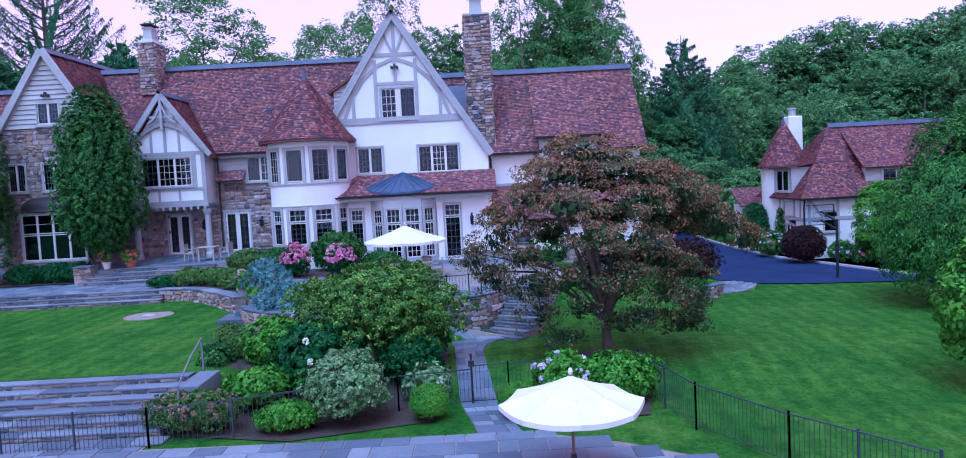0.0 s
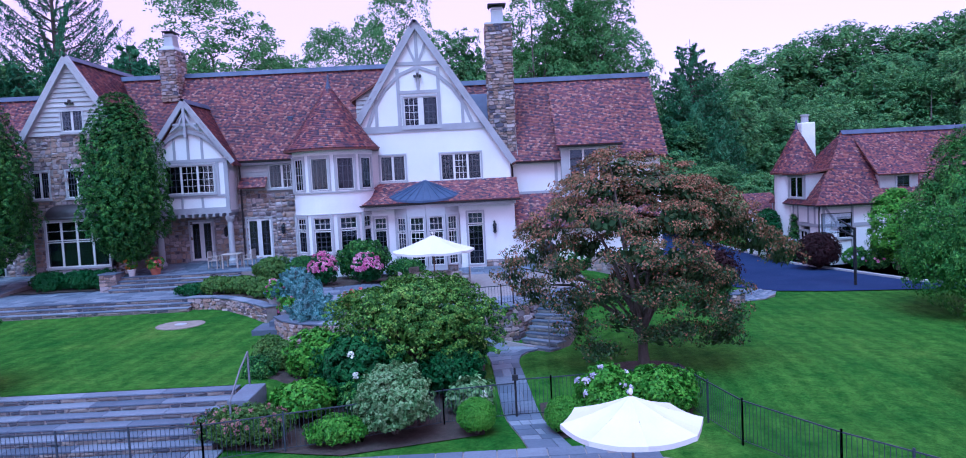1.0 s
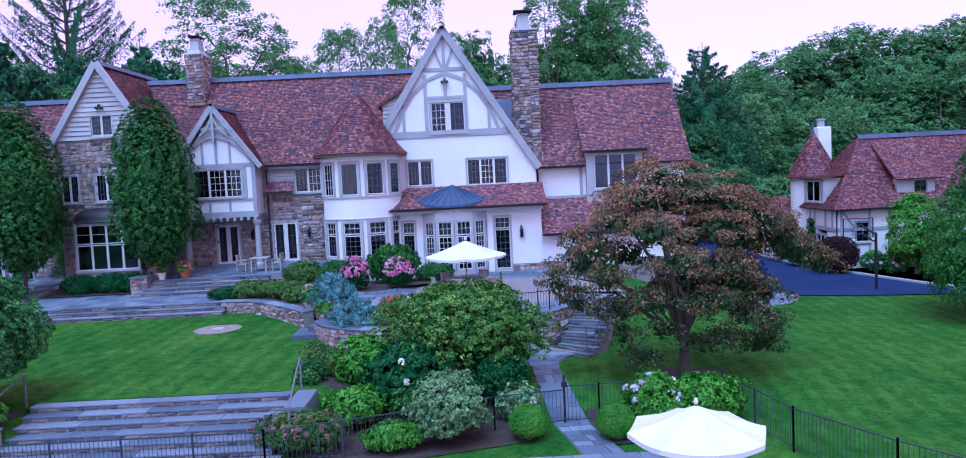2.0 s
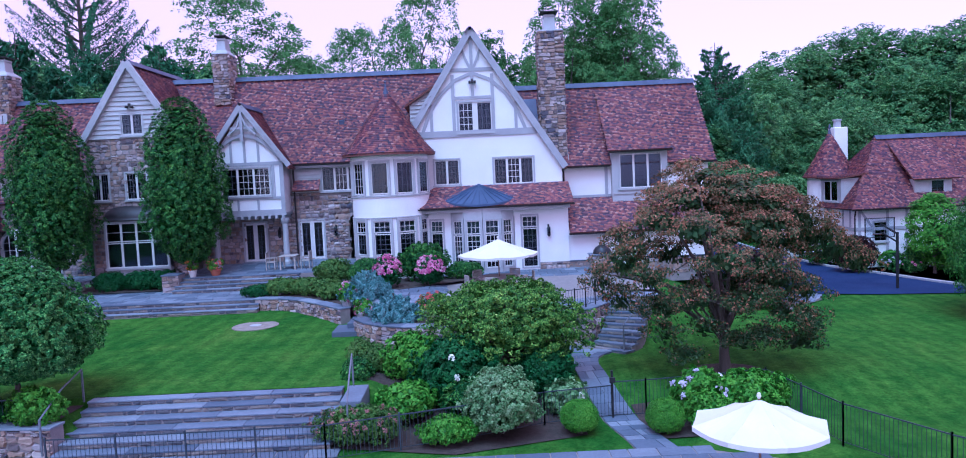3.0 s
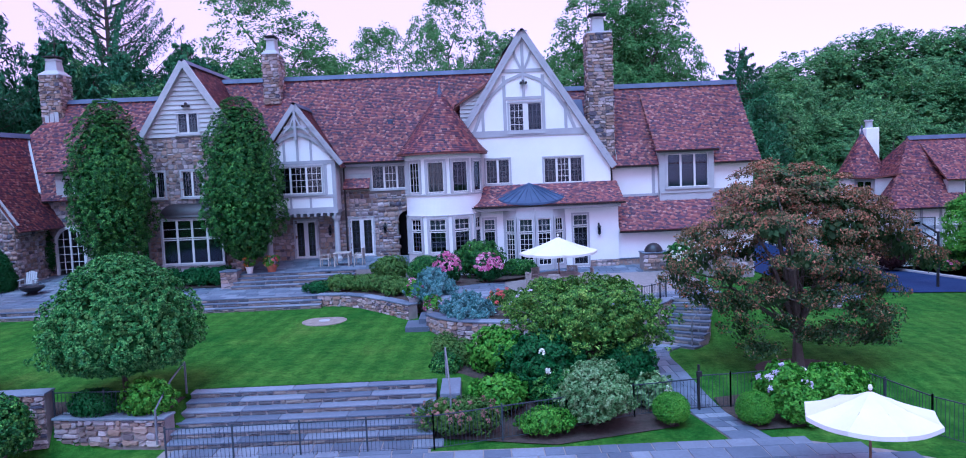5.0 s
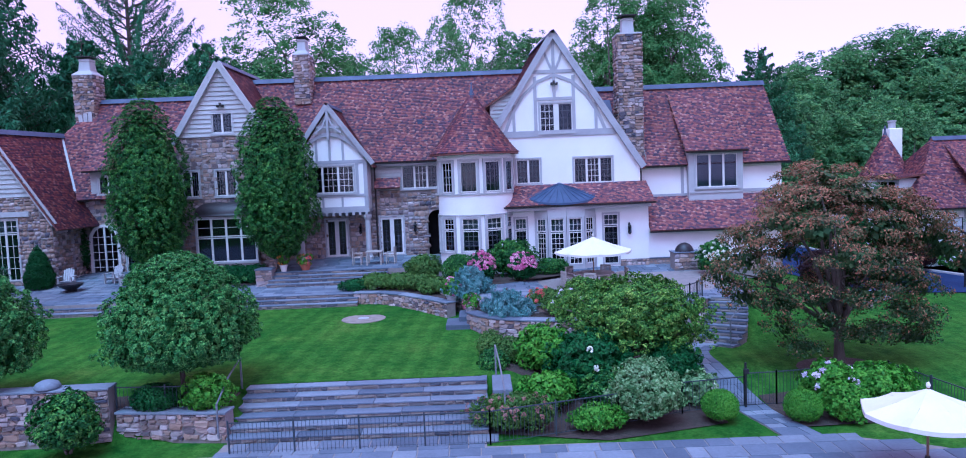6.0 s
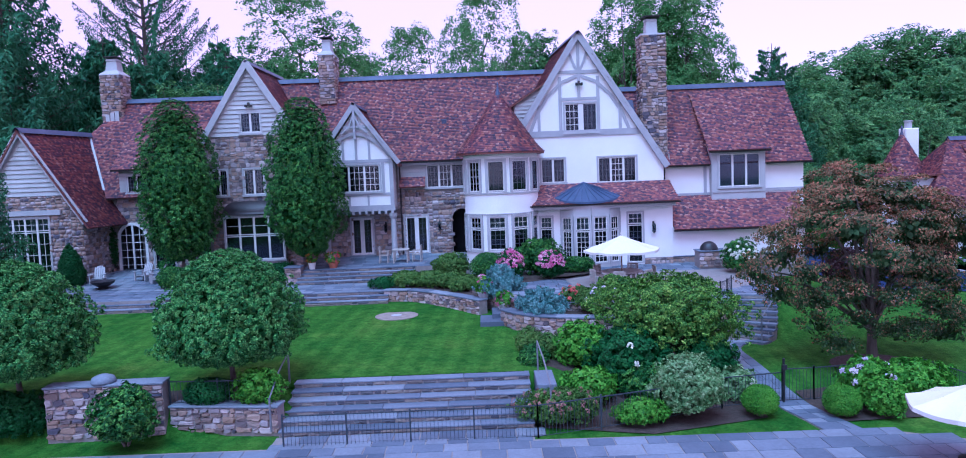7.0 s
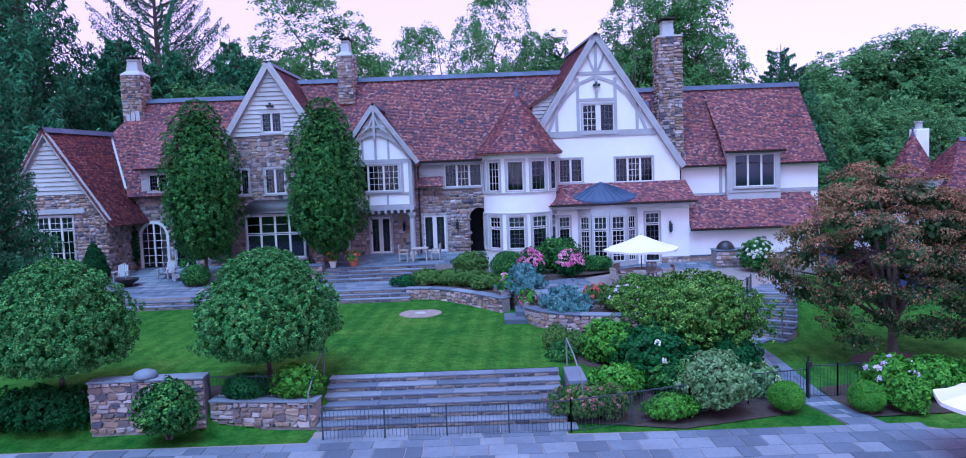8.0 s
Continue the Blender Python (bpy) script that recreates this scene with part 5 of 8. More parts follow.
window(house, dw[0], dw[2], dw[1], dw[3], 41.22, 2, 3, 4)
roof_plane(house, [(-31.5, 40.9, 7.42), (-25.2, 40.9, 7.42), (-25.2, 44.2, 10.2), (-31.5, 44.2, 10.2)], rng, "dormer_roof")
gutter(house, (-31.5, 40.87, 7.4), (-25.2, 40.87, 7.4))
for k in range(3):
    boxed("flashing", (-33.35 + 0.3 * k, 44.46 + 0.01 * (k % 2), 10.55, -33.1 + 0.3 * k, 44.52 + 0.01 * (k % 2), 11.0 + 0.1 * (k % 3)), TRIM, house)
chimney(house, -33.6, -32.35, 44.6, 46.0, 8.5, 13.5, 1.05, rng, "fieldstone chimney with pale tapered cap")
# front gable of the far-left wing
LX = -34.92
trio = (-36.4, 1.5, -33.75, 4.85)
left_gable = wall("left_gable_wall", [(-38.0, 0.5), (-31.85, 0.5), (-31.85, 4.9), (LX, 9.55), (-38.0, 4.9)], [trio], front(38.1), 0.4, MORTAR, house)
stones_joined("stonework", rubble([(-38.0, 0.8), (-31.85, 0.8), (-31.85, 5.0), (-32.6, 6.05), (-37.3, 6.05), (-38.0, 5.0)], [trio], front(38.1), rng), STONE, left_gable)
boards(left_gable, [(-37.2, 6.08), (-32.64, 6.08), (LX, 9.5)], [], 38.1, 0.25)
window(house, trio[0], trio[2], trio[1], trio[3], 38.1, 4, 2, 4, transom=0.75, sill=False, clear=(0, 1, 2, 3))
beam(house, (-37.2, 5.15), (-33.0, 5.15), 0.28, 38.1, 0.12, "lintel", TRIM)
for s in (-1, 1):
    beam(house, (LX, 9.62), (LX + s * 3.3, 9.62 - SL * 3.3), 0.28, 38.02, 0.16, "bargeboard", TRIM)
    e = LX + s * 3.55
    pts = [(e, 37.8, 4.2), (e + 0.9, 45.0, 4.2), (LX + 0.9, 45.0, 9.72), (LX, 37.8, 9.72)]
    roof_plane(house, pts if s > 0 else [pts[1], pts[0], pts[3], pts[2]], rng)
ridge_cap(house, (LX, 37.75, 9.77), (LX + 0.9, 44.7, 9.77), 0.09)
# the metal valley between its slope and the wing's main roof
n_a = Vector((0.9, 7.2, 0)).cross(Vector((-3.55, 0, 5.52)))
n_b = Vector((1, 0, 0)).cross(Vector((0, 4.4, 6.1)))
v_dir = n_a.cross(n_b).normalized()
v_dir = v_dir if v_dir.z > 0 else -v_dir
# where both planes stand at the height 6.2
y_v = 41.0 + (6.2 - 5.75) * 4.4 / 6.1
x_v = LX + 3.55 - 3.55 * (6.2 - 4.2) / 5.52 + 0.9 * (y_v - 37.8) / 7.2
v_lo, v_hi = Vector((x_v, y_v, 6.2)), Vector((x_v, y_v, 6.2)) + v_dir * (9.5 - 6.2) / v_dir.z
v_side = Vector((1, 0, 0)) * 0.1
valley = bmesh.new()
top_v = [valley.verts.new(p + Vector((0, -0.05, 0.09))) for p in (v_lo - v_side, v_lo + v_side, v_hi + v_side, v_hi - v_side)]
low_v = [valley.verts.new(p + Vector((0, 0, -0.04))) for p in (v_lo - v_side, v_lo + v_side, v_hi + v_side, v_hi - v_side)]
valley.faces.new(top_v)
for i in range(4):
    valley.faces.new((top_v[i], low_v[i], low_v[(i + 1) % 4], top_v[(i + 1) % 4]))
part("valley_flashing", valley, TRIM, house)
wall("left_gable_side", [(38.11, 0.5), (45, 0.5), (45, 4.3), (38.11, 4.3)], [], Matrix.Translation((-31.854, 0, 0)) @ Matrix.Rotation(radians(90), 4, "Z"), 0.3, MORTAR, house)
lg_m = Matrix.Translation((-31.85, 0, 0)) @ Matrix.Rotation(radians(90), 4, "Z")
stones_joined("stonework", rubble([(38.1, 0.8), (41.4, 0.8), (41.4, 4.25), (38.1, 4.25)], [], lg_m, rng), STONE, left_gable)
# closing walls at the back and ends
wall("back_wall", [(-38, 0), (8.5, 0), (8.5, 6.4), (-38, 6.4)], [], front(46.2), 0.3, STUCCO, house)

# ---- terraces, steps and garden walls ----
def flags(name, outline, z, rng, parent=None, label="", size=(0.45, 1.0), th=0.06, zfun=None, single=False, mat=None):
    """Paving of uneven rectangular slabs inside an outline, with open joints over a mortar bed."""
    xs, ys = [p[0] for p in outline], [p[1] for p in outline]
    zf = zfun or (lambda x, y: z)
    bm = bmesh.new()
    c = [bm.verts.new((x, y, zf(x, y) - 0.02)) for x, y in outline]
    lo = [bm.verts.new((x, y, zf(x, y) - 1.2)) for x, y in outline]
    bm.faces.new(c)
    for i in range(len(c)):
        j = (i + 1) % len(c)
        bm.faces.new((c[i], lo[i], lo[j], c[j]))
    bmesh.ops.recalc_face_normals(bm, faces=bm.faces)
    bed = part(name, bm, MORTAR, parent)
    tagged(bed, label, "paving", "", "structure")
    blocks = []
    y = min(ys)
    while y < max(ys):
        d = rng.uniform(*size) * 0.8
        x = min(xs) - rng.uniform(0, 0.5)
        while x < max(xs):
            w = rng.uniform(*size)
            g = 0.012
            cx, cy = x + w / 2, y + d / 2
            if inside([tuple(p) for p in outline], np.array([cx]), np.array([cy]))[0]:
                x0, x1, y0, y1 = max(x, min(xs)) + g, min(x + w, max(xs)) - g, max(y, min(ys)) + g, min(y + d, max(ys)) - g
                k = rng.uniform(-0.004, 0.004)
                pts = [(x0, y0), (x1, y0), (x1, y1), (x0, y1)]
                blocks.append([(a, b, zf(a, b) - 0.03) for a, b in pts] + [(a + (0.008 if i in (0, 3) else -0.008), b + (0.008 if i < 2 else -0.008), zf(a, b) + k) for i, (a, b) in enumerate(pts)])
            x += w
        y += d
    if single:
        if name == "pool_terrace":
            blocks.sort(key=lambda b: -b[0][1])
        for b in blocks[:300]:
            raw("slab", b, STONE_FACES.tolist(), mat or BLUESTONE_OB, bed)
        blocks = blocks[300:]
    if blocks:
        stones_joined("paving_slab", blocks, mat or BLUESTONE, bed)
    return bed


def steps(name, x0, x1, y_front, z_low, rises, riser, tread, rng, label, side_slabs=True):
    """A flight along x: stone risers, overhanging bluestone treads cut in slabs."""
    t = thing(name, ((x0 + x1) / 2, y_front, z_low), label, "steps")
    for k in range(rises):
        ya, zb, zt = y_front + k * tread, z_low + k * riser, z_low + (k + 1) * riser
        core = boxed("riser", (x0, ya + 0.04, z_low - 0.4, x1, y_front + rises * tread + 0.3, zt - 0.05), MORTAR, t)
        stones_joined("stonework", rubble([(x0, zb), (x1, zb), (x1, zt - 0.05), (x0, zt - 0.05)], [], front(ya + 0.04), rng, (riser - 0.05, riser - 0.05), (0.25, 0.7), 0.02), RISER, core)
        x = x0 - 0.02
        while x < x1:
            w = min(rng.uniform(1.2, 2.3), x1 + 0.02 - x)
            if x1 - x - w < 0.5:
                w = x1 + 0.02 - x
            boxed("tread", (x + 0.006, ya, zt - 0.05, x + w - 0.006, ya + tread + 0.06, zt), BLUESTONE_OB, t, "", 0.008)
            x += w
    return t


def terrace_z(x, y):
    return 0.9 + 0.5 * max(0, (y - 33.2)) / 8.4 * (1)


flags("terrace", [(-40, 33.2), (-25.2, 33.2), (-25.2, 41.4), (-40, 41.4)], 0.9, rng, None, "bluestone terrace before the far wing", zfun=terrace_z)
flags("terrace", [(-40, 32.7), (-25.2, 32.7), (-25.2, 33.19), (-40, 33.19)], 0.895, rng, None, "bluestone edge of the terrace", (0.45, 0.6))
flags("terrace", [(-25.19, 32.85), (-14.3, 33.1), (-14.3, 36.6), (-19.6, 36.6), (-19.6, 39.3), (-25.19, 39.3)], 0.9, rng, None, "long bluestone terrace before the house", single=True)
flags("upper_patio", [(-19.6, 36.75), (-10.5, 36.75), (-10.5, 41.1), (-19.6, 41.1)], 1.6, rng, None, "raised bluestone patio before the french doors", zfun=lambda x, y: 1.55 + 0.2 * (y - 36.75) / 4.3, single=True)
flags("dining_patio", [(-7.6, 27.0), (-2.5, 26.55), (-0.6, 26.75), (0.2, 27.15), (1.0, 28.25), (2.55, 27.95), (3.2, 29.6), (3.4, 37.0), (-10.4, 37.0), (-10.4, 31.5)], 1.15, rng, None, "bluestone dining patio outside the garden room", zfun=lambda x, y: 1.15 - 0.25 * ease(x, -6.5, -5.0) * (1 - ease(y, 33.0, 36.0)), single=True)
steps("terrace_steps", -40, -14.35, 32.1, 0.39, 3, 0.17, 0.33, rng, "wide bluestone steps with fieldstone risers up to the terrace")
steps("patio_steps", -19.6, -13.4, 35.6, 0.9, 4, 0.165, 0.36, rng, "four bluestone steps up to the patio")
steps("lawn_steps", -15.75, -8.35, 18.1, -0.97, 6, 0.17, 0.4, rng, "broad bluestone steps down from the lawn with fieldstone risers")
boxed_cap = boxed("cheek_slab", (-8.18, 18.9, -0.6, -7.6, 20.5, 0.07), BLUESTONE_OB, None, "", 0.02)
tagged(boxed_cap, "sloping bluestone slab beside the lawn steps", "slab")
flags("pool_terrace", [(-40, -5), (12, -5), (8, 12.0), (3, 16.0), (1, 17.0), (-8.4, 17.2), (-8.4, 18.1), (-15.8, 18.1), (-15.8, 17.2), (-40, 17.2)], -0.95, rng, None, "bluestone pool terrace", single=True)


def garden_wall(name, pts, z0, z1, rng, label, th=0.45, single=True, limit=300, rise=(0.1, 0.22), run=(0.2, 0.5)):
    """A dry-stone wall along pts (x, y) from z0 to z1 with a bluestone coping of single slabs."""
    t = thing(name, (pts[0][0], pts[0][1], z0), label, "garden wall")
    V, F = [], []
    for i, ((xa, ya), (xb, yb)) in enumerate(zip(pts, pts[1:])):
        ln, an = math.hypot(xb - xa, yb - ya), math.atan2(yb - ya, xb - xa)
        m = Matrix.Translation((xa, ya, 0)) @ Matrix.Rotation(an, 4, "Z")
        bm = box(bmesh.new(), 0, 0.01, z0 - 0.3, ln, th, z1 - 0.002 * (i % 2))
        bm.transform(m)
        core = part("core", bm, MORTAR, t)
        blocks = rubble([(0, z0 - 0.1), (ln, z0 - 0.1), (ln, z1), (0, z1)], [], m, rng, rise, run, 0.05)
        if single:
            stones_single(blocks, core, STONE_OB, limit)
        else:
            stones_joined("stonework", blocks, STONE, core)
        bm = box(bmesh.new(), -0.03, -0.06, z1 + 0.001 * (i % 2), ln + 0.03, th + 0.05, z1 + 0.066 + 0.006 * (i % 2), 0.012)
        bm.transform(m)
        part("coping", bm, BLUESTONE_OB, t)
    return t


garden_wall("curved_garden_wall", [(-14.6, 32.7), (-13.4, 32.45), (-12.3, 31.7), (-11.3, 30.6), (-10.5, 29.6), (-9.95, 28.9)], 0.36, 0.88, rng, "low curved fieldstone wall with bluestone coping")
garden_wall("lower_garden_wall", [(-9.05, 26.9), (-8.5, 25.95), (-7.8, 25.3), (-7.0, 24.9), (-5.8, 24.55), (-4.6, 24.4)], -0.3, 0.82, rng, "low curved fieldstone wall with bluestone coping")
for k, (x, y) in enumerate([(-9.2, 27.6), (-8.7, 28.2)]):
    tagged(boxed("step_slab", (x - 0.7, y - 0.9, 0.1, x + 0.6, y + 0.5, 0.42 + 0.2 * k), BLUESTONE_OB, None, "", 0.015), "bluestone step slab between two garden walls", "step")
garden_wall("retaining_wall", [(-3.0, 26.2), (-1.4, 26.2), (-0.55, 26.35), (0.0, 26.65), (0.45, 27.25), (0.95, 28.1)], -0.8, 0.83, rng, "high fieldstone retaining wall below the dining patio", rise=(0.14, 0.28), run=(0.2, 0.46))
garden_wall("patio_edge_wall", [(-10.35, 31.35), (-7.7, 26.95), (-2.6, 26.12)], 0.6, 1.03, rng, "low fieldstone face of the dining patio", 0.3)
garden_wall("step_pier", [(-20.3, 36.2), (-19.45, 36.2)], 0.9, 1.75, rng, "square fieldstone pier beside the patio steps", 0.8)
garden_wall("pool_wall", [(-22.6, 18.4), (-19.2, 18.55)], -0.8, 0.62, rng, "fieldstone wall with bluestone coping beside the lawn steps", 0.5)
garden_wall("low_wall", [(-19.1, 18.7), (-15.8, 18.3)], -0.8, -0.15, rng, "low fieldstone wall beside the lawn steps", 0.5)

# round paved pit in the lawn
bm = lathe(bmesh.new(), [(0.95, 0.1), (0.95, 0.3), (0.9, 0.312)], 32, -13.6, 29.4)
pit = part("lawn_circle", bm, GRAVEL, None)
tagged(pit, "round gravel circle set flush in the lawn", "paving", "", "structure")
part("lid", lathe(bmesh.new(), [(0.24, 0.3), (0.24, 0.325)], 20, -13.6, 29.4), TRIM, pit)

# path and garden stairs
def along(pts, s):
    """The point at the share s of a polyline's length."""
    d = np.cumsum([0] + [math.dist(a, b) for a, b in zip(pts, pts[1:])])
    return np.array([np.interp(s * d[-1], d, [q[i] for q in pts]) for i in (0, 1)])


PATH_L = [(-1.35, 26.15), (-1.15, 24.6), (-1.02, 22.4), (-0.88, 20.3), (-0.8, 19.6), (-0.5, 18.3), (-0.3, 17.1)]
PATH_R = [(1.0, 25.85), (0.3, 25.45), (-0.1, 24.8), (-0.18, 23.9), (-0.08, 22.6), (0.12, 20.3), (0.2, 19.5), (0.5, 18.3), (0.8, 17.1)]
bm = bmesh.new()
rails = [[bm.verts.new((*along(P, s), land(*along(P, s)) - h)) for s in np.linspace(0, 1, 40)] for P, h in ((PATH_L, -0.03), (PATH_R, -0.03), (PATH_R, 0.5), (PATH_L, 0.5))]
for a, b in zip(rails, rails[1:] + rails[:1]):
    for i in range(39):
        bm.faces.new((a[i], a[i + 1], b[i + 1], b[i]))
bmesh.ops.recalc_face_normals(bm, faces=bm.faces)
garden_path = part("garden_path", bm, MORTAR, None)
tagged(garden_path, "curved bluestone garden path from the gate to the stairs", "path", "", "structure")
s0 = 0.0
while s0 < 0.995:
    s1 = min(1.0, s0 + rng.uniform(0.035, 0.075))
    cuts = [0.0, *sorted(rng.choice([0.3, 0.42, 0.5, 0.58, 0.7], 1 if rng.uniform() < 0.6 else 2, replace=False)), 1.0]
    for u0, u1 in zip(cuts, cuts[1:]):
        quad = []
        for s, u in ((s0 + 0.0012, u0 + 0.009), (s0 + 0.0012, u1 - 0.009), (s1 - 0.0012, u1 - 0.009), (s1 - 0.0012, u0 + 0.009)):
            q = along(PATH_L, s) * (1 - u) + along(PATH_R, s) * u
            quad.append((q[0], q[1], land(*q)))
        lift = 0.055 + rng.uniform(-0.004, 0.004)
        raw("slab", [(x, y, z) for x, y, z in quad] + [(x, y, z + lift) for x, y, z in quad], STONE_FACES.tolist(), BLUESTONE_OB, garden_path)
    s0 = s1

stair = thing("garden_stairs", (0.6, 25.0, -0.5), "curving bluestone stairs with fieldstone risers up to the dining patio", "stairs")
STAIR_L, STAIR_R = [(-0.1, 26.3), (0.2, 26.55), (0.5, 27.05), (0.85, 27.65), (1.1, 28.3)], [(1.0, 25.3), (1.4, 25.6), (1.85, 26.15), (2.2, 27.0), (2.48, 28.0)]
for k in range(9):
    z = -0.52 + 1.42 * k / 8
    la, lb, ra_, rb_ = (along(P, s) for P in (STAIR_L, STAIR_R) for s in (k / 9, min(1.0, (k + 1.35) / 9)))
    quad = [la, ra_, rb_, lb]

    def slab(bm, grow, z0, z1):
        mid_q = sum(quad) / 4
        f = [q + (q - mid_q) * grow for q in quad]
        lo_, hi_ = [bm.verts.new((*q, z0)) for q in f], [bm.verts.new((*q, z1)) for q in f]
        bm.faces.new(lo_[::-1])
        bm.faces.new(hi_)
        for i in range(4):
            bm.faces.new((lo_[i], lo_[(i + 1) % 4], hi_[(i + 1) % 4], hi_[i]))
        return bm
    core = part("riser", slab(bmesh.new(), 0.0, z - 0.8, z - 0.06), MORTAR, stair)
    ln, an = float(np.linalg.norm(ra_ - la)), math.atan2(ra_[1] - la[1], ra_[0] - la[0])
    m = Matrix.Translation((*la, 0)) @ Matrix.Rotation(an, 4, "Z")
    stones_joined("stonework", rubble([(0, z - 0.2), (ln, z - 0.2), (ln, z - 0.06), (0, z - 0.06)], [], m, rng, (0.12, 0.14), (0.25, 0.6), 0.02), RISER, core)
    bm = slab(bmesh.new(), 0.05, z - 0.06, z)
    part("tread", bm, BLUESTONE_OB, stair)

# ---- driveway ----
def sheet(name, outline, lift, mat, label, category, z=None):
    bm = bmesh.new()
    f = bm.faces.new([bm.verts.new((x, y, 0)) for x, y in outline])
    bmesh.ops.triangulate(bm, faces=[f])
    for _ in range(4):
        bmesh.ops.subdivide_edges(bm, edges=[e for e in bm.edges if e.calc_length() > 1.5], cuts=1, use_grid_fill=False)
        bmesh.ops.triangulate(bm, faces=bm.faces)
    for v in bm.verts:
        v.co.z = (land(v.co.x, v.co.y) if z is None else z) + lift
    bmesh.ops.recalc_face_normals(bm, faces=bm.faces)
    o = part(name, bm, mat)
    return tagged(o, label, category, "", "structure")


DRIVE = [(12.6, 40.0), (14.4, 38.4), (17.0, 37.5), (20.5, 36.9), (24, 36.0), (34, 34), (34, 36.6), (24.5, 37.7), (22.4, 39.0), (21.5, 42.0), (20.7, 44.9), (19.6, 48.5), (19.3, 53.3), (19.3, 72), (14.5, 72), (12.5, 58), (11.5, 46)]
sheet("driveway", DRIVE, 0.05, ASPHALT, "smooth dark asphalt driveway", "driveway")
kerb = thing("kerb", (21.0, 44.5, -1.1), "pale cut-stone kerb along the driveway", "kerb", kind="structure")
edge = [(34, 36.6), (24.5, 37.7), (22.4, 39.0), (21.5, 42.0), (20.7, 44.9), (19.6, 48.5), (19.3, 53.3), (19.3, 66)]
for (xa, ya), (xb, yb) in zip(edge, edge[1:]):
    ln, an = math.hypot(xb - xa, yb - ya), math.atan2(yb - ya, xb - xa)
    k = max(1, int(ln / 0.9))
    for i in range(k):
        s = (i + 0.5) / k
        cx, cy = xa + (xb - xa) * s, ya + (yb - ya) * s
        bm = box(bmesh.new(), -ln / k / 2 + 0.01, -0.11, -0.2, ln / k / 2 - 0.01, 0.11, 0.17, 0.015)
        bm.transform(Matrix.Translation((cx, cy, land(cx, cy))) @ Matrix.Rotation(an, 4, "Z"))
        part("kerb_stone", bm, TRIM, kerb)
flags("walkway", [(10.6, 35.6), (11.4, 35.2), (12.6, 35.8), (13.6, 36.8), (14.0, 37.7), (13.2, 39.0), (11.8, 38.6), (10.8, 37.0)], -1.0, rng, None, "pale curved paver walk at the driveway", (0.25, 0.4), mat=BLUESTONE)

# ---- trees and bushes ----
def column_tree(at, r, h, rng, label):
    shape = [(h * s, r * k) for s, k in ((0.15, 0.22), (0.17, 0.42), (0.21, 0.6), (0.28, 0.84), (0.36, 0.96), (0.45, 0.99), (0.54, 0.99), (0.64, 0.94), (0.74, 0.86), (0.83, 0.74), (0.91, 0.57), (0.96, 0.41), (0.99, 0.25), (1.0, 0.1))]
    return turned_tree("columnar_tree", at, 2.2, 0.12, shape, LEAF_COL, rng, label, 72000, 0.076, 0.48, "columnar trees before the house", tuft=0.135, rise=0.8)


column_tree((-19.2, 37.25, 0.9), 2.2, 9.85, rng, "tall columnar hornbeam with dense green leaves on a bare trunk")
column_tree((-25.95, 36.9, 0.9), 2.2, 9.95, rng, "tall columnar hornbeam with dense green leaves before the stone gable")


def ball_tree(at, rng, label, rx=2.3, z1=4.42):
    shape = [(z1 * s, rx * k) for s, k in ((0.25, 0.4), (0.27, 0.66), (0.32, 0.88), (0.4, 0.98), (0.5, 1.0), (0.63, 0.94), (0.76, 0.79), (0.88, 0.57), (0.96, 0.32), (1.0, 0.08))]
    return turned_tree("ball_tree", at, 1.6, 0.09, shape, LEAF_BALL, rng, label, 66000, 0.069, 0.4, "clipped ball trees by the lawn", tuft=0.1, lump_size=0.75)


ball_tree((-17.6, 20.0, -0.1), rng, "round clipped linden on a thin trunk above the stone wall")
ball_tree((-23.85, 19.3, -0.15), rng, "round clipped linden beside the stone wall")
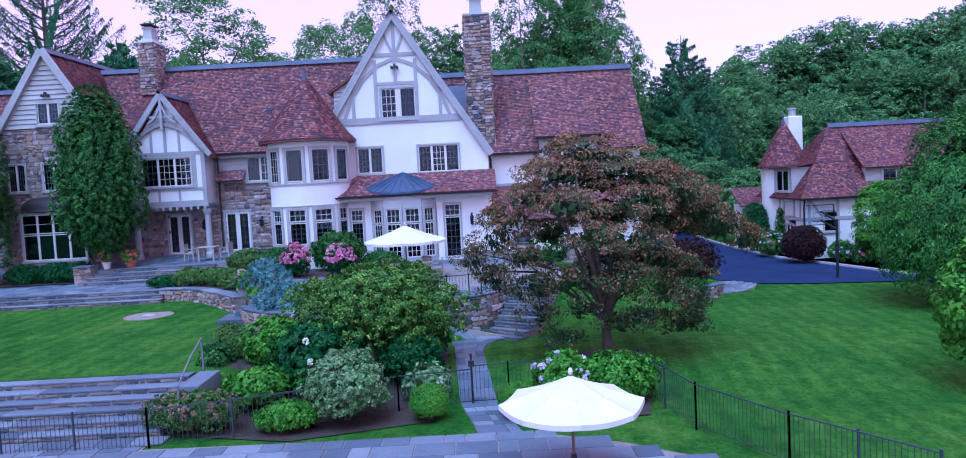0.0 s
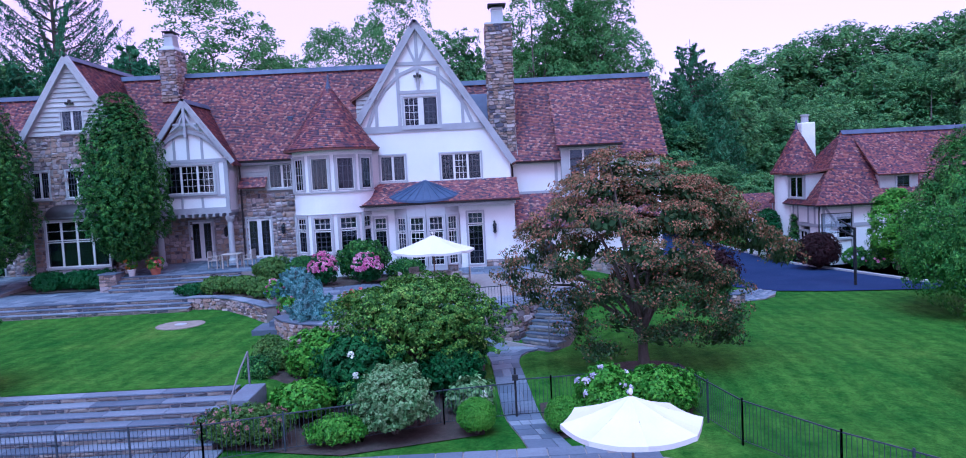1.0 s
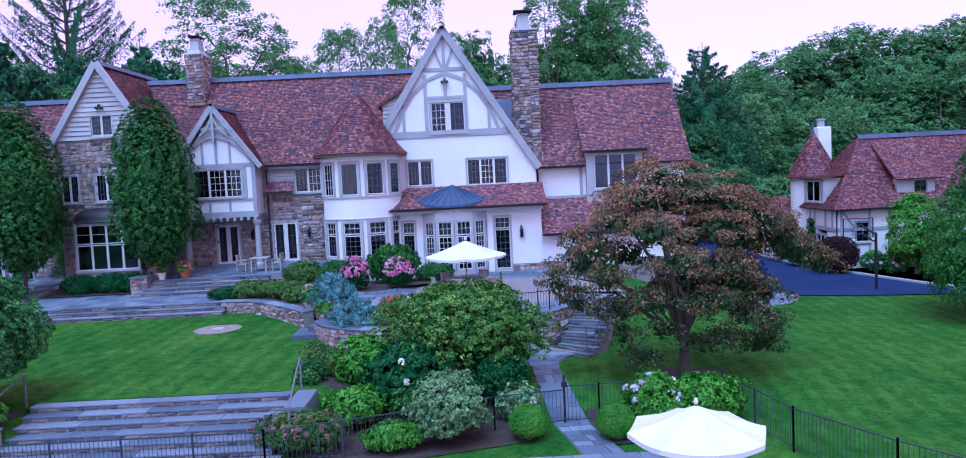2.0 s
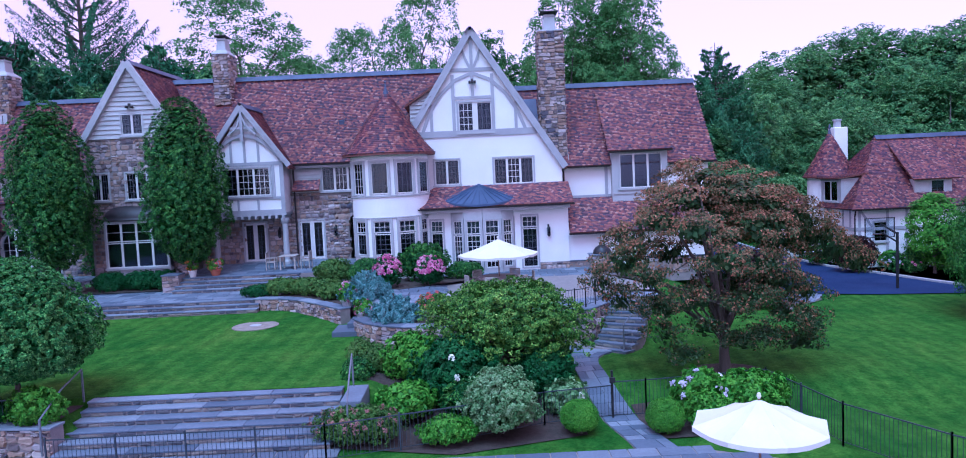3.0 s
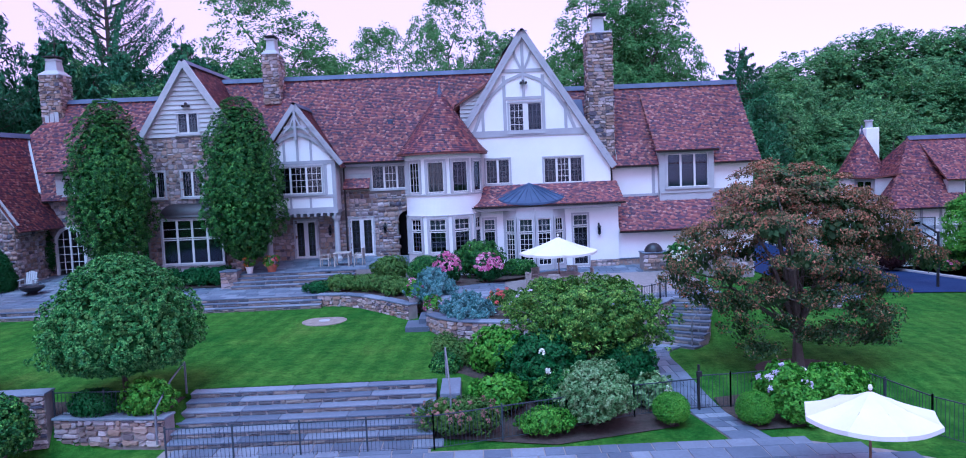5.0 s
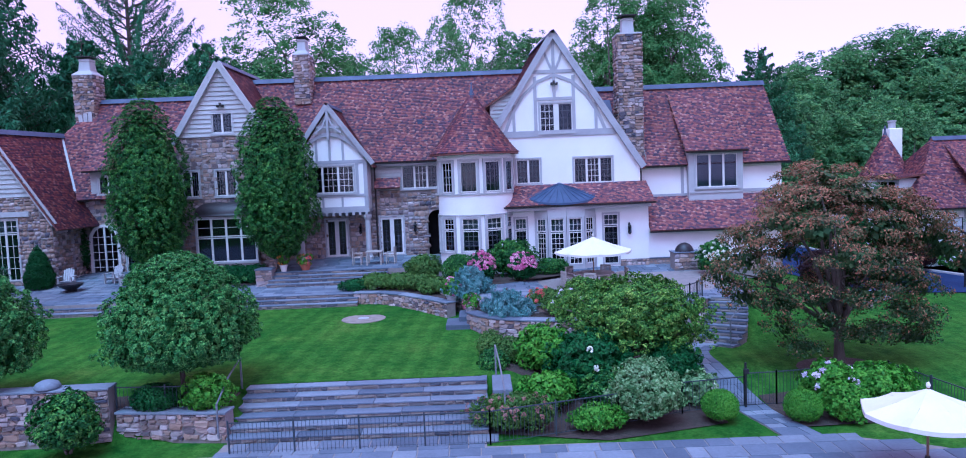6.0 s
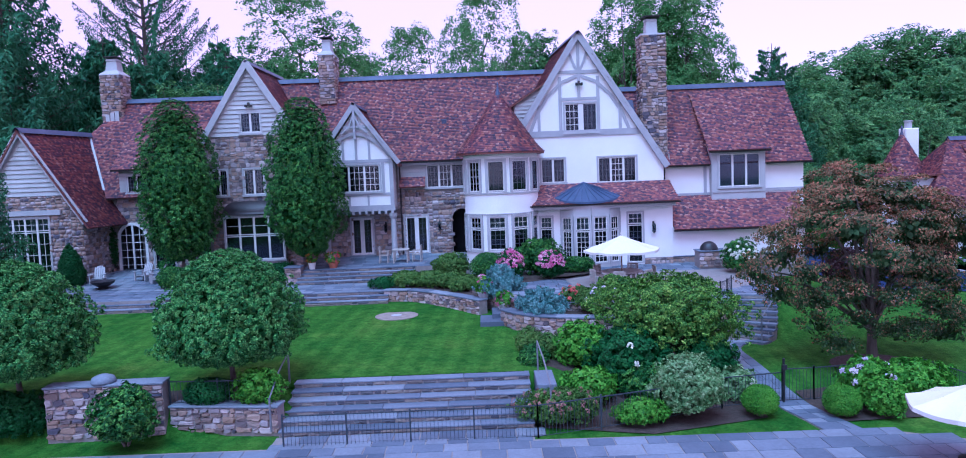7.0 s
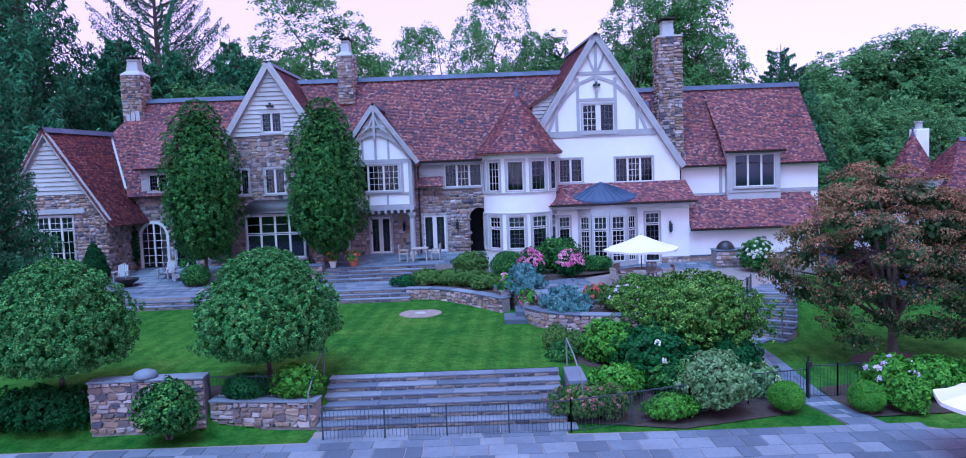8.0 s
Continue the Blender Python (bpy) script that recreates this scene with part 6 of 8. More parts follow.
# pads of the red maple's crown, from its foot: x, y, z, rx, ry, rz
CROWN = [(-0.4, 0.3, 6.35, 1.15, 1.2, 0.5), (0.6, -0.3, 5.95, 1.1, 1.2, 0.45), (-1.3, 0.0, 5.75, 1.0, 1.3, 0.45), (0.0, 0.8, 5.5, 1.4, 1.4, 0.45), (1.5, 0.2, 5.45, 1.0, 1.3, 0.45), (2.3, -0.2, 4.95, 0.8, 1.1, 0.42), (1.0, -0.9, 4.8, 1.0, 0.9, 0.4),
         (-2.1, -0.2, 5.05, 0.95, 1.2, 0.4), (-2.9, 0.1, 4.45, 0.8, 1.0, 0.38), (-1.2, -0.9, 4.8, 0.9, 0.9, 0.4), (-3.3, -0.2, 3.75, 0.75, 0.9, 0.38), (-3.95, 0.1, 3.15, 0.5, 0.7, 0.42), (-3.3, -0.3, 2.6, 0.5, 0.7, 0.45), (-2.5, -0.6, 3.3, 0.6, 0.8, 0.35),
         (3.0, 0.0, 4.35, 0.85, 1.0, 0.4), (3.7, 0.2, 3.85, 0.7, 0.9, 0.38), (4.35, 0.1, 3.45, 0.5, 0.7, 0.4), (1.9, 0.6, 4.2, 0.9, 1.0, 0.38), (0.3, 1.3, 4.3, 1.0, 1.0, 0.4), (-0.3, -1.3, 3.9, 0.8, 0.7, 0.38), (0.9, -1.2, 3.7, 0.75, 0.7, 0.36), (-1.5, 0.9, 3.9, 0.8, 0.8, 0.38),
         (1.4, -0.6, 3.1, 0.9, 1.0, 0.38), (2.3, -0.5, 2.75, 0.65, 0.9, 0.34), (0.5, 0.7, 3.0, 0.8, 0.8, 0.4), (0.4, -1.3, 2.7, 0.7, 0.6, 0.35), (2.6, -0.4, 1.65, 0.55, 0.8, 0.32), (1.6, -0.9, 2.1, 0.6, 0.7, 0.34), (2.3, -0.3, 1.0, 0.6, 0.7, 0.24), (1.1, -0.5, 1.35, 0.5, 0.6, 0.3), (0.3, 0.9, 2.0, 0.8, 0.7, 0.4),
         (-2.1, -0.5, 2.35, 0.6, 0.8, 0.36), (-1.2, -0.9, 2.6, 0.55, 0.7, 0.36), (-2.1, -0.5, 1.5, 0.5, 0.6, 0.34), (-1.5, -0.6, 0.9, 0.5, 0.6, 0.24), (-0.8, -0.9, 1.75, 0.55, 0.6, 0.34), (-0.3, 0.7, 2.6, 0.7, 0.7, 0.4), (0.3, -0.9, 1.25, 0.55, 0.5, 0.28)]
tree("red_maple", (3.7, 22.5, -0.7), 1.3, 0.19, CROWN, LEAF_RED, rng, "spreading red-leaved Japanese maple on the sloping lawn", 60000, 0.08, 760, 0.34, 0.55, 15, droop=0.5, fill=0.1, mat_green_shade=LEAF_GREEN_SHADE, ragged=0.3, heart=0.08, tilt=0.8)
tree("green_maple", (-3.45, 22.7, -0.7), 0.8, 0.14, [(0, 0, 2.3, 1.8, 1.6, 0.75), (-1.2, -0.2, 2.2, 1.3, 1.2, 0.6), (1.5, -0.1, 1.9, 1.25, 1.2, 0.6), (0.2, -0.9, 1.7, 1.6, 1.0, 0.65), (1.5, -0.5, 1.3, 1.0, 0.9, 0.5), (0.4, 0.4, 2.7, 1.2, 1.2, 0.5)], LEAF_JAP, rng, "low spreading green Japanese maple below the patio", 33000, 0.078, 900, 0.17, 0.55, 16, droop=0.3, fill=0.08, tilt=0.85, ragged=0.42, heart=0.07)

shrub("variegated_shrub", (-3.75, 18.8, -0.95), (1.05, 1.0, 0.86), LEAF_VAR, rng, "rounded shrub with pale green-white leaves behind the fence", n=13500, leaf=0.080)
shrub("hydrangea_bush", (-5.0, 21.3, -0.85), (1.35, 1.1, 1.0), LEAF_DARK, rng, "dense dark green shrub with a few white blossoms", n=14500, leaf=0.115, flower=WHITEF, bloom=3)
shrub("laurel_bush", (-6.35, 22.2, -0.35), (0.95, 0.9, 0.75), LEAF_LIME, rng, "bright green broad-leaved shrub by the lawn", n=8250, leaf=0.120)
shrub("yew_ball", (-7.6, 22.4, -0.1), (0.5, 0.5, 0.45), LEAF_OLIVE, rng, "small olive-green clipped bush at the lawn edge", n=3750, leaf=0.056)
shrub("yew_ball", (-8.15, 22.9, 0.0), (0.5, 0.6, 0.45), LEAF_OLIVE, rng, "small olive-green clipped bush at the lawn edge", n=3750, leaf=0.06)
shrub("yew_ball", (-8.1, 21.6, -0.2), (0.5, 0.6, 0.4), LEAF_COL, rng, "small green bush at the lawn edge", n=3750, leaf=0.07)
shrub("hosta_clump", (-6.45, 20.2, -0.85), (0.85, 0.8, 0.46), LEAF_LIME, rng, "bright green broad-leaved clump below the steps", n=5250, leaf=0.144)
shrub("spirea_bush", (-7.6, 18.5, -0.98), (1.3, 0.7, 0.5), LEAF_OLIVE, rng, "low spirea with faded pink flower heads", n=9000, leaf=0.06, flower=DUSTY, bloom=34, petal=0.045)
shrub("box_ball", (-1.6, 18.75, -1.05), (0.52, 0.56, 0.44), LEAF_LIME, rng, "clipped green box ball by the garden gate", n=11000, leaf=0.034, rough=0.02, group="box balls")
shrub("box_ball", (0.7, 18.5, -1.1), (0.52, 0.55, 0.46), LEAF_LIME, rng, "clipped green box ball beside the path", n=11000, leaf=0.034, rough=0.02, group="box balls")
shrub("hosta_clump", (-1.75, 20.4, -1.0), (0.6, 0.6, 0.4), LEAF_VAR, rng, "pale hosta clump beside the garden gate", n=3000, leaf=0.15, flower=WHITEF, bloom=4)
shrub("yew_bush", (-2.3, 21.6, -0.85), (1.0, 0.9, 0.75), LEAF_DARK, rng, "dark green shrub beside the garden path", n=9000, leaf=0.08)
shrub("yew_bush", (-2.1, 23.6, -0.7), (0.85, 0.9, 0.8), LEAF_DARK, rng, "dark green shrub below the maple", n=8000, leaf=0.08)
shrub("yew_bush", (-4.4, 20.4, -0.95), (1.1, 0.7, 0.55), LEAF_COL, rng, "low green shrub between the bushes", n=7000, leaf=0.08)
shrub("lime_bush", (-5.2, 18.4, -1.0), (0.9, 0.6, 0.32), LEAF_LIME, rng, "low lime green ground cover behind the fence", n=6000, leaf=0.07)
shrub("lime_bush", (1.9, 18.4, -1.1), (0.6, 0.6, 0.52), LEAF_LIME, rng, "bright lime green mounded shrub", n=6750, leaf=0.080)
shrub("hydrangea_bush", (3.35, 19.5, -1.1), (1.3, 0.75, 0.62), LEAF_LIME, rng, "wide green hydrangea mass with lilac blossoms under the maple", n=15000, leaf=0.120)
shrub("hydrangea_bush", (1.95, 19.5, -1.05), (0.8, 0.7, 0.68), LEAF_LIME, rng, "hydrangea with lilac and pink flower heads", n=6000, leaf=0.112, flower=PALE, bloom=14)
shrub("box_ball", (-9.5, 33.8, 1.1), (0.9, 0.85, 0.66), LEAF_COL, rng, "clipped green box mound before the turret", n=8250, leaf=0.056, rough=0.03, group="box mounds")
for x, y, w in ((-13.5, 33.75, 0.95), (-12.4, 33.5, 1.05), (-11.35, 32.7, 1.0), (-10.6, 31.7, 0.8)):
    shrub("juniper", (x, y, 0.92), (w, 0.75, 0.36), LEAF_OLIVE, rng, "low spreading olive juniper over the garden wall", n=8000, leaf=0.075, rough=0.16, group="junipers")
shrub("juniper", (-14.6, 33.6, 0.9), (0.9, 0.5, 0.25), LEAF_DARK, rng, "low dark juniper beside the steps", n=3750, leaf=0.072)
shrub("yew_bush", (-11.4, 35.4, 1.15), (0.95, 0.8, 0.55), LEAF_OLIVE, rng, "spreading olive-green yew by the patio", n=9000, leaf=0.080)
shrub("pink_hydrangea", (-8.4, 32.7, 1.1), (0.6, 0.6, 0.75), LEAF_DARK, rng, "bush covered in pink blossoms on the patio bed", n=5250, leaf=0.080, flower=PINK, bloom=88, group="pink bushes")
shrub("pink_hydrangea", (-6.45, 32.9, 1.1), (0.62, 0.6, 0.7), LEAF_DARK, rng, "bush covered in pink blossoms beside the patio", n=5250, leaf=0.080, flower=PINK, bloom=88, group="pink bushes")
shrub("rhododendron", (-6.9, 34.7, 1.1), (1.3, 0.9, 0.92), LEAF_COL, rng, "dark green rounded shrub before the garden room", n=9000, leaf=0.096)
shrub("hedge_bush", (-4.9, 34.9, 1.1), (1.1, 0.6, 0.4), LEAF_COL, rng, "low green hedge under the bay window", n=6000, leaf=0.064)
shrub("barberry", (-5.2, 26.2, 0.75), (0.9, 0.8, 0.5), LEAF_OLIVE, rng, "low green shrub with lilac flowers behind the wall", n=5250, leaf=0.072, flower=PALE, bloom=8)
shrub("barberry", (-4.2, 27.6, 0.75), (1.0, 0.9, 0.6), LEAF_JAP, rng, "loose green shrub at the patio edge", n=5250, leaf=0.080)
shrub("coral_flowers", (-5.9, 27.2, 0.75), (0.7, 0.6, 0.45), LEAF_OLIVE, rng, "low bush with coral red flowers", n=3750, leaf=0.072, flower=RED, bloom=16)
turned_tree("cone_topiary", (-32.25, 37.2, 1.1), 0.5, 0.06, [(0.08, 0.68), (0.7, 0.74), (1.4, 0.56), (1.95, 0.3), (2.3, 0.05)], LEAF_DARK, rng, "dark clipped yew cone by the wing", 20000, 0.055, 0.1, "", 4, 0.07)
shrub("box_ball", (-26.0, 35.5, 0.95), (0.75, 0.7, 0.6), LEAF_COL, rng, "clipped box ball on the terrace", n=6750, leaf=0.056, rough=0.03, group="box mounds")
shrub("wall_ivy", (-32.0, 41.0, 1.2), (0.45, 0.3, 1.5), LEAF_DARK, rng, "dark ivy climbing the stone wall beside the arched door", n=4000, leaf=0.1)
for x in (-23.6, -22.0, -20.9):
    shrub("bay_hedge", (x, 37.6, 0.9), (0.95, 0.7, 0.5), LEAF_DARK, rng, "dark green hedge under the bay window", n=6750, leaf=0.072, group="bay hedge")
shrub("wall_shrub", (-19.9, 17.6, -0.8), (0.9, 0.7, 0.8), LEAF_COL, rng, "loose green shrub before the stone wall", n=7500, leaf=0.096)
# dark leaf mass added to fill the dark area under the ball tree
shrub("yew_hedge", (-24.2, 18.7, -0.95), (1.9, 0.6, 0.72), LEAF_DARK, rng, "dark low leaf mass filling the area under the ball tree", n=12000, leaf=0.08)
shrub("lime_bush", (-16.5, 18.9, -0.25), (0.7, 0.55, 0.55), LEAF_LIME, rng, "yellow-green shrub beside the lawn steps", n=5250, leaf=0.096)
shrub("box_ball", (-18.05, 19.0, -0.2), (0.7, 0.5, 0.4), LEAF_DARK, rng, "dark clipped box under the ball tree", n=5250, leaf=0.056, rough=0.04, group="box mounds")
shrub("white_hydrangea", (3.0, 33.6, 1.0), (0.85, 0.8, 0.8), LEAF_COL, rng, "hydrangea with large white flower heads", n=5250, leaf=0.104, flower=WHITEF, bloom=28)
for x in (8.9, 9.7, 10.4):
    shrub("low_hedge", (x, 34.6, -0.95), (0.5, 0.4, 0.3), LEAF_LIME, rng, "clipped low green hedge by the walk", n=3000, leaf=0.06, rough=0.03, group="low hedge")
garden_wall("step_pier", [(10.9, 34.9), (11.4, 34.9)], -1.1, -0.55, rng, "small fieldstone pier at the end of the walk", 0.4)
shrub("purple_bush", (10.3, 37.2, -0.85), (1.6, 1.4, 1.2), LEAF_PURP, rng, "dark purple rounded shrub by the driveway", n=13500, leaf=0.088)
shrub("purple_bush", (20.0, 45.7, -1.1), (1.35, 1.2, 1.15), LEAF_PURP, rng, "dark purple clipped mound before the cottage", n=13500, leaf=0.072, rough=0.03)
tree("garden_tree", (20.5, 30.6, -1.15), 1.5, 0.15, [(0, 0, 3.6, 3.2, 3.0, 2.4), (-1.2, -0.4, 2.3, 2.5, 2.3, 1.9), (1.4, 0, 2.5, 2.6, 2.4, 2.0), (0.3, 0.4, 5.8, 2.2, 2.2, 1.9), (0.8, 0.2, 7.0, 1.3, 1.3, 1.2)], LEAF_OAK, rng, "large dense green garden tree at the lawn edge", 90000, 0.115, 2000, 0.28, 1.4, 12, slim=0.4, droop=-1.6, ragged=0.2, fill=0.1, heart=0.1)
tree("young_tree", (13.6, 20.0, -1.2), 0.8, 0.07, [(0, 0, 2.2, 0.9, 0.9, 1.1), (0.5, 0, 3.2, 0.8, 0.8, 1.0), (0.2, 0, 1.2, 0.9, 0.8, 0.8)], LEAF_LIME, rng, "light yellow-green young tree at the lawn edge", 6000, 0.16, 120, 0.35, 0.8, 8)
tree("garden_tree", (23.8, 43.6, -1.1), 1.0, 0.1, [(0, 0, 2.5, 1.4, 1.3, 2.1), (0.7, 0, 1.6, 1.2, 1.1, 1.3)], LEAF_LIME, rng, "bright green garden tree before the cottage", 9000, 0.16, 180, 0.4, 0.8, 8)


# ---- the woods behind ----
def far_tree(at, h, r, rng, mat, label, n=44000, leaf=0.33, clumps=520, spread=1.15, open_crown=False):
    blobs = []
    for i in range(16 if open_crown else 34):
        a, s = rng.uniform(0, 2 * math.pi), rng.uniform(0.22, 0.9)
        q = r * (0.9 - 0.9 * max(0, s - 0.5)) * rng.uniform(0.55, 1.0)
        k = rng.uniform(0.22, 0.4)
        blobs.append((q * math.cos(a), q * math.sin(a), h * s, r * k, r * k, h * k * 0.48))
    blobs.append((0, 0, h * 0.88, r * 0.4, r * 0.4, h * 0.11))
    blobs.append((0, 0, h * 0.5, r * 0.7, r * 0.7, h * (0.2 if open_crown else 0.3)))
    return tree("woodland_tree", at, h * 0.4, 0.035 * h * 0.5, blobs, mat, rng, label, n, leaf, clumps, spread, 1.0, 14, group="woodland trees", fill=0.1 if open_crown else 0.14, tilt=0.85, ragged=0.3, heart=0.0 if open_crown else 0.1)


def conifer(at, h, r, rng, label, n=22, mat=None, spread_out=1.0, leaf=0.4, per=150, name="conifer", group="conifers", thick=1.0, lift=0.12, taper=1.0):
    t = thing(name, at, label, "tree", group)
    x, y, z = at
    V, F = [], []
    tube(V, F, [(x, y, z - 0.3), (x, y, z + h * 0.5), (x, y, z + h)], [0.028 * h * 0.6, 0.014 * h * 0.6, 0.03], 8)
    pts, outs = [], []
    for i in range(n):
        s = 0.12 + 0.86 * i / n
        k = max(3, int(7 * (1 - s) + 3))
        for j in range(k):
            a = 2 * math.pi * (j + rng.uniform(0, 0.8)) / k + i * 0.7
            ln = r * (1.05 - s) ** taper * rng.uniform(0.75, 1.15) + 0.3 * thick
            b0 = np.array([x, y, z + h * s])
            d = np.array([math.cos(a), math.sin(a), lift])
            e = b0 + d * ln + np.array([0, 0, 0.12 * ln])
            m_ = b0 + d * ln * 0.5 - np.array([0, 0, 0.06 * ln])
            tube(V, F, [tuple(b0), tuple(m_), tuple(e)], [0.07 * thick, 0.045 * thick, 0.015 * thick], 5)
            c = int(per * ln / r) + 12
            q = rng.uniform(0.15, 1.02, c) ** 0.8
            side = rng.normal(0, 0.11 * ln * spread_out, (c, 3))
            p = b0 + (m_ - b0) * np.minimum(q, 0.5)[:, None] * 2 + (e - m_) * np.maximum(q - 0.5, 0)[:, None] * 2 + side * (1.1 - q)[:, None]
            p[:, 2] -= np.abs(rng.normal(0, 0.22, c)) * ln * 0.35
            pts.append(p)
            outs.append(np.tile(d + np.array([0, 0, 0.4]), (c, 1)))
    raw("trunk", V, F, BARK, t)
    leaves("needles", np.vstack(pts), np.vstack(outs), leaf, mat or LEAF_CON, t, rng, slim=0.3, droop=1.2)
    return t


conifer((-8.95, 29.9, 0.95), 1.45, 1.15, rng, "dwarf blue spruce with silvery tiered needles", 12, LEAF_BLUE, 1.5, 0.085, 420, "blue_spruce", "dwarf blue spruces", 0.12, taper=0.65)
conifer((-7.45, 26.45, 0.7), 1.15, 1.3, rng, "broad dwarf blue spruce behind the lower garden wall", 11, LEAF_BLUE, 1.5, 0.085, 460, "blue_spruce", "dwarf blue spruces", 0.12, taper=0.65)


rng_w = np.random.default_rng(23)
W_LABEL = "tall broad-leaved woodland tree in full summer leaf"
kinds = [far_tree((0, 0, 0), 20, 6.5, rng_w, LEAF_FAR, W_LABEL, 30000, 0.29, 1000, 0.62) for _ in range(3)]
kinds += [far_tree((0, 0, 0), 20, 6.5, rng_w, LEAF, W_LABEL, 34000, 0.24, 760, 0.7, True) for _ in range(2)]
# x, y, height, width, kind, turn
WOODS = [(-30, 84, 26, 9, 3, 10), (-25, 90, 20, 6, 4, 80), (-36, 90, 20, 7, 1, 30), (-17, 86, 22.5, 6.0, 4, 130), (-12, 92, 17, 6, 2, 50), (-9, 76, 24.3, 5.4, 3, 200), (-4, 84, 20, 5, 0, 20), (2, 90, 18, 6, 2, 0),
         (5.0, 72, 23, 6.0, 4, 40), (11, 74, 23.5, 6.5, 3, 120), (10.8, 76, 23, 6.2, 4, 250), (9, 80, 22, 6, 0, 10), (15, 84, 16, 6, 2, 15), (29, 88, 15, 6, 0, 100), (36, 94, 17.5, 7, 1, 25), (44, 96, 18, 7.5, 2, 60), (52, 98, 18.5, 7.5, 0, 170), (60, 98, 19.5, 8, 1, 90), (66, 92, 21.5, 8, 2, 45), (58, 84, 18.5, 7, 0, 11), (74, 88, 23, 8, 1, 140), (48, 86, 13, 6, 2, 190), (40, 84, 11.5, 5.5, 1, 77), (33, 80, 10.5, 5, 2, 20),
         (26, 80, 12, 5, 0, 260), (29, 63, 10.8, 3.6, 2, 150), (20, 68, 7, 3.5, 1, 30), (18, 74, 10, 4.5, 0, 300), (-42, 92, 18, 7, 2, 12), (-50, 76, 18, 7, 0, 66), (-56, 62, 18, 7, 1, 99), (-38, 70, 15, 6, 2, 240), (-30, 74, 15.5, 6, 0, 33), (-24, 78, 15, 5, 1, 70), (-60, 46, 16, 7, 2, 10), (-66, 60, 22, 8, 0, 70), (80, 70, 20, 9, 2, 5), (60, 66, 13, 6, 1, 15), (48, 70, 11, 5, 0, 35), (24, 94, 14, 7, 1, 22), (36, 66, 9, 4, 0, 110), (44, 60, 10, 4.5, 1, 210)]
for x, y, h, w, k, turn in WOODS:
    src = kinds[k]
    m = pose(x, y, land(x, y) - 0.3, 0, 0, turn)
    c = copy_thing(src, m)
    c.scale = (w / 6.5, w / 6.5, h / 20)
for k in kinds:
    for o in (*k.children_recursive, k):
        bpy.data.objects.remove(o)
conifer((-49, 86, 2), 37, 12.5, rng_w, "tall old spruce with long open boughs above the roofs", 26, leaf=0.36, per=532, spread_out=0.42, lift=0.6, thick=1.6)
conifer((20.9, 75, 0), 18.6, 6.0, rng, "dense blue-green spruce behind the house", 30, mat=LEAF_SPRUCE, leaf=0.36, per=420, spread_out=1.3, taper=0.75)
conifer((-45.5, 54, 0.5), 25, 7.5, rng, "dark hemlock behind the far wing", 26, leaf=0.48, per=280, spread_out=1.8, taper=0.7)
conifer((-39, 62, 0.5), 17, 5.0, rng, "dark hemlock behind the far wing", 22, leaf=0.59, per=220, spread_out=1.9)
conifer((-33, 64, 0.5), 14.5, 4.8, rng, "dark hemlock behind the roofs", 22, leaf=0.59, per=220, spread_out=1.9)
conifer((-33.9, 30.6, 0.2), 12.5, 3.1, rng, "tall dark green arborvitae at the terrace end", 30, mat=LEAF_CON, leaf=0.18, per=434, spread_out=1.6, taper=0.75)
conifer((-52, 64, 0.5), 25, 8.0, rng, "tall dark hemlock behind the far wing", 24, leaf=0.71, per=150, spread_out=1.6)
conifer((-42, 74, 0.5), 20, 6.5, rng, "dark hemlock among the woods", 24, leaf=0.64, per=220, spread_out=1.9)
conifer((-34, 76, 0.5), 19, 6.0, rng, "dark hemlock among the woods", 22, leaf=0.64, per=220, spread_out=1.9)
conifer((-27, 72, 0.5), 15.5, 5.0, rng, "dark hemlock behind the roofs", 22, leaf=0.59, per=220, spread_out=1.9)
conifer((-39, 82, 1.0), 22, 7.5, rng_w, "dense green fir behind the roofs", 26, mat=LEAF_SPRUCE, leaf=0.71, per=240, spread_out=2.2)
conifer((-33, 80, 1.0), 18.5, 7.0, rng_w, "dense green fir behind the roofs", 24, mat=LEAF_SPRUCE, leaf=0.71, per=230, spread_out=2.2)
conifer((-28, 78, 1.0), 16.5, 6.0, rng_w, "dense green fir behind the roofs", 24, mat=LEAF_CON, leaf=0.71, per=220, spread_out=2.2)
conifer((-42.5, 76, 0.8), 20.5, 6.5, rng_w, "dense green fir among the woods", 26, mat=LEAF_SPRUCE, leaf=0.48, per=260, spread_out=1.8, taper=0.7)
conifer((-36.5, 77, 0.8), 19.5, 6.5, rng_w, "dense green fir among the woods", 26, mat=LEAF_CON, leaf=0.48, per=260, spread_out=1.8, taper=0.7)
conifer((-47.5, 70, 0.8), 19.0, 6.0, rng_w, "dense dark hemlock among the woods", 26, mat=LEAF_CON, leaf=0.48, per=260, spread_out=1.8, taper=0.7)
conifer((-41, 60, 0.5), 19, 6.5, rng_w, "dark hemlock behind the far wing", 24, leaf=0.64, per=230, spread_out=2.0)

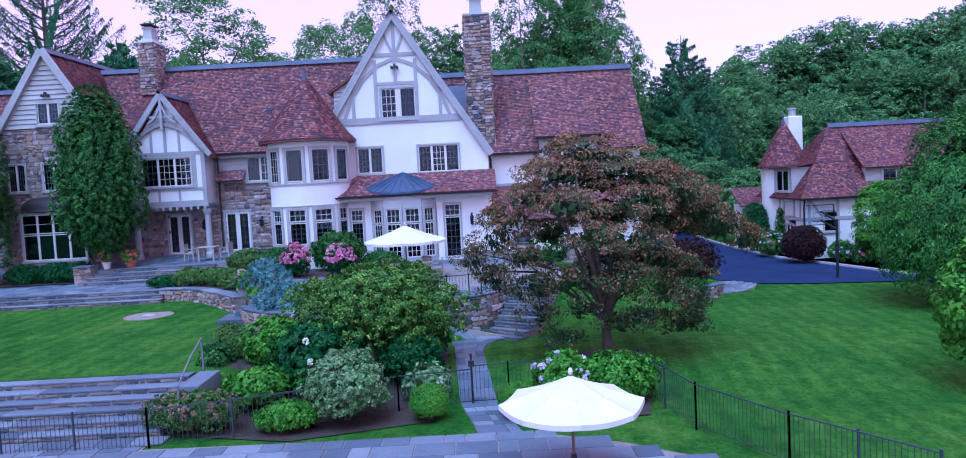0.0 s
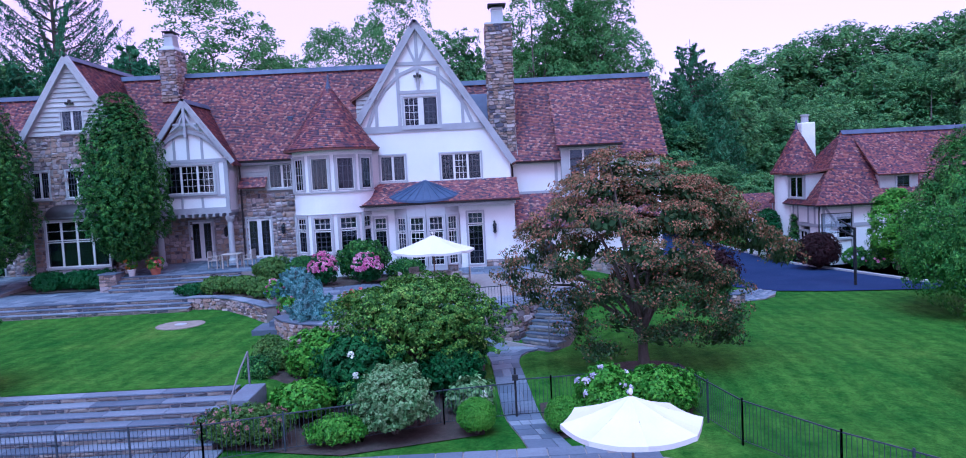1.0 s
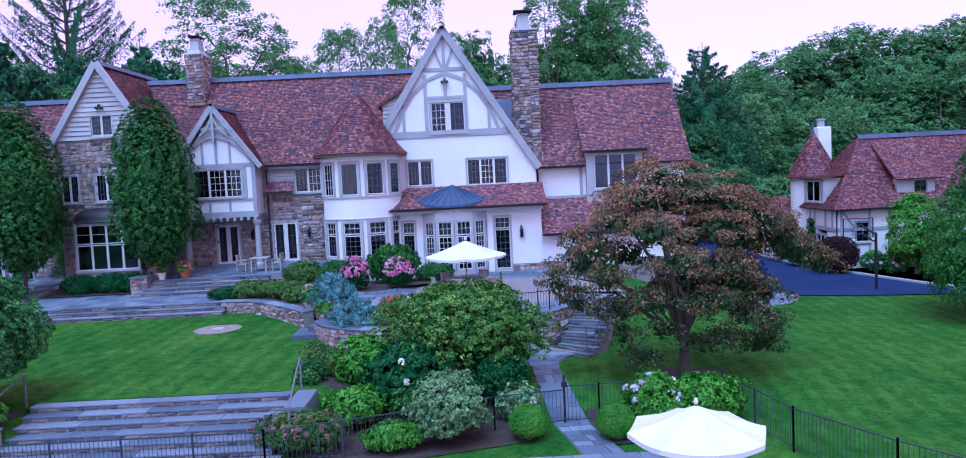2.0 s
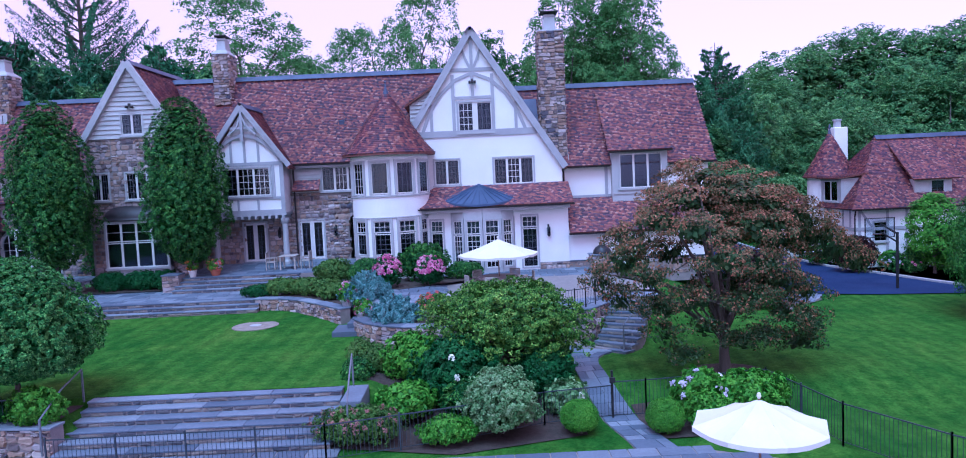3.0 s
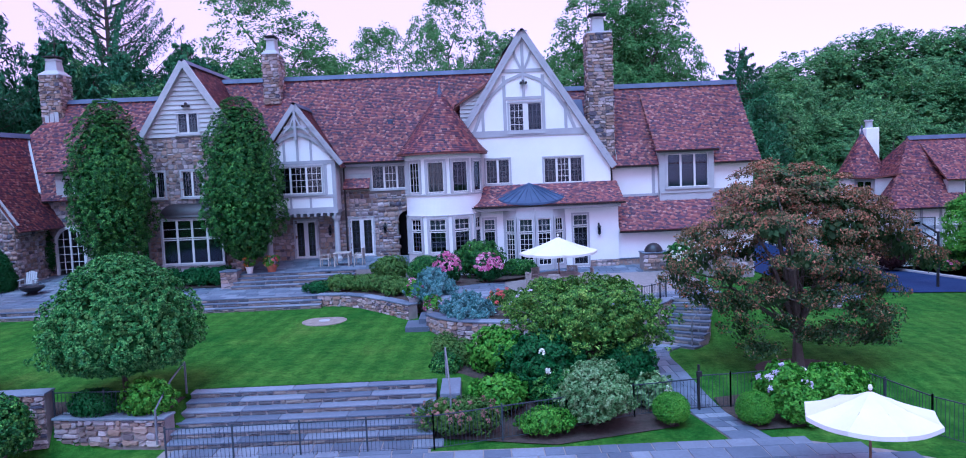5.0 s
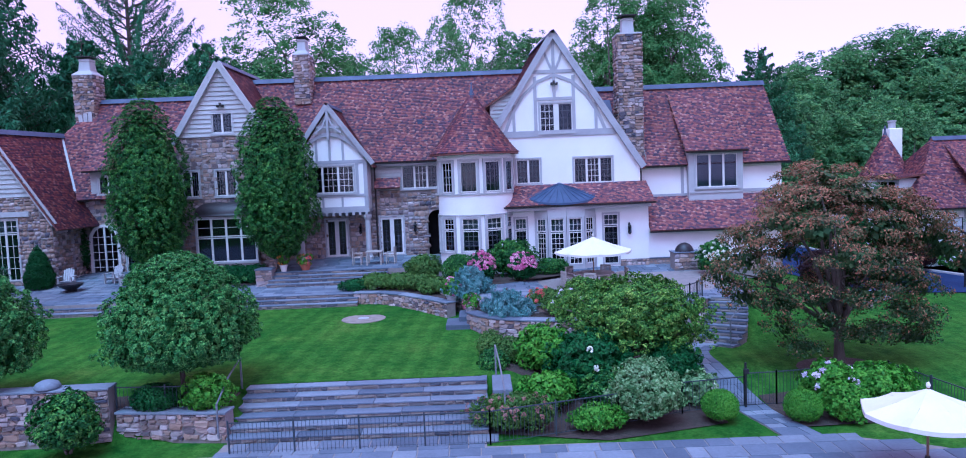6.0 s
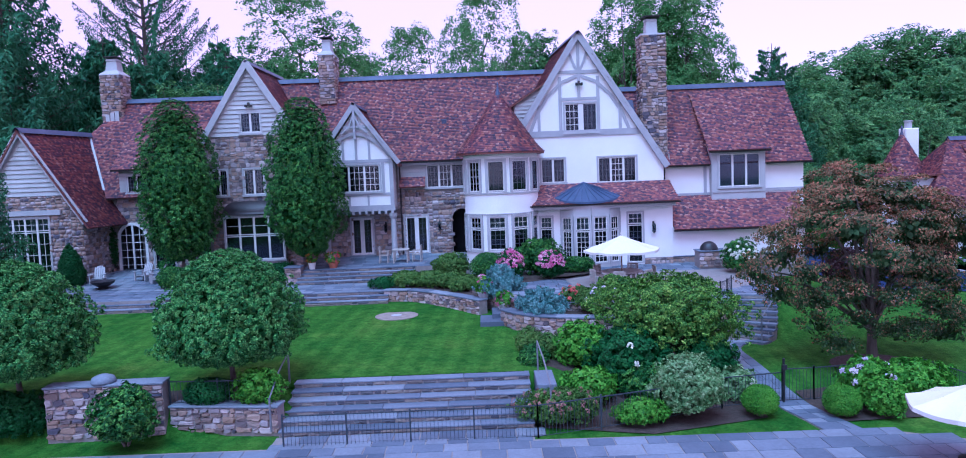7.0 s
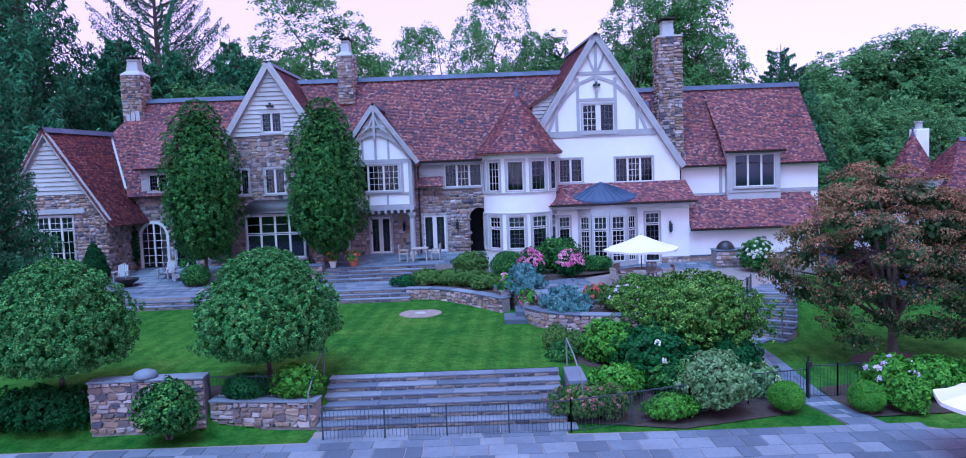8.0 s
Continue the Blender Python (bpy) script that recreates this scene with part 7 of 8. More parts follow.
# ---- the cottage by the driveway ----
cottage = thing("cottage", (24.5, 50, -1.0), "half-timbered white cottage with a red tile hip roof and round turret", "house")
CX0, CX1, CY0, CY1, CE, CR = 20.75, 36.0, 47.2, 54.0, 2.9, 7.55
cw = wall("cottage_wall", [(CX0, -1.3), (CX1, -1.3), (CX1, CE), (CX0, CE)], [(22.0, 0.6, 22.9, 1.9)], front(CY0), 0.3, STUCCO, cottage)
window(cottage, 22.0, 22.9, 0.6, 1.9, CY0, 1, 2, 3)
side_m = Matrix.Translation((CX0 - 0.004, 0, 0)) @ Matrix.Rotation(radians(-90), 4, "Z")
wall("cottage_side", [(-CY1, -1.3), (-CY0 - 0.01, -1.3), (-CY0 - 0.01, CE), (-CY1, CE)], [(-49.9, 0.1, -48.5, 1.6)], side_m, 0.3, STUCCO, cottage)
window(cottage, -50.0, -48.9, -0.6, 1.0, 0, 2, 1, 1, m=side_m)
wall("cottage_back", [(CX0, -1.3), (CX1, -1.3), (CX1, CE), (CX0, CE)], [], front(CY1), 0.3, STUCCO, cottage)
for z in (2.8, 1.45):
    beam(cottage, (-CY1, z), (-CY0, z), 0.22, 0, 0.04, m=side_m)
    beam(cottage, (CX0, z), (CX1, z), 0.22, CY0, 0.04)
for u in (-54.6, -53.4, -52.2, -51.0, -50.3, -48.7, -47.75):
    beam(cottage, (u, 1.45 if u > -51.5 else -1.2), (u, 2.8), 0.16, 0, 0.035, m=side_m)
for x in (21.05, 22.9, 24.2, 25.5, 27.0, 28.5):
    beam(cottage, (x, -1.2), (x, 2.8), 0.16, CY0, 0.035)
beam(cottage, (21.1, 2.7), (21.9, 1.55), 0.14, CY0, 0.03)
YM = (CY0 + CY1) / 2
o = 0.4
roof_plane(cottage, [(CX0 - o, CY0 - o, CE - 0.1), (CX1 + o, CY0 - o, CE - 0.1), (CX1 - 2.0, YM, CR), (24.0, YM, CR)], rng)
roof_plane(cottage, [(CX0 - o, CY1 + o, CE - 0.1), (CX0 - o, CY0 - o, CE - 0.1), (24.0, YM, CR)], rng)
roof_plane(cottage, [(CX1 + o, CY1 + o, CE - 0.1), (CX0 - o, CY1 + o, CE - 0.1), (24.0, YM, CR), (CX1 - 2.0, YM, CR)], rng)
roof_plane(cottage, [(CX1 + o, CY0 - o, CE - 0.1), (CX1 + o, CY1 + o, CE - 0.1), (CX1 - 2.0, YM, CR)], rng)
ridge_cap(cottage, (23.9, YM, CR + 0.06), (CX1 - 1.9, YM, CR + 0.06))
gutter(cottage, (CX0 - o, CY0 - o - 0.05, CE - 0.12), (CX1 + o, CY0 - o - 0.05, CE - 0.12))
downspout(cottage, [(CX0 - 0.1, CY0 - 0.3, CE - 0.15), (CX0 - 0.05, CY0 - 0.1, CE - 0.6), (CX0 - 0.05, CY0 - 0.1, -1.0)])
# dormer on the hip towards the drive
dm_m = Matrix.Translation((20.6, 0, 0)) @ Matrix.Rotation(radians(-90), 4, "Z")
dmw = wall("dormer_wall", [(-51.6, 3.0), (-48.7, 3.0), (-48.7, 4.85), (-51.6, 4.85)], [(-51.15, 3.25, -49.15, 4.65)], dm_m, 0.2, TRIM, cottage)
window(cottage, -51.15, -49.15, 3.25, 4.65, 0, 2, 1, 1, m=dm_m)
part("dormer_body", box(bmesh.new(), 20.75, 48.75, 3.0, 22.4, 51.55, 4.83), SIDING, cottage)
roof_plane(cottage, [(20.3, 51.8, 4.88), (20.3, 48.5, 4.88), (22.4, 48.5, 5.15), (22.4, 51.8, 5.15)], rng, "dormer_roof")
# dormer on the front slope
dm3 = wall("dormer_wall", [(24.9, 3.2), (27.4, 3.2), (27.4, 4.6), (24.9, 4.6)], [(26.0, 3.5, 26.9, 4.5)], front(47.5), 0.2, SIDING, cottage)
window(cottage, 26.0, 26.9, 3.5, 4.5, 47.5, 1, 2, 3)
part("dormer_body", box(bmesh.new(), 24.95, 47.71, 3.2, 27.35, 49.6, 4.58), SIDING, cottage)
roof_plane(cottage, [(24.6, 47.1, 4.6), (27.7, 47.1, 4.6), (27.7, 50.3, 7.2), (24.6, 50.3, 7.2)], rng, "dormer_roof")
# its turret and chimney
QX, QY, QR = 21.75, 52.6, 1.55
part("turret_wall", lathe(bmesh.new(), [(QR, -1.3), (QR, 5.2)], 32, QX, QY), STUCCO, cottage)
cone_roof(cottage, QX, QY, QR + 0.22, 4.95, 8.2, rng, flare=0.15)
part("finial", lathe(bmesh.new(), [(0.14, 8.0), (0.05, 8.35), (0.09, 8.47), (0.02, 8.7)], 12, QX, QY), LEAD, cottage)
stack = boxed("chimney", (22.4, 53.2, 3.0, 23.4, 54.2, 8.5), STUCCO, cottage, "white stuccoed chimney", 0.05)
part("chimney_pot", lathe(bmesh.new(), [(0.26, 8.5), (0.26, 8.95), (0.32, 9.0), (0.32, 9.1)], 14, 22.85, 53.7), TRIM, stack)
# low tiled porch beyond the turret
boxed("porch", (19.6, 55.0, -1.2, 21.4, 57.0, 2.2), STUCCO, cottage)
roof_plane(cottage, [(19.3, 54.7, 2.15), (21.6, 54.7, 2.15), (21.6, 57, 3.4), (19.3, 57, 3.4)], rng, "porch_roof")
shrub("clipped_hedge", (19.5, 52.5, -1.0), (1.0, 1.0, 1.7), LEAF_DARK, rng, "tall clipped dark hedge column at the cottage", n=7000, leaf=0.1, rough=0.02)
shrub("blue_hydrangea", (19.6, 49.6, -1.1), (1.0, 0.9, 0.8), LEAF_COL, rng, "hydrangea with pale blue flower heads by the kerb", n=3500, leaf=0.13, flower=PALE, bloom=34)
shrub("blue_hydrangea", (22.2, 45.2, -1.1), (0.7, 0.6, 0.5), LEAF_COL, rng, "low hydrangea with lilac flower heads by the cottage", n=2500, leaf=0.12, flower=PALE, bloom=16)
shrub("climbing_vine", (20.6, 50.6, -1.0), (0.3, 0.45, 1.5), LEAF_COL, rng, "green climbing vine on the cottage corner", n=2500, leaf=0.11)
shrub("round_bush", (22.0, 60.5, -1.1), (2.6, 2.2, 3.0), LEAF_FAR, rng, "large rounded green bush behind the driveway", n=9000, leaf=0.2, rough=0.05)
shrub("low_hedge", (9.0, 33.6, -0.75), (1.3, 0.6, 0.42), LEAF_COL, rng, "low clipped green hedge at the lawn edge", n=4500, leaf=0.07, rough=0.03)
garden_wall("post_wall", [(10.0, 33.4), (10.6, 33.3)], -1.0, -0.35, rng, "small fieldstone pier at the walk", 0.5)

# ---- basketball hoop ----
hoop = thing("basketball_hoop", (18.85, 39.0, -1.15), "basketball hoop with clear backboard on a dark post by the driveway", "basketball hoop")
boxed("post", (18.79, 38.94, -1.3, 18.91, 39.06, 2.0), IRON, hoop, "", 0.015)
V, F = [], []
tube(V, F, [(18.85, 39.0, 1.9), (18.1, 39.25, 2.45)], [0.06, 0.05], 8)
tube(V, F, [(18.85, 39.0, 1.45), (18.1, 39.25, 2.0)], [0.05, 0.045], 8)
raw("arm", V, F, IRON, hoop)
bm = bmesh.new()
for d in ((17.22, 2.76, 18.88, 2.8), (17.22, 1.7, 18.88, 1.74), (17.22, 1.74, 17.26, 2.76), (18.84, 1.74, 18.88, 2.76)):
    box(bm, d[0], 39.28, d[1], d[2], 39.34, d[3])
part("board_frame", bm, IRON, hoop)
boxed("backboard", (17.26, 39.3, 1.74, 18.84, 39.315, 2.76), BOARD, hoop, "clear backboard")
bm = bmesh.new()
for d in ((17.75, 2.35, 18.35, 2.4), (17.75, 1.9, 18.35, 1.95), (17.75, 1.95, 17.8, 2.35), (18.3, 1.95, 18.35, 2.35)):
    box(bm, d[0], 39.316, d[1], d[2], 39.322, d[3])
part("target_square", bm, CANVAS, hoop)
V, F = [], []
tube(V, F, [(18.05 + 0.23 * math.cos(a), 39.58 + 0.23 * math.sin(a), 1.86) for a in np.linspace(0, 2 * math.pi, 20)], [0.012] * 20, 5)
raw("rim", V, F, CLAYPOT, hoop)
boxed("pad", (18.77, 38.92, -0.2, 18.93, 39.08, 0.9), IRON, hoop, "", 0.04)


# ---- umbrellas ----
def umbrella(at, r, h, rng, label, sides=8):
    x, y, z = at
    t = thing("umbrella", at, label, "umbrella", "white market umbrellas")
    part("pole", lathe(bmesh.new(), [(0.028, z), (0.028, z + h + 0.05), (0.012, z + h + 0.08)], 10, x, y), WOOD, t)
    part("finial", lathe(bmesh.new(), [(0.03, z + h + 0.02), (0.05, z + h + 0.07), (0.035, z + h + 0.13), (0.01, z + h + 0.15)], 10, x, y), CANVAS, t)
    part("base", lathe(bmesh.new(), [(0.3, z), (0.3, z + 0.06), (0.08, z + 0.12), (0.05, z + 0.3)], 18, x, y), IRON, t)
    drop = r * 0.36
    for k in range(sides):
        a0, a1 = 2 * math.pi * k / sides, 2 * math.pi * (k + 1) / sides
        bm = bmesh.new()
        grid = []
        for i in range(7):
            s = i / 6
            row = []
            for j in range(5):
                q = j / 4
                p = Vector((math.cos(a0), math.sin(a0))) * (1 - q) + Vector((math.cos(a1), math.sin(a1))) * q
                sag = -0.05 * math.sin(math.pi * q) * s - 0.04 * math.sin(math.pi * s)
                row.append(bm.verts.new((x + p.x * r * s, y + p.y * r * s, z + h - drop * s + sag)))
            grid.append(row)
        hem = [bm.verts.new(v.co - Vector((0, 0, 0.1))) for v in grid[-1]]
        grid.append(hem)
        for g0, g1 in zip(grid, grid[1:]):
            for j in range(4):
                if (g0[j].co - g0[j + 1].co).length < 1e-6:
                    bm.faces.new((g0[j], g1[j + 1], g1[j])) if j == 0 or True else None
                else:
                    bm.faces.new((g0[j], g0[j + 1], g1[j + 1], g1[j]))
        bmesh.ops.remove_doubles(bm, verts=bm.verts, dist=0.0005)
        bmesh.ops.recalc_face_normals(bm, faces=bm.faces)
        part("canopy_panel", bm, CANVAS, t)
        V, F = [], []
        tube(V, F, [(x, y, z + h - 0.06), (x + math.cos(a0) * r * 0.98, y + math.sin(a0) * r * 0.98, z + h - drop - 0.03)], [0.012, 0.01], 5)
        raw("rib", V, F, WOOD, t)
    return t


umbrella((-3.3, 31.2, 0.9), 1.76, 2.4, rng, "open white market umbrella on a wooden pole over the dining table")
umbrella((1.55, 14.0, -0.68), 1.42, 1.85, rng, "open white canvas umbrella by the pool")


# ---- furniture ----
def slat_chair(label, mat, group, name="dining_chair"):
    t = thing(name, (0, 0, 0), label, "chair", group)
    for x in (-0.24, 0.24):
        boxed("leg", (x - 0.025, -0.25, 0, x + 0.025, -0.2, 0.62), mat, t, "", 0.005)
        boxed("leg", (x - 0.025, 0.2, 0, x + 0.025, 0.25, 0.92), mat, t, "", 0.005)
        boxed("armrest", (x - 0.035, -0.27, 0.62, x + 0.035, 0.2, 0.65), mat, t, "", 0.005)
    boxed("seat", (-0.24, -0.24, 0.4, 0.24, 0.22, 0.44), mat, t, "", 0.006)
    boxed("top_rail", (-0.24, 0.2, 0.86, 0.24, 0.245, 0.93), mat, t, "", 0.005)
    for k in range(7):
        x = -0.18 + 0.06 * k
        boxed("slat", (x - 0.018, 0.212, 0.44, x + 0.018, 0.232, 0.86), mat, t)
    return t


def round_table(at, r, h, mat, label):
    x, y, z = at
    t = thing("table", at, label, "table")
    part("tabletop", lathe(bmesh.new(), [(r, z + h - 0.04), (r + 0.005, z + h - 0.02), (r, z + h)], 28, x, y), mat, t)
    for a in (45, 135, 225, 315):
        lx, ly = x + r * 0.62 * math.cos(radians(a)), y + r * 0.62 * math.sin(radians(a))
        boxed("leg", (lx - 0.035, ly - 0.035, z, lx + 0.035, ly + 0.035, z + h - 0.04), mat, t, "", 0.005)
    return t


round_table((-3.3, 31.2, 0.9), 0.95, 0.75, TEAK, "round weathered teak dining table under the umbrella")
seat_of = slat_chair("weathered teak slatted dining armchair at the round table", TEAK, "chairs round the dining table")
for k, a in enumerate((200, 255, 310, 5, 60, 130)):
    w = radians(a)
    m = pose(-3.3 + 1.3 * math.cos(w), 31.2 + 1.3 * math.sin(w), 0.9, 0, 0, a - 90)
    if k == 0:
        seat_of.matrix_basis = m
    else:
        copy_thing(seat_of, m)
tb = thing("patio_table", (-14.3, 38.2, 1.6), "small square weathered table on the upper patio", "table")
boxed("tabletop", (-14.75, 37.75, 2.3, -13.85, 38.65, 2.35), TEAK, tb, "", 0.01)
for sx in (-0.38, 0.38):
    for sy in (-0.38, 0.38):
        boxed("leg", (-14.3 + sx - 0.04, 38.2 + sy - 0.04, 1.6, -14.3 + sx + 0.04, 38.2 + sy + 0.04, 2.3), TEAK, tb, "", 0.006)
pc = slat_chair("weathered teak slatted armchair at the patio table", TEAK, "chairs at the patio table", "patio_chair")
pc.matrix_basis = pose(-15.25, 38.2, 1.61, 0, 0, 90)
copy_thing(pc, pose(-13.4, 38.25, 1.61, 0, 0, -95))


def adirondack(label):
    t = thing("adirondack_chair", (0, 0, 0), label, "chair", "chairs round the fire bowl")
    for k in range(5):
        x = -0.22 + 0.11 * k
        h = 0.98 - 0.02 * (k - 2) ** 2
        bm = box(bmesh.new(), x - 0.048, -0.01, 0, x + 0.048, 0.012, h - 0.2, 0.006)
        bm.transform(Matrix.Translation((0, 0.22, 0.22)) @ Matrix.Rotation(radians(-24), 4, "X"))
        part("back_slat", bm, TRIM, t)
        bm = box(bmesh.new(), -0.26, -0.3 + 0.105 * k, 0, 0.26, -0.21 + 0.105 * k, 0.02, 0.004)
        bm.transform(Matrix.Translation((0, 0, 0.31 - 0.022 * k)))
        part("seat_slat", bm, TRIM, t)
    for s in (-1, 1):
        boxed("armrest", (s * 0.34 - 0.07, -0.38, 0.52, s * 0.34 + 0.07, 0.38, 0.545), TRIM, t, "", 0.006)
        boxed("leg", (s * 0.32 - 0.02, -0.34, 0, s * 0.32 + 0.02, -0.24, 0.52), TRIM, t)
        boxed("leg", (s * 0.32 - 0.02, 0.26, 0, s * 0.32 + 0.02, 0.36, 0.52), TRIM, t)
        boxed("side_rail", (s * 0.29 - 0.015, -0.3, 0.18, s * 0.29 + 0.015, 0.42, 0.3), TRIM, t)
    return t


ad = adirondack("pale weathered wooden adirondack chair on the terrace")
spots = [(-30.9, 37.4, 10), (-28.6, 37.9, -15), (-27.6, 37.2, -60), (-29.9, 34.6, 150)]
for k, (x, y, a) in enumerate(spots[:3]):
    m = pose(x, y, terrace_z(x, y) + 0.01, 0, 0, a)
    if k == 0:
        ad.matrix_basis = m
    else:
        copy_thing(ad, m)
fb = thing("fire_bowl", (-29.9, 36.0, terrace_z(-29.9, 36)), "round dark iron fire bowl on the terrace", "fire bowl")
z = terrace_z(-29.9, 36.0)
part("bowl", lathe(bmesh.new(), [(0.25, z + 0.12), (0.55, z + 0.3), (0.62, z + 0.42), (0.58, z + 0.42), (0.2, z + 0.2)], 24, -29.9, 36.0), IRON, fb)
part("stand", lathe(bmesh.new(), [(0.3, z), (0.3, z + 0.03), (0.2, z + 0.13)], 16, -29.9, 36.0), IRON, fb)

# ---- stone cooker by the lean-to ----
oven = thing("stone_grill", (2.2, 35.2, 1.15), "domed grill built into a fieldstone base", "grill")
core = boxed("base", (1.35, 34.8, 1.0, 3.1, 35.7, 1.95), MORTAR, oven)
stones_single(rubble([(1.35, 1.15), (3.1, 1.15), (3.1, 1.95), (1.35, 1.95)], [], front(34.8), rng, (0.12, 0.22), (0.2, 0.45), 0.05), core, STONE_OB)
bm = bmesh.new()
rows_ = [[bm.verts.new((1.95 + 0.48 * math.cos(b) * math.cos(a), 35.2 + 0.42 * math.sin(b), 1.95 + 0.5 * math.sin(a) * abs(math.cos(b)))) for a in np.linspace(0, math.pi, 11)] for b in np.linspace(-1.4, 1.4, 9)]
for r0, r1 in zip(rows_, rows_[1:]):
    for k in range(10):
        bm.faces.new((r0[k], r0[k + 1], r1[k + 1], r1[k]))
part("hood", bm, IRON, oven, "dark rounded metal hood", smooth=True)
boxed("counter", (1.3, 34.72, 1.95, 3.15, 35.75, 2.0), BLUESTONE_OB, oven, "", 0.01)


# ---- wall lanterns ----
def lantern(at, label="black iron wall lantern on the house wall"):
    x, y, z = at
    t = thing("wall_lantern", at, label, "lantern", "wall lanterns")
    V, F = [], []
    tube(V, F, [(x, y + 0.16, z + 0.28), (x, y + 0.02, z + 0.42), (x, y, z + 0.32)], [0.014, 0.014, 0.012], 6)
    raw("bracket", V, F, IRON, t)
    boxed("plate", (x - 0.05, y + 0.14, z - 0.1, x + 0.05, y + 0.17, z + 0.4), IRON, t)
    part("cap", lathe(bmesh.new(), [(0.12, z + 0.2), (0.05, z + 0.3), (0.02, z + 0.36)], 8, x, y), IRON, t)
    part("glass", lathe(bmesh.new(), [(0.07, z - 0.12), (0.095, z + 0.2)], 8, x, y), GLASS, t)
    bm = bmesh.new()
    for k in range(4):
        a = math.pi / 4 + k * math.pi / 2
        cx, cy = x + 0.09 * math.cos(a), y + 0.09 * math.sin(a)
        box(bm, cx - 0.012, cy - 0.012, z - 0.14, cx + 0.012, cy + 0.012, z + 0.2)
    part("cage", bm, IRON, t)
    part("bottom", lathe(bmesh.new(), [(0.02, z - 0.22), (0.09, z - 0.14), (0.09, z - 0.1)], 8, x, y), IRON, t)
    return t


lantern((-0.5, 36.73, 3.05))
lantern((-12.25, 40.9, 3.3))
lantern((-15.45, 40.9, 3.3))

# ---- flower pots ----
def pot(at, r, h, mat, flower, rng, label, tall=0.45):
    x, y, z = at
    t = thing("flower_pot", at, label, "flower pot", "flower pots")
    part("pot", lathe(bmesh.new(), [(r * 0.7, z), (r, z + h * 0.85), (r * 1.1, z + h * 0.86), (r * 1.1, z + h), (r * 0.9, z + h)], 20, x, y), mat, t)
    mid = np.array([x, y, z + h + tall * 0.45])
    c = mid + on_ball(rng, 40) * np.array([r * 1.3, r * 1.3, tall * 0.6])
    c[:, 2] = np.maximum(c[:, 2], z + h * 0.9)
    p, w = clumped(rng, c, 22, 0.1, mid)
    leaves("plant", p, w, 0.09, LEAF_LIME, t, rng)
    c = mid + on_ball(rng, 12) * np.array([r * 1.4, r * 1.4, tall * 0.65])
    c[:, 2] = np.maximum(c[:, 2], z + h)
    p, w = clumped(rng, c, 18, 0.09, mid)
    leaves("blossom", p, w, 0.07, flower, t, rng, slim=0.9)
    return t


pot((-19.0, 36.95, 1.56), 0.2, 0.35, CANVAS, ORANGE, rng, "pale pot of tall orange flowers by the steps", 1.0)
pot((-17.9, 37.2, 1.57), 0.28, 0.32, CLAYPOT, RED, rng, "wide terracotta pot of green and red plants", 0.55)
pot((-9.75, 29.5, 0.9), 0.26, 0.3, TRIM, PINK, rng, "pale stone planter of trailing pink flowers on the wall", 0.6)
pot((-8.9, 28.0, 0.62), 0.26, 0.3, TRIM, PINK, rng, "pale stone planter of green leaves and pink flowers", 0.45)


# ---- railings and the pool fence ----
def railing(name, pts, h, rng, label, gap=0.11, post_gap=1.9, category="fence", finial=False):
    """Square bars between posts and two rails, along pts (x, y, z of the foot)."""
    t = thing(name, pts[0], label, category)
    acc = 0.0
    bars = []
    for a, b in zip(pts, pts[1:]):
        a, b = Vector(a), Vector(b)
        ln = (b - a).length
        for zz, r in ((h - 0.02, 0.02), (0.1, 0.012)):
            V, F = [], []
            tube(V, F, [a + Vector((0, 0, zz)), b + Vector((0, 0, zz))], [r, r], 4)
            raw("rail", V, F, FENCE, t)
        n = max(1, int(ln / post_gap + 0.5))
        for i in range(n + 1):
            p = a.lerp(b, i / n)
            boxed("post", (p.x - 0.022, p.y - 0.022, p.z - 0.2, p.x + 0.022, p.y + 0.022, p.z + h + 0.05), FENCE, t, "", 0.004)
        k = int(ln / gap)
        for i in range(1, k):
            p = a.lerp(b, i / k)
            bars.append([(p.x + dx, p.y + dy, p.z + zz) for zz in (0.1, h - 0.02) for dx, dy in ((-0.005, -0.005), (0.005, -0.005), (0.005, 0.005), (-0.005, 0.005))])
    f = np.array([[0, 1, 5, 4], [1, 2, 6, 5], [2, 3, 7, 6], [3, 0, 4, 7]])
    for b in bars[:300]:
        raw("bar", b, f.tolist(), FENCE, t)
    if len(bars) > 300:
        many("bars", np.array(bars[300:]).reshape(-1, 3), (np.arange(len(bars) - 300)[:, None, None] * 8 + f[None]).reshape(-1, 4), FENCE, t, "", "stuff")
    return t


railing("pool_fence", [(-0.5, 19.85, -1.1), (0.5, 19.9, -1.1), (4.2, 20.4, -1.1), (4.8, 17.0, -1.1), (6.0, 14.6, -1.1), (7.6, 12.2, -1.1)], 1.1, rng, "black iron bar fence round the pool")
railing("pool_fence", [(-0.5, 19.85, -1.1), (-2.5, 19.5, -1.1), (-4.6, 18.5, -1.05), (-8.3, 17.38, -1.05), (-15.4, 17.35, -1.08)], 1.0, rng, "black iron bar fence below the lawn steps")
gate = thing("gate_post", (-0.5, 19.75, -1.1), "tall black iron gate post with latch", "gate post")
boxed("post", (-0.53, 19.71, -1.2, -0.47, 19.77, 0.35), IRON, gate, "", 0.006)
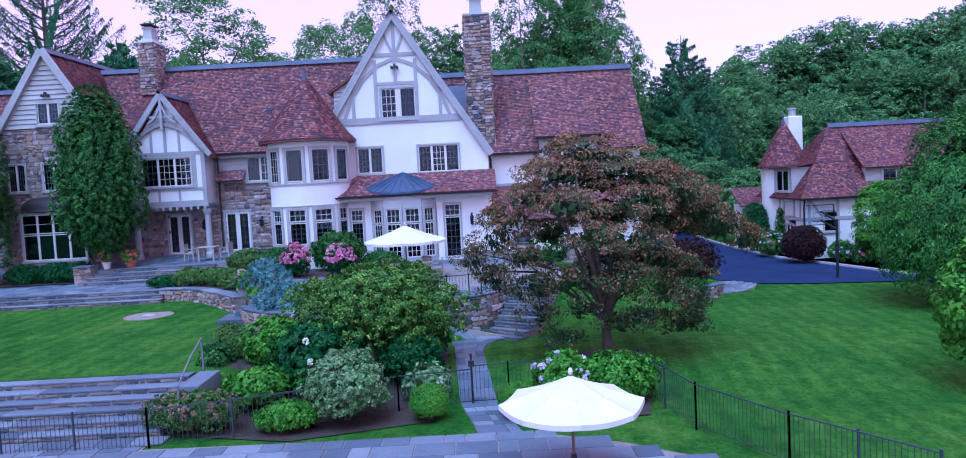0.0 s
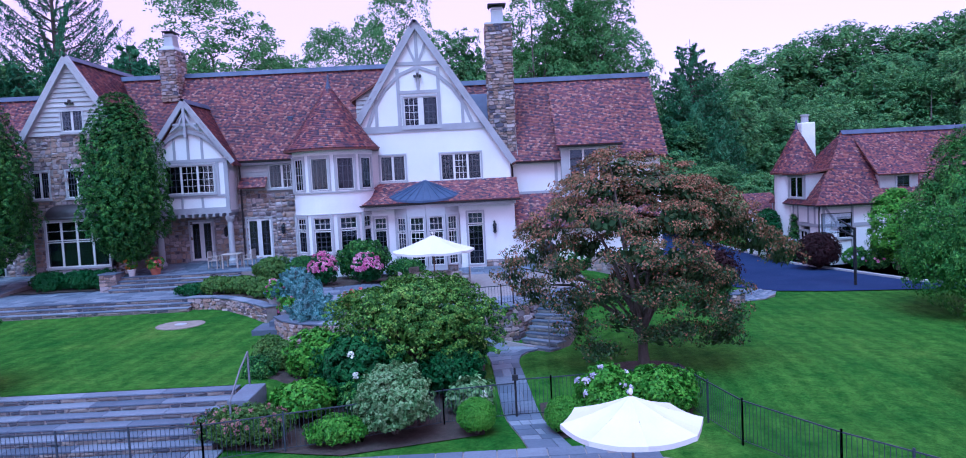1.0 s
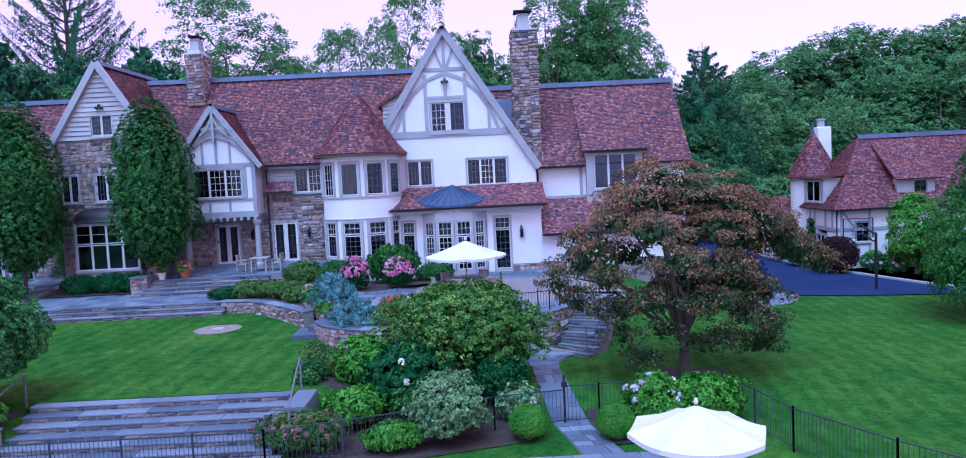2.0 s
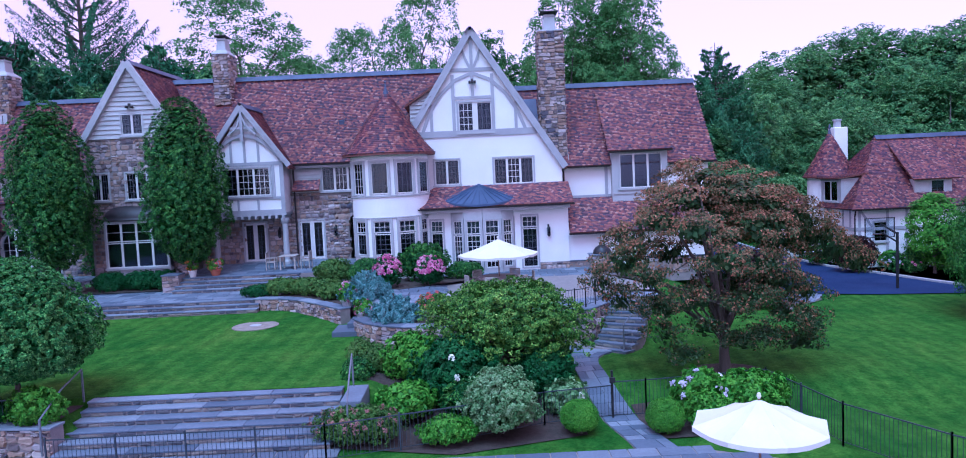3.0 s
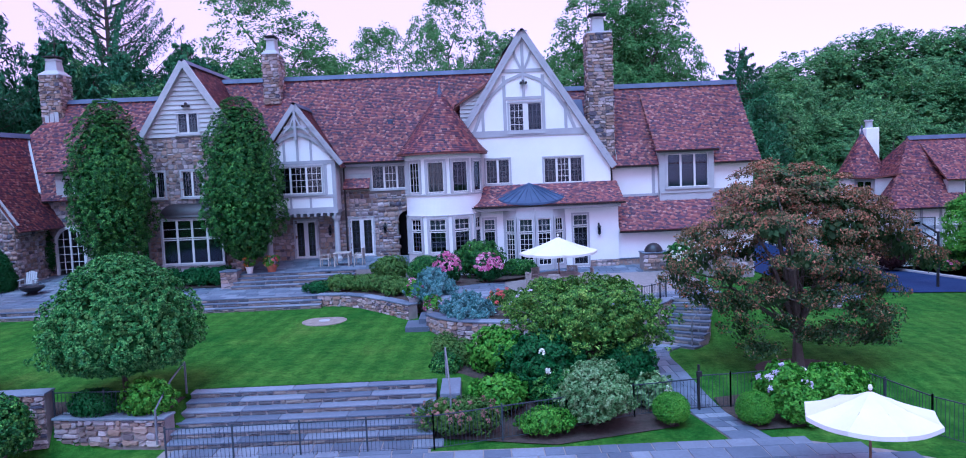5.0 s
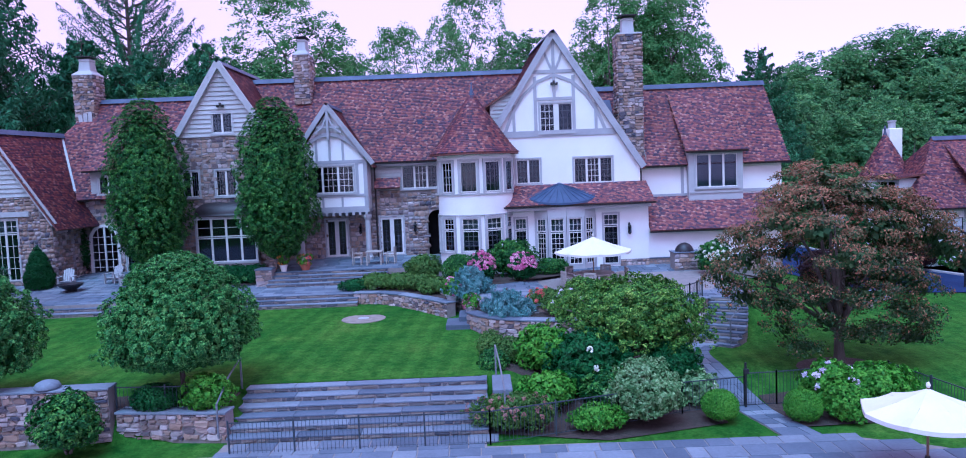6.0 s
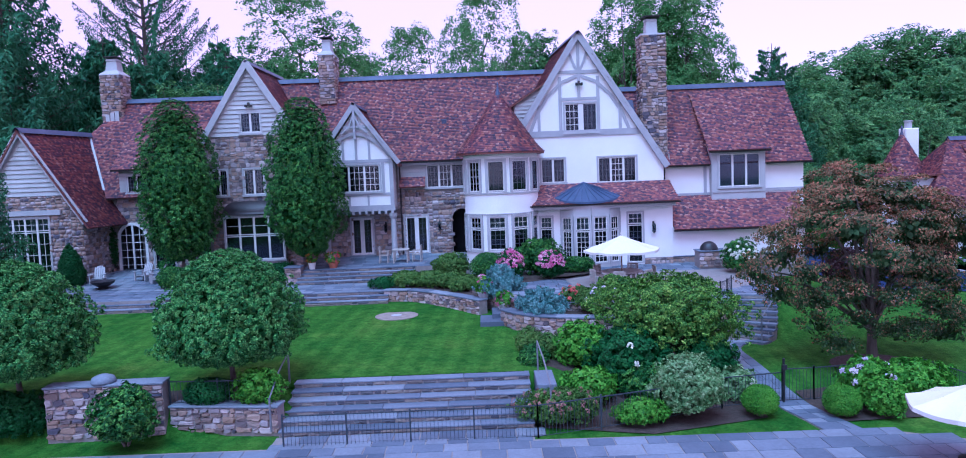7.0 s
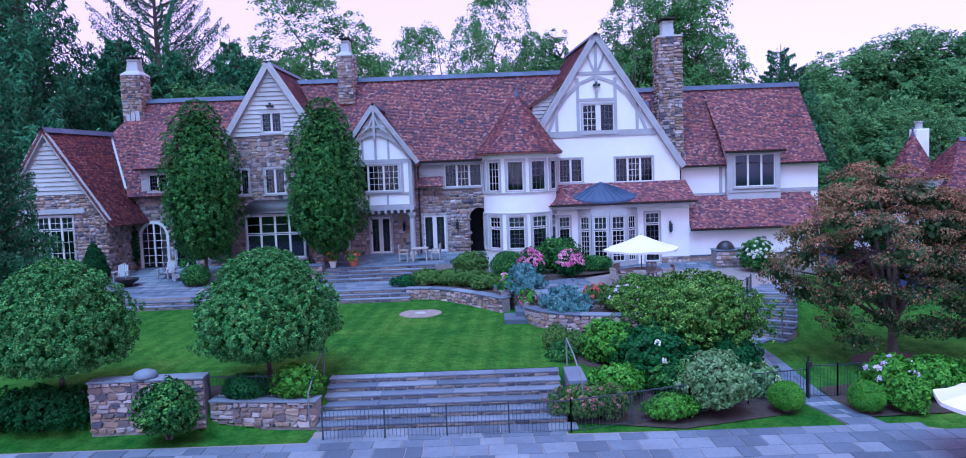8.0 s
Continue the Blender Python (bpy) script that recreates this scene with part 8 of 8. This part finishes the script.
boxed("latch", (-0.58, 19.65, 0.0, -0.42, 19.72, 0.16), IRON, gate, "", 0.006)
railing("terrace_fence", [(-19.15, 18.9, -0.15), (-16.2, 18.7, -0.15)], 0.75, rng, "low black iron rail behind the ball tree")
railing("patio_railing", [(-2.9, 26.45, 0.9), (-1.4, 26.45, 0.9), (-0.6, 26.6, 0.9), (-0.15, 26.85, 0.9), (0.3, 27.4, 0.9), (0.75, 28.2, 0.9)], 0.75, rng, "curved black iron railing above the retaining wall")


def handrail(name, pts, label, r=0.025):
    t = thing(name, (pts[0][0], pts[0][1], pts[0][2] - 0.9), label, "handrail", "handrails")
    V, F = [], []
    tube(V, F, pts, [r] * len(pts), 8)
    raw("rail", V, F, STEEL, t)
    for p in (pts[0], pts[-1]):
        boxed("post", (p[0] - 0.025, p[1] - 0.025, p[2] - 0.98, p[0] + 0.025, p[1] + 0.025, p[2]), STEEL, t, "", 0.004)
    return t


handrail("handrail", [(-8.05, 20.45, 1.02), (-7.95, 19.4, 0.75), (-7.85, 18.2, 0.25)], "grey iron handrail beside the lawn steps")
handrail("handrail", [(-15.95, 20.3, 0.98), (-15.95, 19.2, 0.7), (-15.95, 18.1, 0.2)], "grey iron handrail at the far end of the lawn steps")
handrail("handrail", [(1.0, 25.5, 0.45), (1.5, 25.9, 0.85), (2.0, 26.7, 1.3), (2.3, 27.7, 1.8)], "black iron handrail beside the garden stairs")

# ---- round stone on the pool wall ----
bm = lathe(bmesh.new(), [(0.34, 0.69), (0.36, 0.74), (0.3, 0.86), (0.14, 0.93), (0.02, 0.95)], 20, -21.0, 18.7)
tagged(part("stone_dome", bm, BLUESTONE, None, "", "", True), "rounded stone dome on the wall coping", "stone")

# ---- ivy on the left wings ----
def ivy(at, w, h, y, rng, label):
    t = thing("ivy", (at[0], y, at[1]), label, "climbing plant")
    V, F = [], []
    for k in range(3):
        tube(V, F, [(at[0] + 0.1 * k, y - 0.02, at[1]), (at[0] + rng.uniform(-w, w) * 0.4, y - 0.03, at[1] + h * 0.5), (at[0] + rng.uniform(-w, w) * 0.5, y - 0.03, at[1] + h * 0.95)], [0.03, 0.02, 0.008], 5)
    raw("stem", V, F, BARK, t)
    c = np.stack([at[0] + rng.normal(0, w * 0.4, 90), np.full(90, y - 0.07), at[1] + rng.uniform(0.05, 1, 90) ** 0.8 * h], 1)
    p, wv = clumped(rng, c, 28, 0.24, np.array([at[0], y + 2, at[1]]))
    p[:, 1] = y - 0.03 - np.abs(p[:, 1] - y) * 0.5
    leaves("foliage", p, wv, 0.11, LEAF_COL, t, rng)


ivy((-32.4, 1.0), 0.9, 4.4, 41.36, rng, "green ivy climbing the stone wall beside the arched door")
ivy((-28.9, 1.0), 0.5, 3.0, 41.36, rng, "green ivy beside the glazed door")
ivy((-26.4, 1.0), 0.7, 4.2, 41.36, rng, "green ivy between the wings")

# ---- planting beds ----
def bed(name, outline, lift, label, z=None):
    return sheet(name, outline, lift, MULCH, label, "planting bed", z)


bed("planting_bed", [(-8.6, 18.2), (-5, 17.6), (-1.4, 18.6), (-1.3, 25.0), (-4.6, 24.3), (-7.0, 24.8), (-8.3, 25.3), (-8.3, 22.5)], 0.03, "dark mulch bed under the shrubs")
bed("planting_bed", [(0.2, 18.0), (4.0, 18.2), (4.6, 20.6), (2.4, 21.0), (0.2, 20.6)], 0.04, "dark mulch bed under the hydrangeas")
bed("maple_ring", [(3.65 + 1.4 * math.cos(a), 22.5 + 0.9 * math.sin(a)) for a in np.linspace(0, 2 * math.pi, 18)[:-1]], 0.05, "dark mulch ring round the maple trunk")
bed("planting_bed", [(-14.2, 33.2), (-12.2, 32.1), (-10.4, 30.0), (-9.9, 29.4), (-9.0, 30.0), (-10.5, 31.6), (-10.45, 36.6), (-13.2, 36.4), (-13.3, 34)], 0.0, "dark mulch bed above the curved wall", 0.93)
bed("planting_bed", [(-10.4, 33.0), (-7.8, 31.9), (-5.6, 33.4), (-4.0, 34.4), (-4.0, 35.6), (-10.4, 35.6)], 0.0, "dark mulch bed beside the dining patio", 1.165)
bed("planting_bed", [(-9.0, 27.2), (-7.8, 25.6), (-6.0, 24.9), (-4.4, 24.7), (-3, 26.3), (-4.2, 28.2), (-7.5, 29.6)], 0.0, "dark mulch bed behind the garden wall", 0.75)
bed("planting_bed", [(-25.2, 36.7), (-20.4, 36.7), (-20.4, 39.2), (-25.2, 39.2)], 0.0, "dark mulch bed under the stone gable", 0.96)
bed("planting_bed", [(-24.9, 18.95), (-16.0, 18.75), (-16.0, 20.4), (-24.9, 20.4)], 0.03, "dark mulch bed under the ball trees")
bed("planting_bed", [(21.8, 43.0), (24.5, 42.0), (28, 43), (28, 47.1), (20.7, 47.1), (20.5, 50), (19.9, 48.6), (20.9, 45.0)], 0.05, "planted bed before the cottage")

for k, (x, y, r) in enumerate([(22.6, 46.2, 0.8), (24.2, 46.0, 0.9), (25.8, 45.4, 1.0), (22.9, 44.2, 0.6), (26.6, 43.9, 0.9)]):
    shrub("cottage_shrub", (x, y, -1.1), (r, r * 0.9, r * 0.7), LEAF_COL if k % 2 else LEAF_LIME, rng, "green shrub in the bed before the cottage", n=2600, leaf=0.12, flower=PINK if k == 3 else None, bloom=10, group="cottage shrubs")
